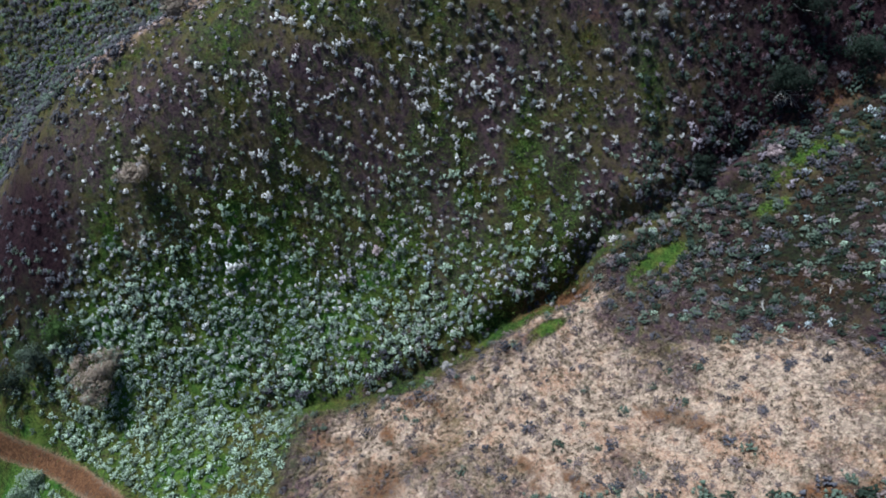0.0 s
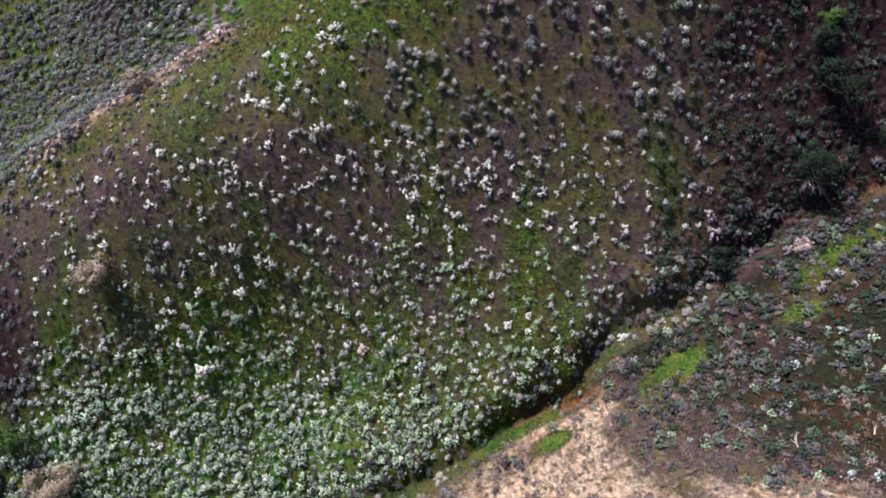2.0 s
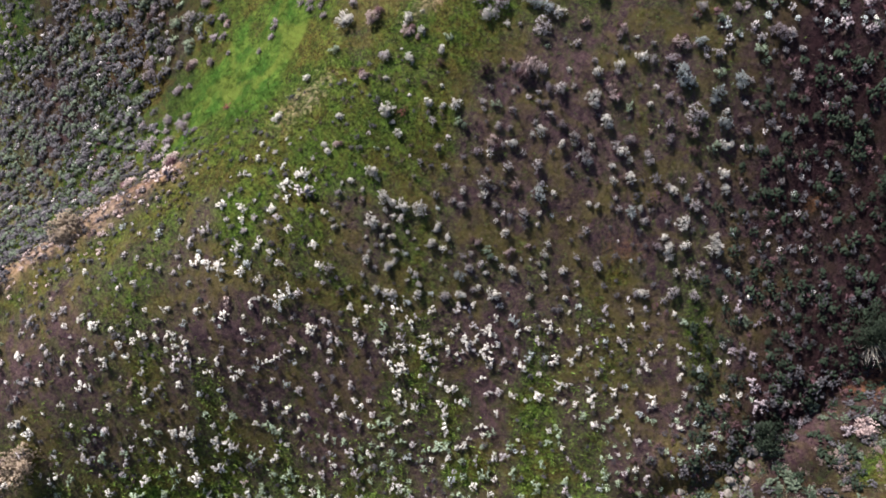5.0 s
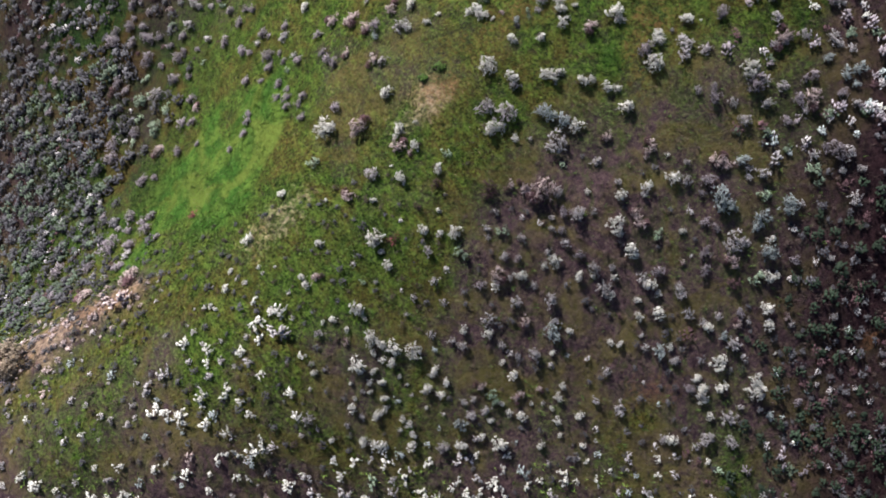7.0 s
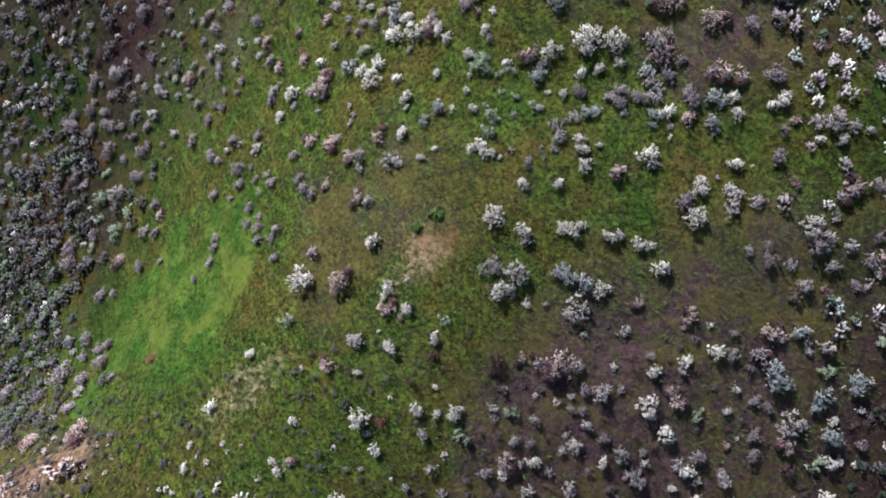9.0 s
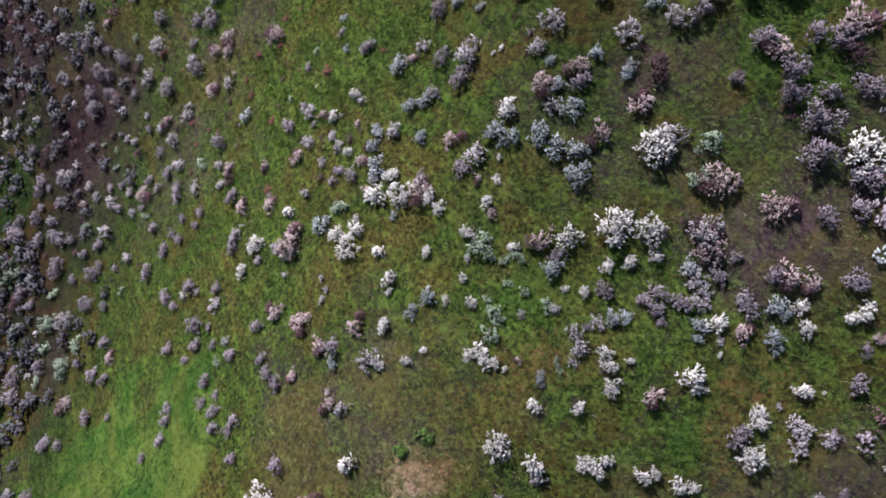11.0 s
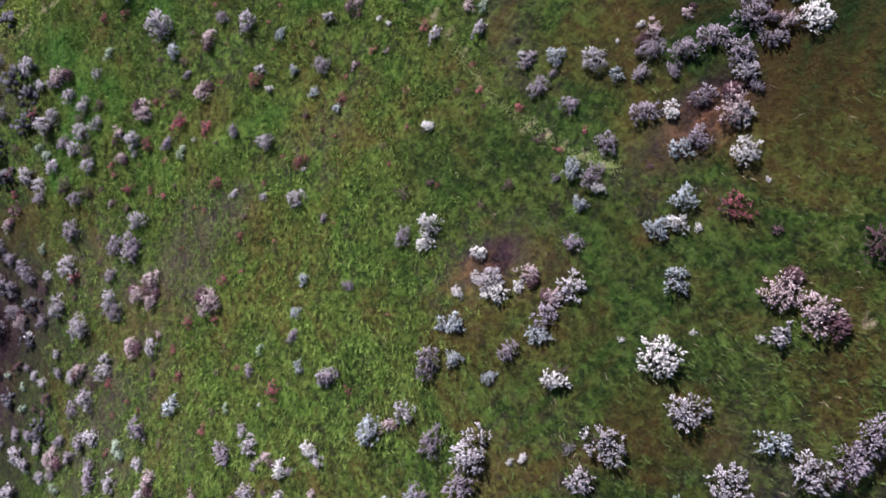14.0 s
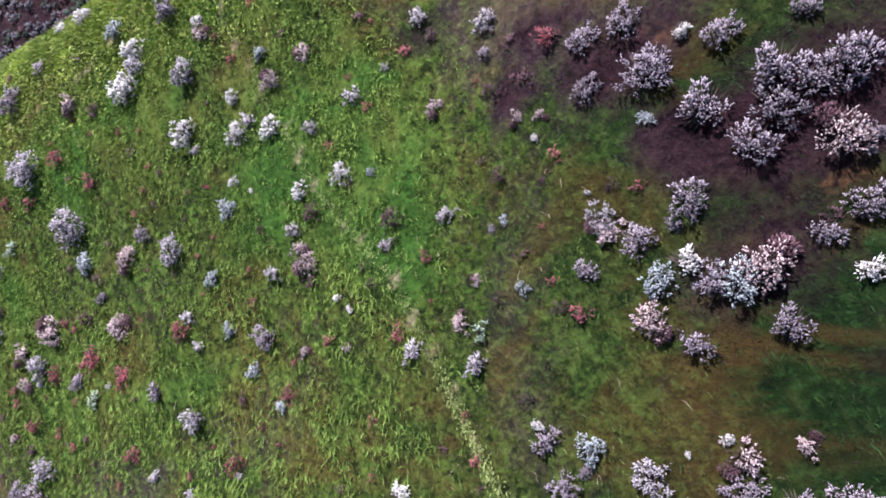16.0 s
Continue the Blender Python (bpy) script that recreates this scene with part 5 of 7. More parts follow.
stand("rust", [
    (-1.15, 58.43, 0.79), (-15.91, 63.83, 0.63), (-6.01, 80.10, 0.50), (-6.70, 80.63, 0.28), (-6.08, 84.00, 0.43), (-12.04, 84.09, 0.38), (-2.71, 84.71, 0.74), (-4.42, 85.88, 0.32),
    (-7.61, 86.41, 0.50), (10.88, 86.46, 0.93), (-12.13, 87.05, 0.50), (-8.04, 87.50, 0.41), (-5.74, 88.09, 0.49), (-7.19, 88.38, 0.50), (-5.31, 89.54, 0.49), (-4.51, 90.95, 0.44),
    (-14.62, 92.21, 0.65), (-3.40, 92.54, 0.34), (-1.74, 92.76, 0.78), (2.57, 93.09, 0.37), (-5.78, 93.41, 0.66), (0.04, 94.16, 0.55), (7.10, 94.32, 0.58), (-9.75, 94.59, 0.39),
    (3.20, 94.87, 0.52), (-10.94, 95.05, 0.67), (1.32, 95.23, 0.48), (-6.40, 95.88, 0.88), (-11.86, 95.88, 0.45), (3.91, 96.35, 0.45),
])
stand("rust", [
    (8.23, 96.42, 0.36), (-9.85, 96.54, 0.77), (-3.81, 96.59, 0.79), (-7.87, 96.75, 0.95), (-1.10, 96.79, 0.44), (-18.75, 96.87, 0.44), (-9.30, 98.05, 0.38), (5.20, 100.00, 0.28),
    (6.81, 100.18, 0.72), (-17.20, 100.20, 0.67), (-3.67, 100.57, 0.20), (1.94, 101.50, 0.29), (-19.83, 101.96, 0.63), (-7.94, 102.13, 0.61), (-11.03, 102.35, 0.62), (-12.31, 102.64, 0.54),
    (-6.56, 103.24, 0.27), (-9.51, 103.36, 0.74), (-1.98, 103.73, 0.46), (-2.52, 104.56, 0.48), (-8.91, 104.60, 0.35),
])
stand("green", [
    (4.85, 50.57, 0.83), (21.05, 55.87, 0.80), (-3.07, 56.38, 0.40), (2.94, 57.57, 0.72), (14.87, 58.01, 0.65), (5.51, 58.50, 0.72), (21.14, 59.58, 0.71), (24.24, 60.00, 0.51),
    (23.81, 60.58, 0.83), (9.12, 61.51, 0.39), (2.27, 62.49, 0.59), (-6.13, 63.60, 0.76), (7.35, 69.12, 0.31), (7.25, 69.42, 0.36), (4.75, 70.66, 0.69), (5.01, 71.18, 0.46),
    (7.01, 71.44, 0.54), (4.90, 71.48, 0.69), (4.63, 71.98, 0.37), (6.16, 72.07, 0.41), (-8.75, 72.22, 0.52), (5.52, 72.49, 0.37), (5.44, 73.33, 0.46), (6.00, 73.44, 0.55),
    (4.88, 73.62, 0.47), (4.50, 74.00, 1.01), (-24.87, 74.91, 0.77), (12.90, 75.20, 0.89), (-22.47, 75.41, 1.36), (13.20, 76.30, 0.92),
])
stand("green", [
    (-21.37, 76.54, 0.97), (-24.42, 77.00, 0.78), (-1.80, 77.50, 0.79), (-24.25, 78.54, 1.40), (-17.67, 79.06, 0.51), (-24.10, 80.42, 0.79), (-15.93, 83.04, 0.59), (-11.13, 83.99, 0.75),
    (-21.35, 84.24, 0.64), (-4.92, 84.54, 0.37), (-3.36, 86.30, 0.50), (-18.80, 87.12, 0.50), (-18.81, 88.17, 0.44), (-19.98, 88.89, 0.45), (-16.93, 94.02, 0.49), (5.13, 94.47, 0.50),
    (-7.74, 95.37, 0.53), (-16.43, 98.09, 0.61), (-16.95, 98.60, 0.49), (-12.09, 101.13, 0.57),
])
stand("dead", [
    (5.98, 92.93, 0.49), (2.57, 96.15, 0.50), (7.80, 96.62, 0.43), (2.32, 96.65, 0.43),
])
stand("lime", [
    (0.92, 66.73, 0.66), (1.92, 67.15, 0.66),
])
thicket("pale", [
    (-22.60, 31.80, 1.48), (10.33, 32.19, 0.68), (-21.50, 32.30, 1.13), (-3.10, 32.50, 1.03), (-33.94, 32.82, 0.58), (-16.68, 33.06, 0.81), (3.82, 33.15, 0.59), (-30.62, 33.31, 1.16),
    (-20.32, 33.38, 0.60), (-24.19, 33.43, 1.08), (17.65, 33.50, 1.00), (-4.01, 33.87, 0.80), (5.06, 34.37, 0.79), (6.98, 34.56, 0.88), (-0.62, 34.57, 0.60), (-22.09, 34.67, 0.79),
    (14.26, 34.98, 0.68), (-12.75, 35.04, 0.50), (-5.38, 35.21, 0.60), (-0.35, 35.37, 0.70), (-25.54, 35.82, 0.68), (-24.63, 35.84, 0.68), (-19.85, 36.01, 0.69), (-13.12, 36.19, 0.60),
    (-5.59, 36.21, 0.50), (-17.56, 36.34, 0.79), (-15.49, 36.41, 0.50), (-2.57, 36.42, 0.90), (-14.57, 36.50, 0.80), (-28.88, 37.18, 0.57),
])
thicket("pale", [
    (-22.12, 37.36, 0.87), (-18.54, 37.48, 1.08), (-9.33, 37.54, 0.40), (-16.30, 37.96, 0.49), (-19.49, 38.18, 0.49), (-16.61, 38.18, 0.78), (5.32, 38.23, 0.78), (0.45, 38.33, 0.49),
    (-18.03, 38.57, 0.58), (-20.33, 38.61, 0.58), (-12.03, 38.78, 0.78), (-20.46, 38.93, 0.77), (-4.46, 38.98, 0.59), (-18.40, 39.00, 0.68), (-12.97, 39.08, 0.59), (2.80, 39.14, 1.07),
    (-15.66, 39.31, 1.07), (-3.45, 39.31, 0.39), (-35.16, 39.44, 0.57), (-16.47, 39.51, 0.68), (-15.04, 39.51, 0.58), (-11.01, 39.55, 0.49), (4.36, 39.61, 0.48), (15.72, 39.69, 0.68),
    (-21.36, 39.79, 0.57), (19.86, 39.81, 0.58), (9.66, 39.86, 0.48), (-7.92, 39.90, 0.68), (-16.39, 39.91, 0.68), (-33.47, 39.92, 0.47),
])
thicket("pale", [
    (-18.00, 39.98, 0.48), (-32.84, 40.07, 0.47), (1.46, 40.08, 0.87), (-30.13, 40.16, 0.84), (4.36, 40.17, 0.68), (-2.67, 40.22, 0.68), (-19.53, 40.27, 0.67), (-18.34, 40.33, 0.95),
    (-11.31, 40.38, 0.49), (-10.09, 40.46, 0.68), (-15.35, 40.54, 0.48), (-26.56, 40.59, 0.37), (-1.44, 40.64, 0.58), (-35.76, 40.66, 0.57), (-16.49, 40.66, 0.48), (-13.22, 40.75, 0.48),
    (-21.24, 40.81, 0.57), (-30.66, 40.83, 1.03), (14.60, 40.89, 0.77), (5.42, 41.03, 0.48), (19.62, 41.06, 0.48), (-9.17, 41.08, 0.39), (1.47, 41.16, 0.96), (-34.48, 41.21, 0.57),
    (-9.53, 41.23, 0.58), (-28.60, 41.32, 0.37), (-1.89, 41.38, 0.48), (17.94, 41.39, 0.48), (-24.75, 41.46, 0.37), (17.43, 41.56, 0.87),
])
thicket("pale", [
    (-10.78, 41.57, 0.77), (10.62, 41.59, 0.48), (-18.30, 41.64, 0.38), (-27.28, 41.65, 0.56), (-0.83, 41.67, 0.58), (2.68, 41.68, 0.67), (13.24, 41.69, 0.96), (-15.38, 41.71, 0.47),
    (-23.80, 41.71, 0.56), (1.15, 41.73, 0.58), (-12.62, 41.76, 0.57), (-1.64, 41.81, 0.48), (7.74, 41.85, 0.38), (20.09, 41.92, 0.48), (8.93, 41.98, 0.77), (-20.94, 42.02, 0.56),
    (-5.49, 42.13, 0.48), (14.48, 42.14, 0.58), (6.77, 42.29, 0.58), (12.53, 42.30, 0.48), (-2.24, 42.33, 0.96), (-0.66, 42.48, 0.38), (1.97, 42.57, 0.86), (10.12, 42.60, 0.67),
    (-21.14, 42.62, 0.75), (-25.41, 42.64, 0.93), (10.83, 42.70, 0.67), (-18.38, 42.89, 0.65), (19.77, 43.03, 0.58), (4.37, 43.15, 0.57),
])
thicket("pale", [
    (-28.58, 43.23, 0.65), (-16.22, 43.50, 0.65), (-13.80, 43.71, 0.47), (17.36, 43.74, 0.58), (-19.52, 43.77, 0.37), (-21.22, 43.81, 0.56), (7.47, 43.85, 0.76), (-1.57, 43.87, 0.76),
    (-2.03, 43.93, 1.04), (19.71, 43.94, 0.67), (9.85, 44.00, 0.76), (11.07, 44.03, 0.57), (-2.74, 44.08, 0.85), (4.84, 44.12, 0.67), (-23.97, 44.19, 0.83), (-16.48, 44.23, 0.46),
    (-15.44, 44.25, 0.56), (-11.83, 44.31, 0.56), (-25.49, 44.37, 0.55), (-12.52, 44.37, 0.37), (10.10, 44.40, 0.57), (-11.14, 44.41, 0.47), (-26.68, 44.46, 0.64), (-0.03, 44.67, 0.94),
    (11.77, 44.69, 0.76), (4.84, 44.71, 0.95), (1.76, 44.76, 0.66), (-7.27, 44.92, 0.47), (18.11, 44.92, 0.57), (-30.08, 44.93, 0.74),
])
thicket("pale", [
    (15.38, 44.97, 0.57), (-1.06, 45.01, 0.56), (-1.76, 45.01, 0.66), (-2.47, 45.10, 0.56), (-18.46, 45.12, 0.55), (-17.70, 45.22, 0.83), (-7.84, 45.24, 0.47), (5.55, 45.29, 0.47),
    (-3.64, 45.31, 0.56), (-0.01, 45.35, 0.94), (1.06, 45.40, 0.47), (3.99, 45.53, 0.66), (3.42, 45.56, 0.94), (-18.71, 45.64, 0.74), (-19.72, 45.65, 0.64), (2.01, 45.68, 0.38),
    (7.11, 45.82, 0.57), (-20.75, 45.84, 0.74), (4.46, 45.88, 0.47), (10.31, 45.93, 0.38), (11.74, 46.04, 0.57), (15.81, 46.05, 0.48), (5.31, 46.06, 0.85), (7.92, 46.11, 0.57),
    (-8.21, 46.15, 0.93), (9.33, 46.15, 0.75), (2.34, 46.22, 0.47), (-1.02, 46.34, 0.84), (-11.61, 46.56, 0.46),
])
# dusk and moss thickets east of x 20: pale and green shrubs, shade put into colour
thicket("dusk", [
    (27.06, 46.19, 0.47),
])
thicket("pale", [
    (-10.93, 46.59, 0.37), (-24.09, 46.60, 0.83), (-15.50, 46.63, 0.37), (5.31, 46.71, 0.47), (-13.15, 46.78, 0.37), (19.07, 46.94, 0.38), (-1.92, 46.97, 0.83), (15.66, 47.05, 0.47),
    (11.01, 47.07, 0.38), (-25.28, 47.11, 0.65), (-3.91, 47.20, 0.65), (0.63, 47.21, 0.65), (-5.38, 47.29, 0.56), (-15.82, 47.48, 0.46), (5.78, 47.49, 0.56), (3.76, 47.50, 0.47),
    (-12.63, 47.51, 0.64), (-2.22, 47.66, 0.83), (-11.36, 47.80, 0.46), (-12.06, 47.87, 0.64), (-10.30, 48.18, 1.00), (-12.07, 49.00, 0.55), (-21.32, 49.24, 0.46), (-13.43, 49.41, 0.82),
    (-15.07, 49.62, 0.64), (-10.44, 49.75, 0.64), (-7.50, 49.75, 0.55), (-16.29, 49.81, 1.09), (-14.59, 49.85, 0.82), (-25.37, 50.37, 0.56),
])
thicket("pale", [
    (-13.29, 50.47, 0.46), (-10.95, 50.48, 0.54), (-8.04, 50.85, 0.63), (-13.64, 50.96, 0.82), (-12.13, 51.09, 0.73), (-9.55, 51.72, 0.54), (-13.22, 52.74, 0.55), (-6.93, 52.85, 0.54),
    (-10.83, 53.27, 0.64), (-12.99, 53.54, 0.64), (-9.65, 53.64, 0.63), (-15.00, 54.09, 0.83), (-9.60, 54.40, 0.91), (-8.80, 55.10, 0.59), (-8.30, 55.30, 0.82), (-13.00, 55.90, 0.74),
    (-10.00, 55.90, 0.56),
])
thicket("green", [
    (0.20, 31.10, 1.54), (-4.40, 31.30, 1.57), (9.20, 31.30, 1.21), (-27.30, 31.70, 1.29), (-15.40, 32.10, 0.99), (-26.10, 32.20, 1.04), (9.57, 32.36, 0.97), (-33.40, 32.40, 1.11),
    (-28.00, 32.40, 1.52), (-18.50, 32.40, 1.33), (7.46, 32.54, 0.78), (-3.18, 32.68, 0.81), (6.73, 32.77, 0.98), (-16.30, 32.90, 1.20), (-26.88, 33.01, 0.49), (2.59, 33.01, 0.60),
    (8.65, 33.06, 0.68), (11.53, 33.08, 0.78), (2.10, 33.11, 0.79), (6.26, 33.22, 0.69), (-21.33, 33.32, 1.10), (-15.68, 33.36, 0.51), (-13.87, 33.43, 1.02), (-27.27, 33.51, 0.49),
    (-34.99, 33.60, 0.68),
])
thicket("moss", [
    (32.00, 30.27, 0.67), (24.97, 30.99, 0.54), (28.55, 31.08, 0.96), (31.57, 31.93, 0.52), (32.76, 32.51, 0.51),
])
thicket("green", [
    (-28.68, 33.67, 0.49), (-30.15, 33.72, 0.68), (-18.96, 33.78, 1.00), (-27.82, 34.05, 0.68), (0.87, 34.14, 0.60), (6.03, 34.24, 0.59), (-29.07, 34.31, 0.48), (-33.16, 34.34, 0.68),
    (-21.81, 34.37, 0.89), (9.58, 34.37, 0.97), (-9.71, 34.53, 0.91), (-16.10, 34.72, 0.81), (-27.57, 34.78, 0.78), (-31.24, 34.93, 0.87), (15.60, 35.30, 0.59), (2.37, 35.31, 0.79),
    (-18.91, 35.34, 0.90), (3.36, 35.59, 0.59), (-19.15, 35.82, 1.09), (2.48, 35.82, 0.79), (-21.03, 35.87, 0.69), (-27.75, 36.03, 0.67), (8.17, 36.07, 0.97), (-11.08, 36.10, 0.80),
    (-8.57, 36.11, 1.00), (-1.83, 36.21, 0.80), (-22.50, 36.26, 1.27), (-16.78, 36.30, 0.60),
])
thicket("moss", [
    (34.42, 34.06, 0.52), (31.31, 34.32, 0.89),
])
thicket("green", [
    (-28.45, 36.39, 0.67), (10.88, 36.48, 0.78), (-13.57, 36.57, 0.70), (-20.92, 36.62, 0.59), (-26.03, 36.88, 0.58), (-20.07, 36.93, 0.49), (14.04, 37.04, 0.58), (7.00, 37.16, 0.78),
    (4.44, 37.30, 0.88), (-10.47, 37.35, 0.59), (-27.47, 37.37, 0.67), (9.17, 37.69, 0.58), (-10.91, 37.79, 0.79), (-24.80, 38.64, 0.86), (-13.62, 38.83, 0.68), (0.22, 38.89, 0.69),
    (9.42, 38.99, 0.58), (1.93, 39.02, 0.88), (1.20, 39.16, 0.97), (10.37, 39.41, 0.77), (-4.34, 39.42, 0.39), (-1.97, 39.48, 0.59), (-7.36, 39.77, 0.49), (4.94, 39.85, 0.58),
    (17.71, 40.21, 0.58), (-20.45, 40.22, 0.48), (14.27, 40.40, 0.58), (-12.31, 40.49, 0.77), (-11.62, 40.53, 0.68),
])
thicket("moss", [
    (22.06, 39.72, 0.87),
])
thicket("green", [
    (-3.63, 40.62, 0.78), (-2.64, 40.82, 0.68), (-14.99, 41.09, 0.76), (3.16, 41.59, 0.58), (9.90, 41.80, 0.48), (-32.38, 45.64, 0.94), (-3.11, 46.27, 0.75), (19.79, 46.28, 0.57),
])
thicket("moss", [
    (24.74, 46.16, 0.85),
])
thicket("grey", [
    (-10.70, 31.60, 1.83), (1.60, 32.65, 0.80), (-1.40, 33.15, 0.70), (12.98, 33.33, 0.68), (-8.74, 33.47, 1.31), (-2.15, 33.48, 0.70), (-11.56, 33.58, 1.12), (-22.44, 33.68, 0.99),
    (-14.08, 34.04, 0.81), (-33.91, 34.28, 0.58), (-20.78, 34.47, 0.50), (-2.12, 34.58, 0.80), (-6.64, 34.60, 1.20), (-32.11, 34.89, 0.48), (-24.97, 35.16, 0.68), (10.87, 35.87, 0.68),
    (-1.59, 35.89, 0.70), (-26.37, 36.33, 0.48), (17.60, 36.52, 0.79), (12.59, 36.86, 0.58), (-8.47, 37.58, 0.69), (-5.60, 37.73, 0.79), (11.12, 37.87, 0.58), (3.87, 38.11, 0.58),
    (6.04, 38.18, 0.78), (-23.21, 38.46, 0.67),
])
thicket("dusk", [
    (21.03, 34.20, 0.88), (32.94, 34.78, 1.14), (23.27, 35.00, 0.98), (31.72, 38.74, 1.12),
])
thicket("grey", [
    (-6.17, 38.87, 0.88), (-25.85, 38.88, 0.85), (16.47, 38.91, 0.58), (-30.55, 39.08, 0.85), (-9.83, 39.08, 0.69), (-26.24, 39.23, 0.57), (-22.50, 39.27, 0.48), (-1.00, 39.29, 0.59),
    (-22.23, 40.06, 0.48), (-25.25, 40.56, 0.38), (-5.82, 40.68, 1.07), (-4.09, 41.27, 0.58), (-7.09, 41.95, 0.39), (4.85, 42.23, 0.67), (-6.81, 42.28, 0.48), (5.81, 42.33, 0.67),
    (-30.63, 42.34, 0.74), (-9.71, 42.58, 0.76), (-19.98, 42.89, 0.65), (-32.27, 42.94, 0.38), (-5.67, 42.95, 0.67), (-29.83, 43.33, 0.65), (-34.94, 43.48, 0.66), (-14.37, 43.85, 0.47),
    (16.87, 44.04, 0.58), (-18.43, 44.07, 0.74), (-18.01, 44.11, 1.11),
])
thicket("dusk", [
    (22.53, 39.28, 0.58), (29.35, 40.12, 0.90), (25.38, 44.16, 0.76),
])
thicket("grey", [
    (6.04, 44.24, 0.57), (0.57, 44.28, 0.66), (-4.16, 44.31, 0.66), (-31.96, 44.36, 1.03), (12.99, 44.61, 0.38), (-13.45, 44.75, 0.46), (-33.14, 44.76, 0.75), (6.99, 44.77, 0.57),
    (3.41, 44.80, 0.75), (-10.41, 44.85, 0.65), (19.66, 44.86, 0.57), (-27.76, 44.89, 0.55), (-15.21, 44.90, 0.55), (-3.18, 44.96, 0.57), (13.21, 45.34, 0.38), (8.87, 45.45, 0.66),
    (-6.43, 45.47, 0.66), (15.11, 45.49, 0.57), (-5.02, 45.54, 0.84), (-4.56, 45.58, 0.66), (-7.10, 45.61, 0.75), (-1.74, 45.76, 0.56), (-1.72, 46.16, 0.56), (16.98, 46.20, 0.66),
    (3.75, 46.22, 0.66), (-7.27, 46.55, 0.74),
])
thicket("dusk", [
    (23.70, 44.37, 0.76), (24.14, 44.73, 0.67), (25.44, 46.14, 0.66), (21.65, 46.40, 0.57),
])
thicket("grey", [
    (-19.55, 46.66, 0.55), (-0.54, 46.80, 0.47), (2.96, 47.04, 0.93), (-29.27, 47.14, 1.02), (14.06, 47.19, 0.75), (-27.70, 47.31, 0.56), (-3.07, 47.46, 0.56), (-26.99, 47.68, 0.74),
    (-16.97, 51.49, 0.92), (-16.08, 52.49, 0.83), (-10.36, 52.53, 0.63), (-8.40, 54.00, 1.24),
])
thicket("dusk", [
    (23.93, 46.96, 0.94),
])
thicket("blue", [
    (-1.40, 31.60, 1.34), (-1.51, 38.58, 0.69), (7.85, 44.50, 0.67), (6.86, 46.70, 0.66),
])
thicket("pink", [
    (-26.20, 32.81, 0.79), (-32.93, 33.11, 0.68), (-6.79, 33.31, 1.21), (2.36, 34.24, 0.79), (-14.80, 34.67, 0.51), (-14.82, 37.13, 0.60), (-32.26, 38.55, 1.41), (-22.02, 43.06, 0.56),
    (-9.87, 45.58, 0.65), (-14.42, 47.68, 0.73), (-20.30, 57.70, 1.72),
])
thicket("dusk", [
    (30.05, 30.42, 0.77), (28.28, 30.70, 0.78),
])
thicket("dusk", [
    (25.92, 40.71, 1.16), (25.52, 42.31, 1.15),
])

def free(x, y, gap=0.5):
    """Drops places that fall on a shrub already placed."""
    p = np.array(PLACED)
    keep = np.ones(len(x), bool)
    for a, b, r in p:
        keep &= (x - a) ** 2 + (y - b) ** 2 > (r + gap) ** 2
    return x[keep], y[keep]


def fill(kind, n, box, accept, radius, gap, clear=0.3, meadow=0.0):
    """Strews a kind over a box; meadow: how far it keeps out of the lush grass."""
    x, y = free(*thinned(*scatter(RNG, n, box, lambda x, y: accept(x, y) * (1 - meadow * (cover(x, y)[:, 1] > 0.84))), gap), clear)
    FAR.setdefault(kind, []).extend(zip(x, y, RNG.uniform(*radius, len(x)) * RNG.uniform(0.8, 1.2, len(x))))


def north(x, y):
    return (bank_side(x, y) < -1.3) | (x < -15)


def clumped(x, y, size, seed, lo=0.35, hi=0.6):
    return np.clip((cloudy(x, y, size, 3, seed) - lo) / (hi - lo), 0, 1)


# the south face: small shrubs between the larger ones, denser towards the gully
fill("pale", 4200, (-38, 26, 22, 48), lambda x, y: north(x, y) * np.clip((37 - y) / 8, 0.12, 1) * (0.2 + 0.8 * clumped(x, y, 5, 71)), (0.22, 0.46), 0.6)
def creek_side(x, y):
    """North of the gully, off the road, and clear of the shaded hollow by the creek."""
    return north(x, y) * (line_distance(x, y, ROAD) > 2.0) * np.clip((x + 44 + 0.9 * np.minimum(0, 22 - y)) / 3, 0.05, 1)
fill("green", 6500, (-50, 26, 6, 31), lambda x, y: creek_side(x, y) * np.clip((31 - y) / 5, 0, 1) * (0.45 + 0.55 * clumped(x, y, 4, 73)), (0.40, 0.76), 0.52, 0.0)
fill("green", 3000, (-42, 26, 24, 42), lambda x, y: creek_side(x, y) * np.clip((43 - y) / 12, 0, 1) * clumped(x, y, 4, 74), (0.22, 0.44), 0.6, 0.05)
fill("blue", 4200, (-42, 28, 16, 54), lambda x, y: north(x, y) * np.clip((37 - y) / 8, 0.15, 1) * (0.15 + 0.85 * clumped(x, y, 5, 77)), (0.22, 0.44), 0.6)
fill("grey", 900, (-38, 30, 30, 60), lambda x, y: north(x, y) * (0.15 + 0.85 * clumped(x, y, 5, 79)), (0.16, 0.34), 0.65)
fill("smoke", 3000, (-42, 30, 20, 62), lambda x, y: north(x, y) * (0.2 + 0.8 * clumped(x, y, 4, 80)), (0.18, 0.40), 0.6, 0.1)
fill("dead", 2400, (-42, 30, 20, 62), lambda x, y: north(x, y) * (0.3 + 0.7 * clumped(x, y, 4, 82)), (0.18, 0.38), 0.6, 0.0)
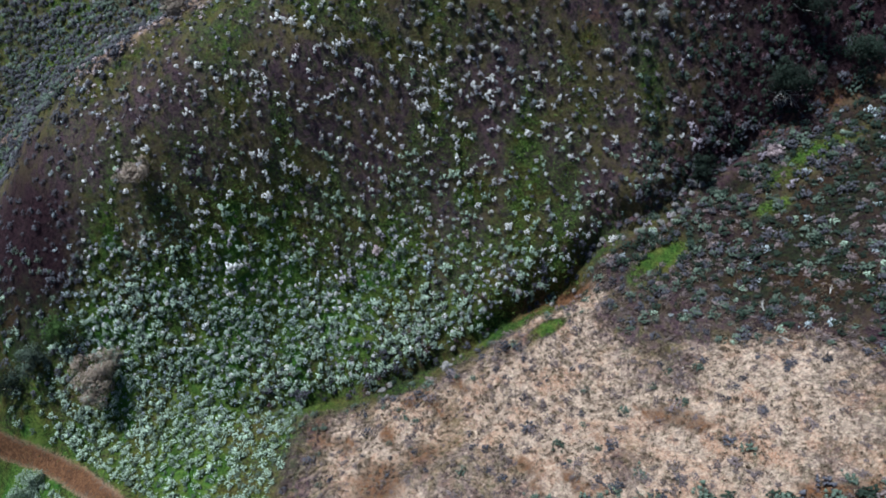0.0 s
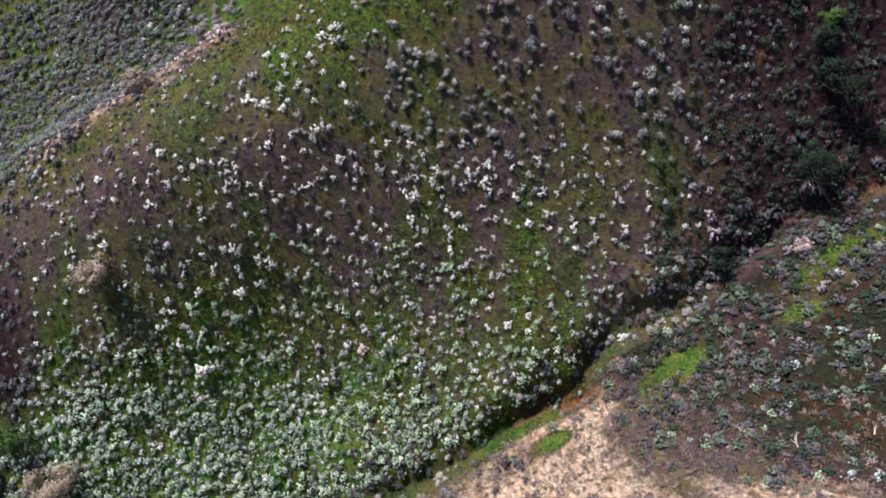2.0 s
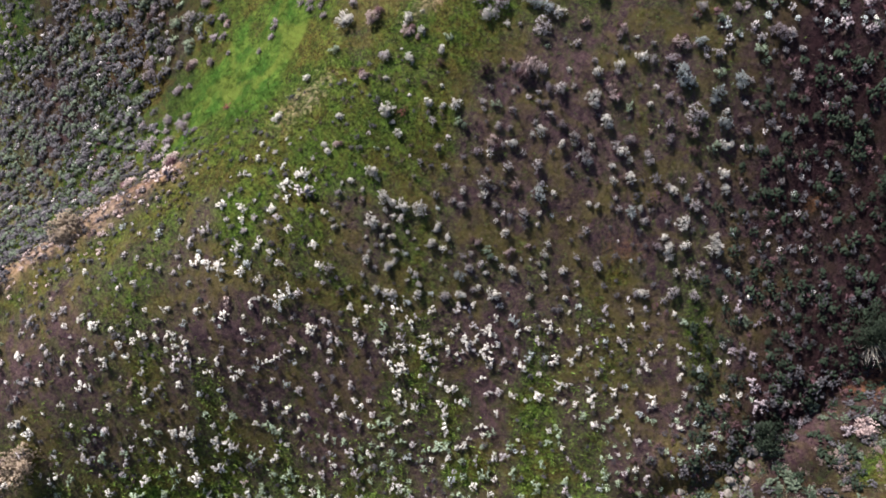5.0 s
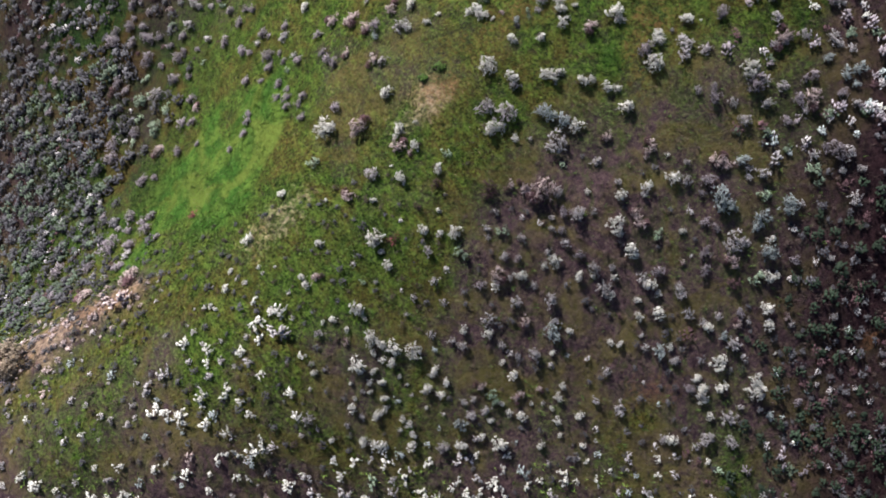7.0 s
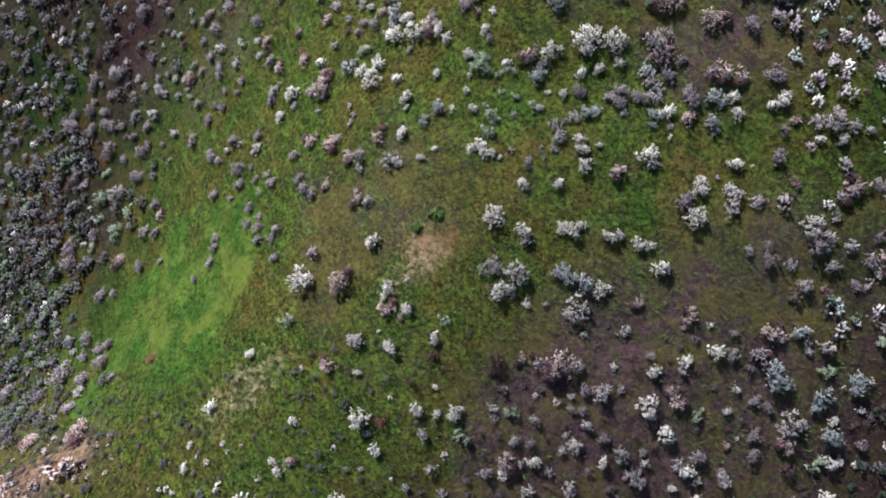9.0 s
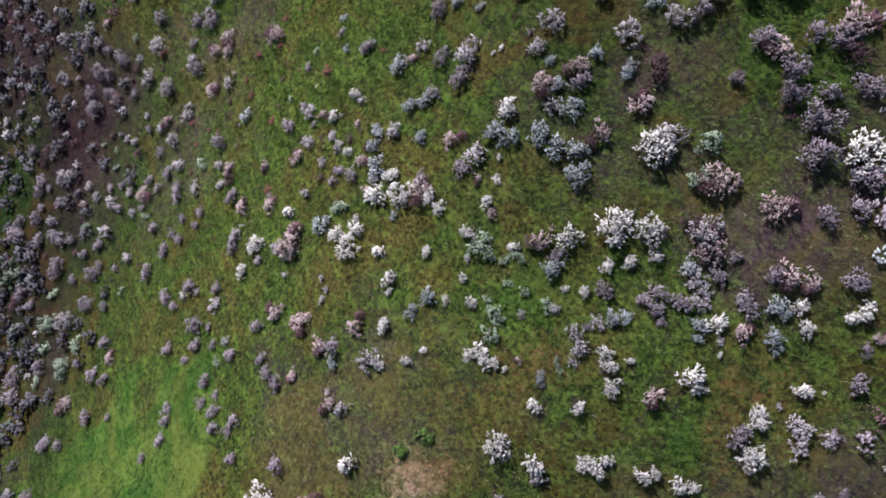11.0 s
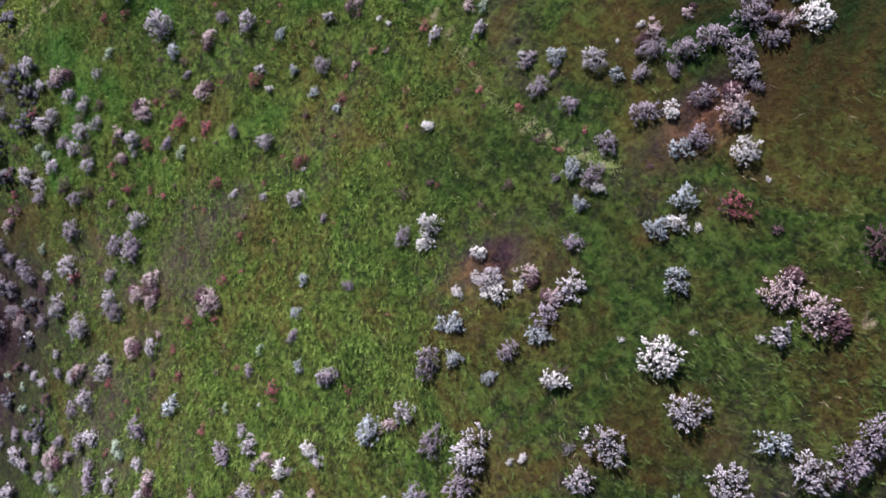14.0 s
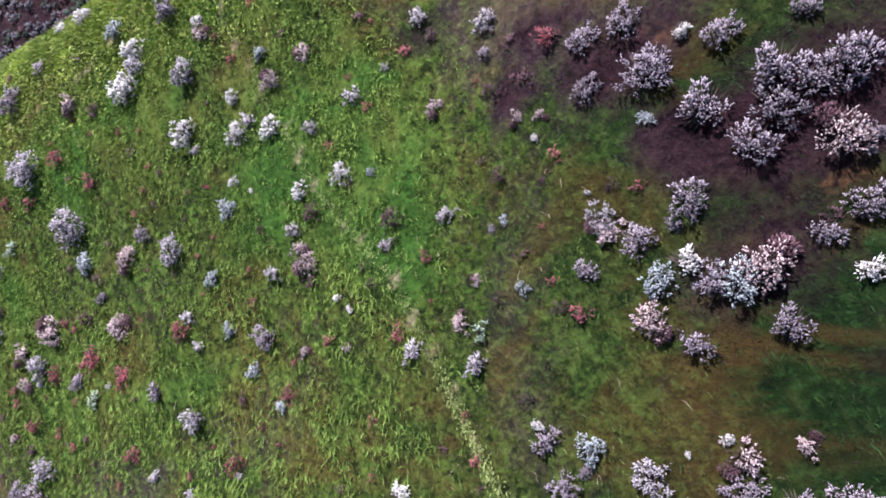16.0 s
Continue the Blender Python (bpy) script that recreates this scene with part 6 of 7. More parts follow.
fill("moss", 3000, (-50, 0, 6, 34), lambda x, y: north(x, y) * np.clip((x + 42 + 0.6 * np.minimum(0, 26 - y)) / 3, 0.15, 1) * (line_distance(x, y, ROAD) > 2.0) * (0.3 + 0.7 * clumped(x, y, 5, 84)), (0.28, 0.6), 0.7, 0.0)
# the dark corner above the gully, its shade put into near-black brush
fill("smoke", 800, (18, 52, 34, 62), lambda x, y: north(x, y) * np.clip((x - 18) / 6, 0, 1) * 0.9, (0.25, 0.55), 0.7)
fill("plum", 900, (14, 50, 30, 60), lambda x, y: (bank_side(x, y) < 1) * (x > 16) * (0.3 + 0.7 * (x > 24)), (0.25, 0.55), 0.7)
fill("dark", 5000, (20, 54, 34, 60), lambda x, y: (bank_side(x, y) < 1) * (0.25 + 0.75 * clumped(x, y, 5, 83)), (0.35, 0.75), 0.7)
# along the bed and the lips of the gully; dark kinds carry part of its shade
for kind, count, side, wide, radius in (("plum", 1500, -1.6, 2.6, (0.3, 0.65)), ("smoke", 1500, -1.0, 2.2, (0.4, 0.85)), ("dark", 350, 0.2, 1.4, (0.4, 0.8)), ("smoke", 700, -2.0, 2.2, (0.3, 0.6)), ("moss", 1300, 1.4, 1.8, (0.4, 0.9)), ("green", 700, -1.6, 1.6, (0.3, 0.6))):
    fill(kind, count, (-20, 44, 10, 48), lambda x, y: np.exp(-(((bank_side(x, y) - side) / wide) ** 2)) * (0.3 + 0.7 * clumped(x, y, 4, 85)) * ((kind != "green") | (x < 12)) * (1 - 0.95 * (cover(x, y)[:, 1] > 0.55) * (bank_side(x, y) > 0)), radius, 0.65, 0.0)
# the dry bank: dull clumps with bare straw between them, grey green higher up
def bank(x, y):
    return (bank_side(x, y) > 1.5) * (x > -15) * (1 - 0.95 * (cover(x, y)[:, 1] > 0.84))
def upper(x, y):
    return np.clip((x + 1.2 * y - 42) / 10, 0, 1)
fill("mat", 1500, (-15, 50, -6, 38), lambda x, y: bank(x, y) * (0.2 + 0.8 * clumped(x, y, 3.2, 87, 0.40, 0.60)), (0.35, 0.85), 0.6)
fill("smoke", 700, (-15, 50, -6, 40), lambda x, y: bank(x, y) * (0.08 + 0.92 * clumped(x, y, 3.6, 88, 0.42, 0.58)), (0.35, 0.80), 0.7)
fill("mat", 3500, (-15, 50, -6, 38), lambda x, y: bank(x, y) * (0.35 + 0.65 * clumped(x, y, 3.0, 90, 0.4, 0.55)), (0.18, 0.42), 0.42)
fill("moss", 1900, (-15, 50, -6, 44), lambda x, y: bank(x, y) * (0.12 + 0.88 * upper(x, y)) * (0.3 + 0.7 * clumped(x, y, 4, 91)), (0.35, 0.75), 0.7)
# darker kinds on the upper bank also stand in for its shade
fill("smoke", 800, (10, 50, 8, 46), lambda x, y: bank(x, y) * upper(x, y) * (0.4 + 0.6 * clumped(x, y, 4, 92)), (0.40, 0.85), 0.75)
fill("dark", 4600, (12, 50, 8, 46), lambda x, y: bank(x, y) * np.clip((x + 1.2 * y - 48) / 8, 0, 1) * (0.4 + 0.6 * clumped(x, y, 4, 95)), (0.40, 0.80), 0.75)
fill("green", 220, (8, 50, 8, 46), lambda x, y: bank(x, y) * upper(x, y) * clumped(x, y, 4, 96, 0.4, 0.6), (0.3, 0.6), 0.7)
fill("blue", 90, (10, 50, 8, 46), lambda x, y: bank(x, y) * upper(x, y) * (0.3 + 0.7 * clumped(x, y, 4, 94)), (0.3, 0.6), 0.8)
fill("moss", 900, (-14, 44, -8, 8), lambda x, y: (bank_side(x, y) > 1.0) * (y < 8.8 - 0.08 * x) * (x > 6), (0.5, 1.0), 0.8, 0.0)
fill("dark", 500, (-14, 44, -8, 8), lambda x, y: (bank_side(x, y) > 1.0) * (y < 8.2 - 0.08 * x) * (x > 8), (0.5, 1.0), 0.8, 0.0)
# the thick brush of the western slope and of the hollow below it
def west_slope(x, y):
    edge = np.interp(y, [58, 60.5, 62, 66, 67.5, 70, 73, 74.5, 81.6, 84.6, 88, 98, 112], [-32, -23, -19.5, -19.8, -22, -26, -24, -18.2, -17.8, -16, -15.5, -17, -19])
    return np.clip((edge - x + 2 * (cloudy(x, y, 4, 2, 95) - 0.5)) / 2.0, 0, 1) * np.clip((y - 60) / 2, 0, 1)
fill("smoke", 6500, (-66, -11, 60, 112), lambda x, y: west_slope(x, y) * (0.15 + 0.85 * clumped(x, y, 9, 93, 0.34, 0.46)), (0.58, 0.90), 0.98, 0.3, 0.95)
fill("plum", 1500, (-66, -11, 60, 112), lambda x, y: west_slope(x, y) * clumped(x, y, 9, 97, 0.42, 0.58) * 0.7, (0.3, 0.55), 0.8, meadow=0.95)
fill("grey", 500, (-66, -14, 62, 112), lambda x, y: west_slope(x, y) * clumped(x, y, 8, 99), (0.3, 0.55), 0.9, meadow=0.95)
fill("moss", 3200, (-68, -22, 48, 84), lambda x, y: (x < -27 - 0.55 * (66 - y) * (y < 66)) * (0.2 + 0.8 * clumped(x, y, 6, 101)) * (1 - 0.5 * (cover(x, y)[:, 1] > 0.8)), (0.55, 0.95), 1.0, 0.1)
fill("smoke", 2600, (-68, -22, 44, 84), lambda x, y: (x < -25.5 - 0.5 * (66 - y) * (y < 66)) * (0.2 + 0.8 * clumped(x, y, 6, 103)) * (1 - 0.5 * (cover(x, y)[:, 1] > 0.8)), (0.55, 0.95), 1.0, 0.1)
fill("pink", 1700, (-46, -18, 36, 66), lambda x, y: np.exp(-(((line_distance(x, y, CREST)) / 2.8) ** 2)), (0.14, 0.42), 0.45)
fill("smoke", 1700, (-46, -18, 36, 66), lambda x, y: np.exp(-(((line_distance(x, y, CREST)) / 2.8) ** 2)), (0.14, 0.40), 0.45)
# the shrubs of the eastern slope
for kind, count, radius in (("dusk", 900, (0.35, 0.70)), ("blue", 420, (0.30, 0.60)), ("grey", 420, (0.30, 0.60)), ("pale", 160, (0.25, 0.50)), ("moss", 300, (0.30, 0.60)), ("plum", 300, (0.25, 0.50))):
    fill(kind, count, (18, 36, 61, 88), lambda x, y: np.clip((x - 18.5) / 3, 0, 1) * (0.25 + 0.75 * clumped(x, y, 6, 151)), radius, 1.1, 0.15)
# beyond the shoulder: brush in dark leaf colours that hold the slope's shade
fill("smoke", 2300, (-62, -4, 109.2, 152), lambda x, y: 0.9 + 0 * x, (0.45, 0.85), 0.85)
fill("dark", 1000, (-62, -4, 109.2, 152), lambda x, y: 0.9 + 0 * x, (0.4, 0.8), 0.85)
fill("plum", 600, (-62, -4, 109.2, 152), lambda x, y: 0.8 + 0 * x, (0.4, 0.8), 0.9)
fill("smoke", 420, (-62, -38, 20, 43), lambda x, y: (bank_side(x, y) < -3) * (line_distance(x, y, ROAD) > 2.0) * (0.2 + 0.8 * clumped(x, y, 5, 105)), (0.35, 0.7), 0.9, 0.2)
# small dry herbs in the upper meadow
fill("rust", 320, (-14, 10, 84, 108), lambda x, y: 0.25 + 0.75 * clumped(x, y, 5, 107), (0.10, 0.24), 0.6, 0.2)
fill("plum", 300, (-22, 16, 80, 108), lambda x, y: clumped(x, y, 5, 109), (0.12, 0.28), 0.6, 0.2)

FAR_LABELS = {
    "pale": "small whitish sagebrush dotted over the dark slope", "grey": "thick lavender grey brush covering the hillside", "blue": "blue grey brush in dense clumps",
    "pink": "pinkish brush along the eroded crest", "rust": "small rust red dried herbs in the grass", "plum": "dull plum brown dry brush", "green": "soft grey green brush above the creek",
    "mat": "low matted clumps of dry purplish stems on the straw bank", "dead": "low dead brown stems between the shrubs of the face", "smoke": "smoky grey brush in dense thickets", "moss": "dull green brush filling the hollow", "dark": "dark green brush, its leaf colour holding the shade of the hollow", "lime": "bright green herbs", "dusk": "dusky purplish grey brush crowding the slope",
}
FACE_LABELS = {"pale": "rounded whitish sagebrush standing on the steep face", "grey": "rounded lavender grey sagebrush on the steep face", "blue": "rounded blue grey sagebrush on the steep face", "pink": "pinkish half dried sagebrush on the steep face"}
MAT_MODELS = [sprig_cloud(RNG, 38, (0.28, 0.5), (0.10, 0.17), 0.5, 7, 0.5) for _ in range(5)]
LEAN_MODELS = [sprig_cloud(RNG, 24, (0.4, 0.7), (0.075, 0.14), 0.7, 4, 0.8) for _ in range(5)]
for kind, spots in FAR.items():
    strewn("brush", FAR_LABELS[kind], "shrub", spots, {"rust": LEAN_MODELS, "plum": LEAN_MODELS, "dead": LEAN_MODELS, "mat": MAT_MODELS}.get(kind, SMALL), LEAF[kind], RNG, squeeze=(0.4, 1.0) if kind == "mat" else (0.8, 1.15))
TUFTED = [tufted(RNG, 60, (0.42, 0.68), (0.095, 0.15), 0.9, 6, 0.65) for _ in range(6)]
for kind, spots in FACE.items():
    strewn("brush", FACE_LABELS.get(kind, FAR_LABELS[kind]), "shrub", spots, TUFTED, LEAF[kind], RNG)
print("far plants", sum(len(s) for s in FAR.values()), "near", len(PLACED))


# ---------------------------------------------------------------- grass and litter
def blades(name, label, category, x, y, count, length, width, mat, lean=0.6, seed=0):
    """Tufts of flat tapering blades at x, y, combed along the slope."""
    n = len(x)
    gx, gy = ground_slope(x, y)
    steep = np.hypot(gx, gy) + 1e-6
    # along the slope more than down it
    ax, ay = (0.75 * gy - 0.35 * gx) / steep, (-0.75 * gx - 0.35 * gy) / steep
    x, y, dx, dy = [np.repeat(a, count) for a in (x, y, ax, ay)]
    tone = np.repeat(cloudy(x[::count], y[::count], 3.0, 3, 200 + seed), count)
    m = n * count
    x, y = x + RNG.normal(size=m) * 0.06, y + RNG.normal(size=m) * 0.06
    z = ground_z(x, y)
    size = RNG.uniform(*length, m)
    way = np.stack([lean * dx + RNG.normal(size=m) * 0.45, lean * dy + RNG.normal(size=m) * 0.45, RNG.uniform(0.25, 0.9, m)], -1)
    way /= np.linalg.norm(way, axis=1, keepdims=True)
    t = RNG.uniform(0, 2 * math.pi, m)
    side = np.cross(way, np.stack([np.cos(t), np.sin(t), np.zeros(m)], -1))
    side *= (RNG.uniform(*width, m) / (np.linalg.norm(side, axis=1) + 1e-6))[:, None]
    root = np.stack([x, y, z - 0.03], -1)
    bend = np.stack([lean * dx, lean * dy, -0.35 * np.ones(m)], -1) * (0.35 * size)[:, None]
    mid, tip = root + way * (0.55 * size)[:, None], root + way * size[:, None] + bend
    v = np.stack([root - side, root + side, mid - side * 0.8, mid + side * 0.8, tip], 1).reshape(-1, 3)
    f = (np.arange(m)[:, None, None] * 5 + np.array([(0, 1, 3), (0, 3, 2), (2, 3, 4)])[None]).reshape(-1, 3)
    ages = np.stack([np.tile([0.0, 0.0, 0.6, 0.6, 1.0], m), np.repeat(tone * 2.3, 5)], -1)
    return tagged(new(name, mesh_of(name, v, f, ages, mat)), label, category, kind="stuff")


def strands(x, y):
    """Where the grass lies together in strands, along the terraces of the slope."""
    a, b = 0.5 * x - 0.87 * y, 0.87 * x + 0.5 * y
    return np.clip((cloudy(a / 1.3, b / 0.5, 1.0, 3, 131) - 0.36) / 0.26, 0.08, 1)


def weight(which, lush=False):
    def chance(x, y):
        c = cover(x, y)
        return np.clip(c[:, which], 0, 1) ** 1.3 * (1 - np.clip(c[:, 0], 0, 1)) * (np.minimum(line_distance(x, y, TRAIL), line_distance(x, y, TRACK)) > 0.16) * np.where(lush, c[:, 3], 1 - c[:, 3])
    return chance


def litter_weight(x, y):
    return np.clip(1 - cover(x, y)[:, :3].sum(-1), 0, 1)


x, y = scatter(RNG, 30000, (-17, 19, 82, 109), lambda x, y: weight(1)(x, y) * strands(x, y) * (x > 2))
blades("grass", "short olive grass among the shrubs of the upper slope", "grass", x, y, 5, (0.08, 0.22), (0.004, 0.009), GRASS, 0.7, 12)
x, y = scatter(RNG, 56000, (-17, 5, 82, 109), lambda x, y: weight(1)(x, y) * strands(x, y) * np.clip((5 - x) / 3, 0, 1))
blades("grass", "thin green grass combed across the slope in streaks", "grass", x, y, 6, (0.12, 0.34), (0.006, 0.013), GRASS_LIGHT, 0.7, 1)
x, y = scatter(RNG, 90000, (-24, 24, 56, 84), lambda x, y: weight(1)(x, y) * strands(x, y))
blades("grass", "green grass on the middle slope", "grass", x, y, 3, (0.12, 0.30), (0.006, 0.012), GRASS, 0.7, 2)
x, y = scatter(RNG, 20000, (-48, 40, 12, 64), weight(1))
blades("grass", "green grass between the shrubs of the face", "grass", x, y, 3, (0.2, 0.45), (0.012, 0.024), GRASS, 0.6, 3)
x, y = scatter(RNG, 12000, (-30, 14, 26, 47), weight(1))
blades("grass", "pale green grass low on the face", "grass", x, y, 3, (0.2, 0.45), (0.014, 0.028), GRASS_LIGHT, 0.6, 13)
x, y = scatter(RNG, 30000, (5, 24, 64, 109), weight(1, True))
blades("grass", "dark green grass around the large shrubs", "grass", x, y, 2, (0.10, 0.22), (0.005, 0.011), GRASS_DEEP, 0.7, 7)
x, y = scatter(RNG, 8000, (-17, 20, 60, 109), lambda x, y: clumped(x, y, 6, 121) * weight(1)(x, y))
blades("dry_grass", "scattered straw coloured stems in the grass", "grass", x, y, 2, (0.14, 0.34), (0.004, 0.008), STRAW, 0.7, 4)
x, y = scatter(RNG, 20000, (-24, 50, -4, 46), weight(2))
blades("dry_grass", "pale straw on the dry bank", "grass", x, y, 4, (0.25, 0.6), (0.014, 0.03), STRAW, 0.6, 5)
x, y = scatter(RNG, 15000, (-16, 40, -4, 40), lambda x, y: bank(x, y) * (0.15 + 0.85 * clumped(x, y, 2.2, 161, 0.40, 0.58)) * np.clip((64 - x - 1.2 * y) / 14, 0.2, 1))
blades("dry_grass", "brown dry tussocks in loose rows on the bank", "grass", x, y, 14, (0.25, 0.60), (0.010, 0.022), TUSSOCK, 0.5, 11)
x, y = scatter(RNG, 11000, (-40, 40, 26, 68), litter_weight)
blades("litter", "dark dead stems and litter between the shrubs", "litter", x, y, 3, (0.2, 0.5), (0.008, 0.018), DEAD, 0.4, 6)
along = np.concatenate([np.stack([np.linspace(a[0], b[0], 450), np.linspace(a[1], b[1], 450)], -1) for a, b in zip(TRAIL[:-1], TRAIL[1:])])
x, y = along[:, 0] + RNG.normal(size=len(along)) * 0.05, along[:, 1] + RNG.normal(size=len(along)) * 0.05
blades("grass", "light trodden grass along a narrow animal trail", "grass", x, y, 2, (0.06, 0.14), (0.006, 0.012), TRODDEN, 0.7, 8)
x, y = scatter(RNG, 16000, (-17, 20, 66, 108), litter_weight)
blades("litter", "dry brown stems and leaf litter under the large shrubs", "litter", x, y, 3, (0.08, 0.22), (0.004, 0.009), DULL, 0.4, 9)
# strip of extra-bright blades where the crest catches the sun
x, y = scatter(RNG, 26000, (-24, 4, 103.5, 109.3), lambda x, y: np.clip((y - 103.8 + 0.8 * (cloudy(x, y, 2.0, 3, 141) - 0.5)) / 3.5, 0, 1) * np.clip((4 - x) / 6, 0, 1))
blades("grass", "yellow green grass along the crest, sunlight put into its bright blades", "grass", x, y, 4, (0.10, 0.26), (0.012, 0.024), CREST_GRASS, 0.6, 10)


# ---------------------------------------------------------------- trees and single things
def limb(rng, start, way, length, thick, bends=5):
    """A crooked tapering branch, six-sided; returns vertices and triangles."""
    p, d = np.array(start, float), np.array(way, float)
    d /= np.linalg.norm(d)
    rings = []
    for k in range(bends + 1):
        r = thick * (1 - 0.85 * k / bends)
        a = np.cross(d, (0.3, 0.9, 0.2))
        a /= np.linalg.norm(a)
        b = np.cross(d, a)
        rings.append([p + r * (a * math.cos(t) + b * math.sin(t)) for t in np.linspace(0, 2 * math.pi, 6, endpoint=False)])
        p = p + d * length / bends
        d = d + rng.normal(size=3) * 0.22
        d /= np.linalg.norm(d)
    v = np.array(rings).reshape(-1, 3)
    f = []
    for k in range(bends):
        for j in range(6):
            a, b = 6 * k + j, 6 * k + (j + 1) % 6
            f += [(a, b, b + 6), (a, b + 6, a + 6)]
    return v, np.array(f), p


def tree(name, label, category, x, y, spread, height, kind, leaves=1500, bare=0, seed=1):
    """A bushy tree: trunk, limbs, and a crown of clumps of leaves round the limbs' ends; bare: whitish leafless limbs."""
    rng = np.random.default_rng(seed)
    ob = new(name)
    ob.location = (x, y, float(ground_z(x, y)) - 0.1)
    v, f, top = limb(rng, (0, 0, -0.2), (0.05, 0.1, 1), 0.35 * height, 0.05 * height)
    new("trunk", mesh_of("trunk", v, f, with_tone(np.full(len(v), 0.4)), WOOD)).parent = ob
    ends = []
    for k in range(7):
        t = 2 * math.pi * k / 7 + rng.uniform(-0.3, 0.3)
        v, f, end = limb(rng, (0, 0, 0.2 * height * rng.uniform(0.3, 1)), (math.cos(t), math.sin(t), rng.uniform(0.5, 1.3)), spread * rng.uniform(0.6, 0.85), 0.022 * height)
        new("limb", mesh_of("limb", v, f, with_tone(np.full(len(v), 0.4)), WOOD)).parent = ob
        ends.append(end)
    ends.append(np.array((0, 0, 0.8 * height)))
    middle = np.array([ends[rng.integers(len(ends))] * rng.uniform(0.6, 1.0) + rng.normal(size=3) * (0.16 * spread, 0.16 * spread, 0.10 * height) for _ in range(40)])
    at = middle[rng.integers(40, size=leaves)]
    off = rng.normal(size=(leaves, 3))
    off /= np.linalg.norm(off, axis=1, keepdims=True)
    size = 0.20 * spread * rng.uniform(0.5, 1.05, leaves)
    base = at + off * size[:, None]
    base[:, 2] = np.maximum(base[:, 2], 0.15)
    v, f, a = spindles(base, off + (0, 0, 0.3), rng.uniform(0.12, 0.3, leaves), rng.uniform(0.04, 0.09, leaves), rng)
    new("crown", mesh_of("crown", v, f, with_tone(a), LEAF[kind])).parent = ob
    for k in range(bare):
        t = rng.uniform(0, 2 * math.pi)
        v, f, end = limb(rng, (0, 0, 0.3), (math.cos(t), 0.6 * math.sin(t) - 0.8, rng.uniform(0.0, 0.6)), spread * rng.uniform(0.6, 1.1), 0.018, 5)
        new("bare_limb", mesh_of("bare_limb", v, f, with_tone(np.full(len(v), 0.9)), BLEACHED)).parent = ob
    return tagged(ob, label, category)


BLEACHED = leaf_material("bleached_wood", (0.20, 0.18, 0.165), (0.48, 0.44, 0.41))
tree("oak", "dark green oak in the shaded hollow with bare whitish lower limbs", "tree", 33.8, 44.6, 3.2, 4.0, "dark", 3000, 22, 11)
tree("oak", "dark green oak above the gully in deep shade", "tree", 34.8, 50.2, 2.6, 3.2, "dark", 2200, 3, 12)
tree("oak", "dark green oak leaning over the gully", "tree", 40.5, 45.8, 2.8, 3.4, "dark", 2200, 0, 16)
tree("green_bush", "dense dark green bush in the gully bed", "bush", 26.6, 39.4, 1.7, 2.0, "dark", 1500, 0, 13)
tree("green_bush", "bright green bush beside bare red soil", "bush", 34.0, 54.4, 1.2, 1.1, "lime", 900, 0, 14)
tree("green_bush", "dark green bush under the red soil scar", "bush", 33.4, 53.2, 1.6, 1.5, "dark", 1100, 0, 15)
tree("dry_tree", "leafless tan tree with fine dry twigs by the creek", "tree", -35.2, 21.6, 3.3, 3.2, "tan", 4200, 0, 21)
tree("willow", "dark green willow over the creek bed", "tree", -43.8, 23.2, 2.6, 3.0, "moss", 1900, 0, 22)
tree("willow", "green willow with light new leaves over the creek", "tree", -40.2, 26.0, 2.4, 2.4, "lime", 1700, 0, 23)
tree("willow", "dark green willow at the creek's edge", "tree", -47.0, 21.5, 2.4, 2.8, "dark", 1500, 2, 24)
tree("pale_bush", "pale grey green bush beside the dirt road", "bush", -43.4, 12.0, 2.3, 1.9, "green", 1800, 0, 25)
tree("olive_bush", "round olive brown bush on the eroded crest", "bush", -28.3, 54.6, 1.5, 1.4, "tan", 1300, 0, 26)
tree("grey_bush", "large twiggy grey bush on the lower face", "bush", -30.8, 38.1, 2.0, 1.5, "tan", 1500, 0, 27)
tree("dry_bush", "pale leafless bush at the gully's edge", "bush", 32.6, 38.8, 0.9, 0.8, "pink", 600, 0, 28)


def fallen_branch(x, y, turn, length, seed):
    rng = np.random.default_rng(seed)
    ob = new("fallen_branch")
    ob.matrix_basis = Matrix.Translation((x, y, float(ground_z(x, y)) + 0.05)) @ pose(0, 0, 0, 0, 0, turn)
    for k in range(4):
        v, f, end = limb(rng, (k * 0.18 * length, 0, 0.02), (1, rng.uniform(-1.2, 1.2) if k else 0.1, 0.08), length * (1 if k == 0 else 0.5), 0.05 if k == 0 else 0.03)
        new("branch", mesh_of("branch", v, f, with_tone(np.full(len(v), 1.0)), BLEACHED)).parent = ob
    tagged(ob, "bleached white fallen branch lying on the dry bank", "branch", group="fallen branches on the bank")


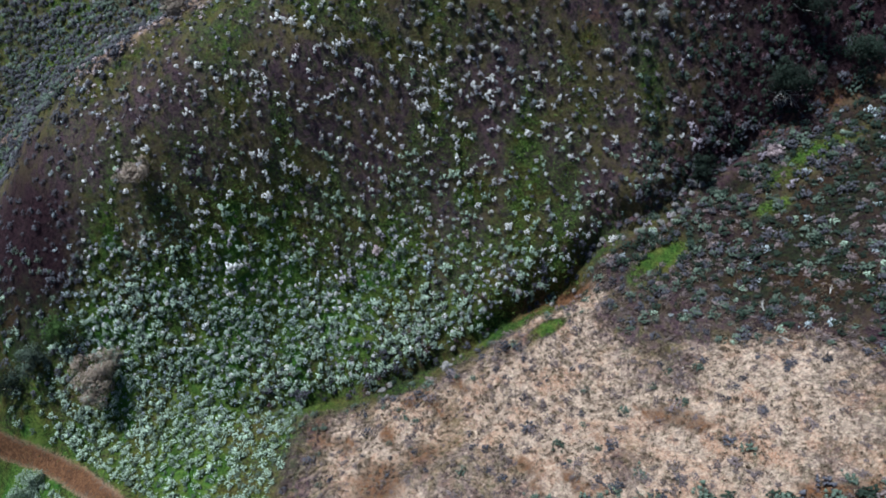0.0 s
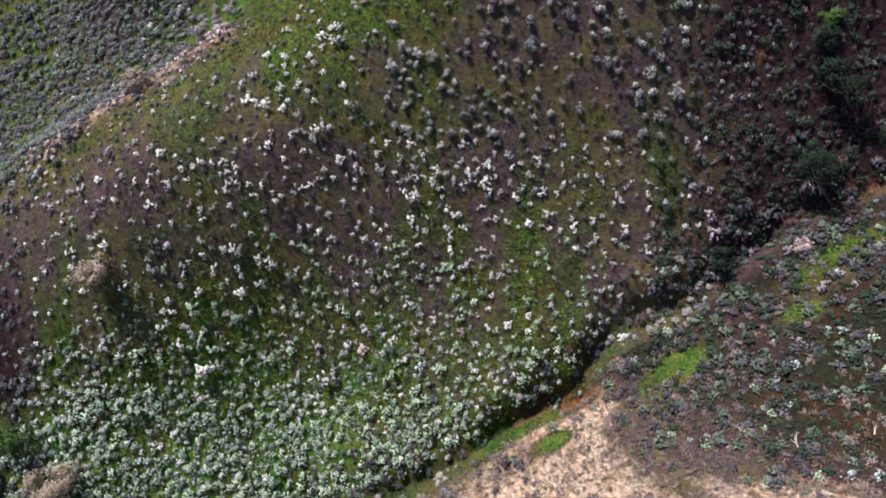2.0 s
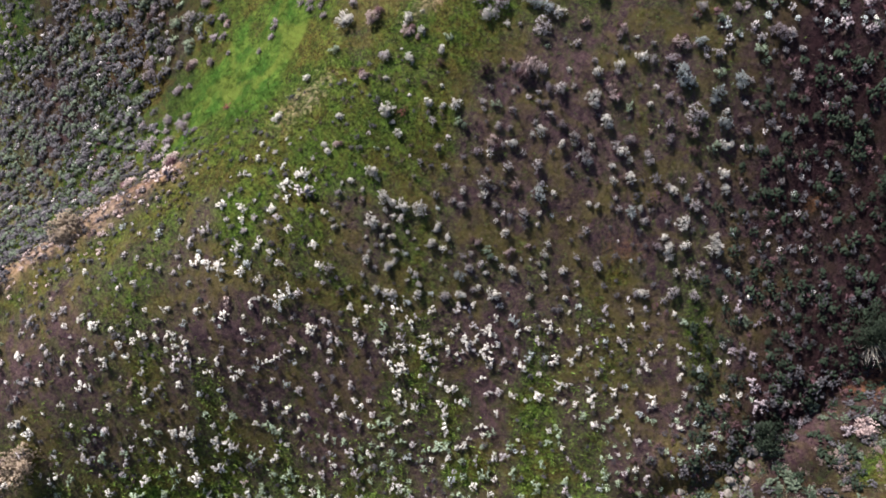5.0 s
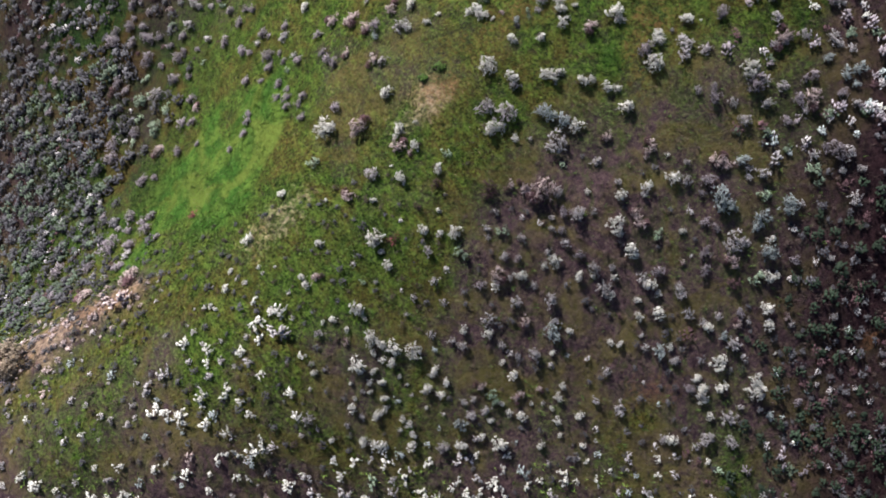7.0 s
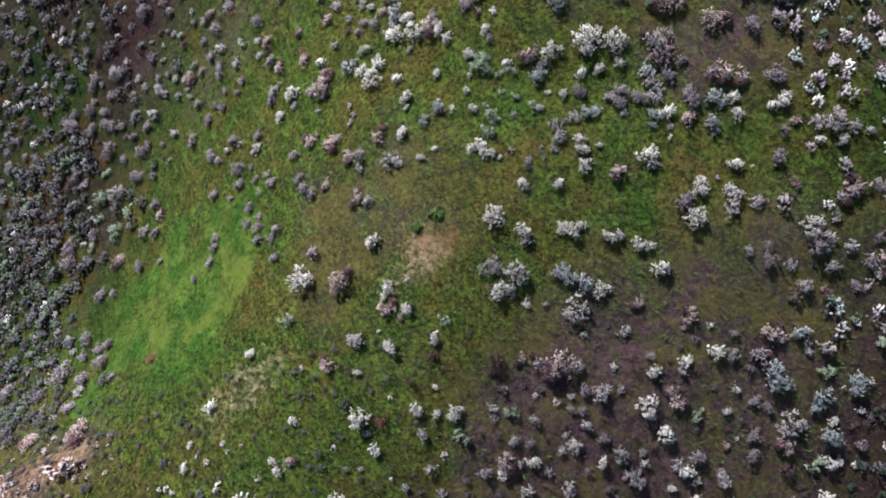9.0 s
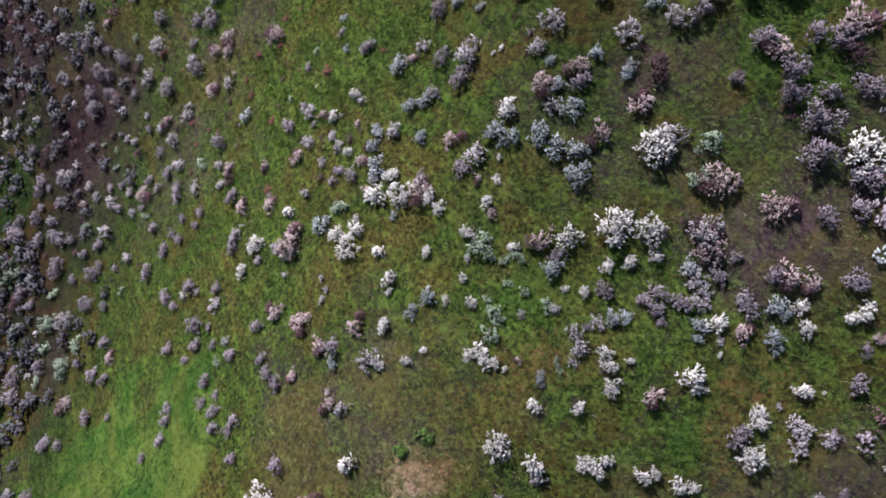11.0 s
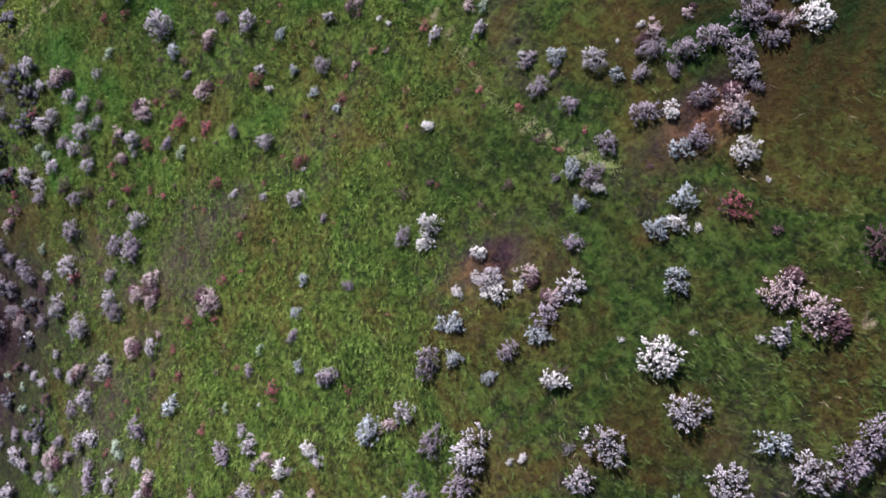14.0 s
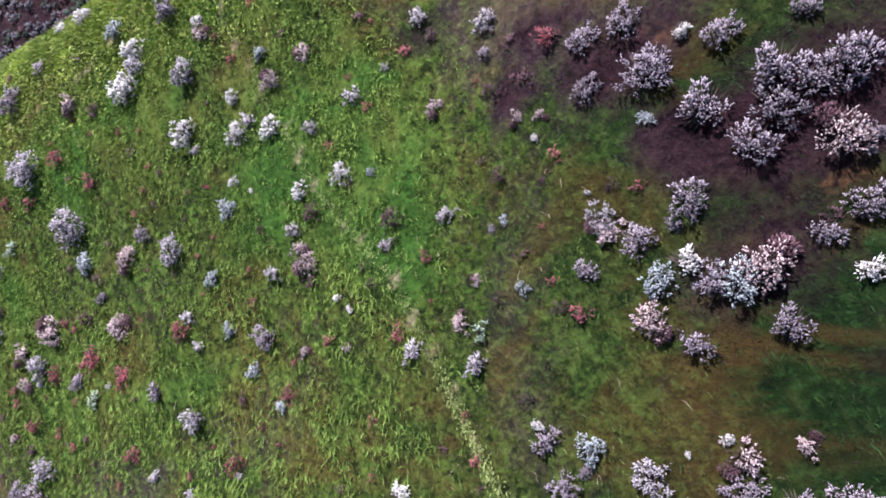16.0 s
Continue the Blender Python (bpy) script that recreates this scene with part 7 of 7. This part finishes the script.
for k, (x, y, turn, length) in enumerate(((22.6, 22.3, 20, 1.2), (24.2, 21.0, -15, 1.0), (26.5, 21.6, 95, 1.2), (26.6, 18.0, 160, 1.1), (30.5, 21.8, 60, 0.8), (19.5, 17.5, -30, 0.8))):
    fallen_branch(x, y, turn, length, 40 + k)


# ---------------------------------------------------------------- stones in the gully
STONE, nt_, b_ = material("grey_stone", 0.9)
at_ = nt_.nodes.new("ShaderNodeTexCoord").outputs["Object"]
c_ = mixed(nt_, ramp(nt_, noisy(nt_, at_, 1.6), 0.35, 0.65), (0.10, 0.088, 0.085), (0.27, 0.245, 0.235))
nt_.links.new(mixed(nt_, times(nt_, ramp(nt_, noisy(nt_, at_, 7.0), 0.55, 0.65), 0.6), c_, (0.12, 0.13, 0.09)), b_.inputs["Base Color"])


def stone_mesh(seed):
    rng = np.random.default_rng(seed)
    bm = bmesh.new()
    bmesh.ops.create_icosphere(bm, subdivisions=2, radius=1.0)
    cuts = [(Vector(rng.normal(size=3)).normalized(), rng.uniform(0.55, 0.85)) for _ in range(9)]
    for v in bm.verts:
        for n, d in cuts:
            over = v.co.dot(n) - d
            if over > 0:
                v.co -= n * over * 0.85
        v.co += Vector(rng.normal(size=3)) * 0.025
    me = bpy.data.meshes.new("boulder")
    bm.to_mesh(me)
    bm.free()
    me.materials.append(STONE)
    return me


STONES = [stone_mesh(k) for k in (61, 62, 63, 64)]
rng = np.random.default_rng(77)
for k in range(46):
    x = rng.uniform(16, 27) if k < 30 else rng.uniform(-8, 16)
    gx, gy = zip(*GULLY)
    y = float(np.interp(x, gx, gy)) + rng.normal() * 0.9 - 0.3
    r = rng.uniform(0.16, 0.5)
    ob = new("boulder", STONES[k % 4])
    ob.matrix_basis = Matrix.Translation((x, y, float(ground_z(x, y)) + 0.25 * r)) @ pose(0, 0, 0, rng.uniform(-20, 20), rng.uniform(-20, 20), rng.uniform(0, 360)) @ Matrix.Diagonal((r, r * rng.uniform(0.7, 1.0), r * rng.uniform(0.5, 0.8), 1))
    tagged(ob, "grey weathered boulder lying in the gully bed", "boulder", group="boulders in the gully")
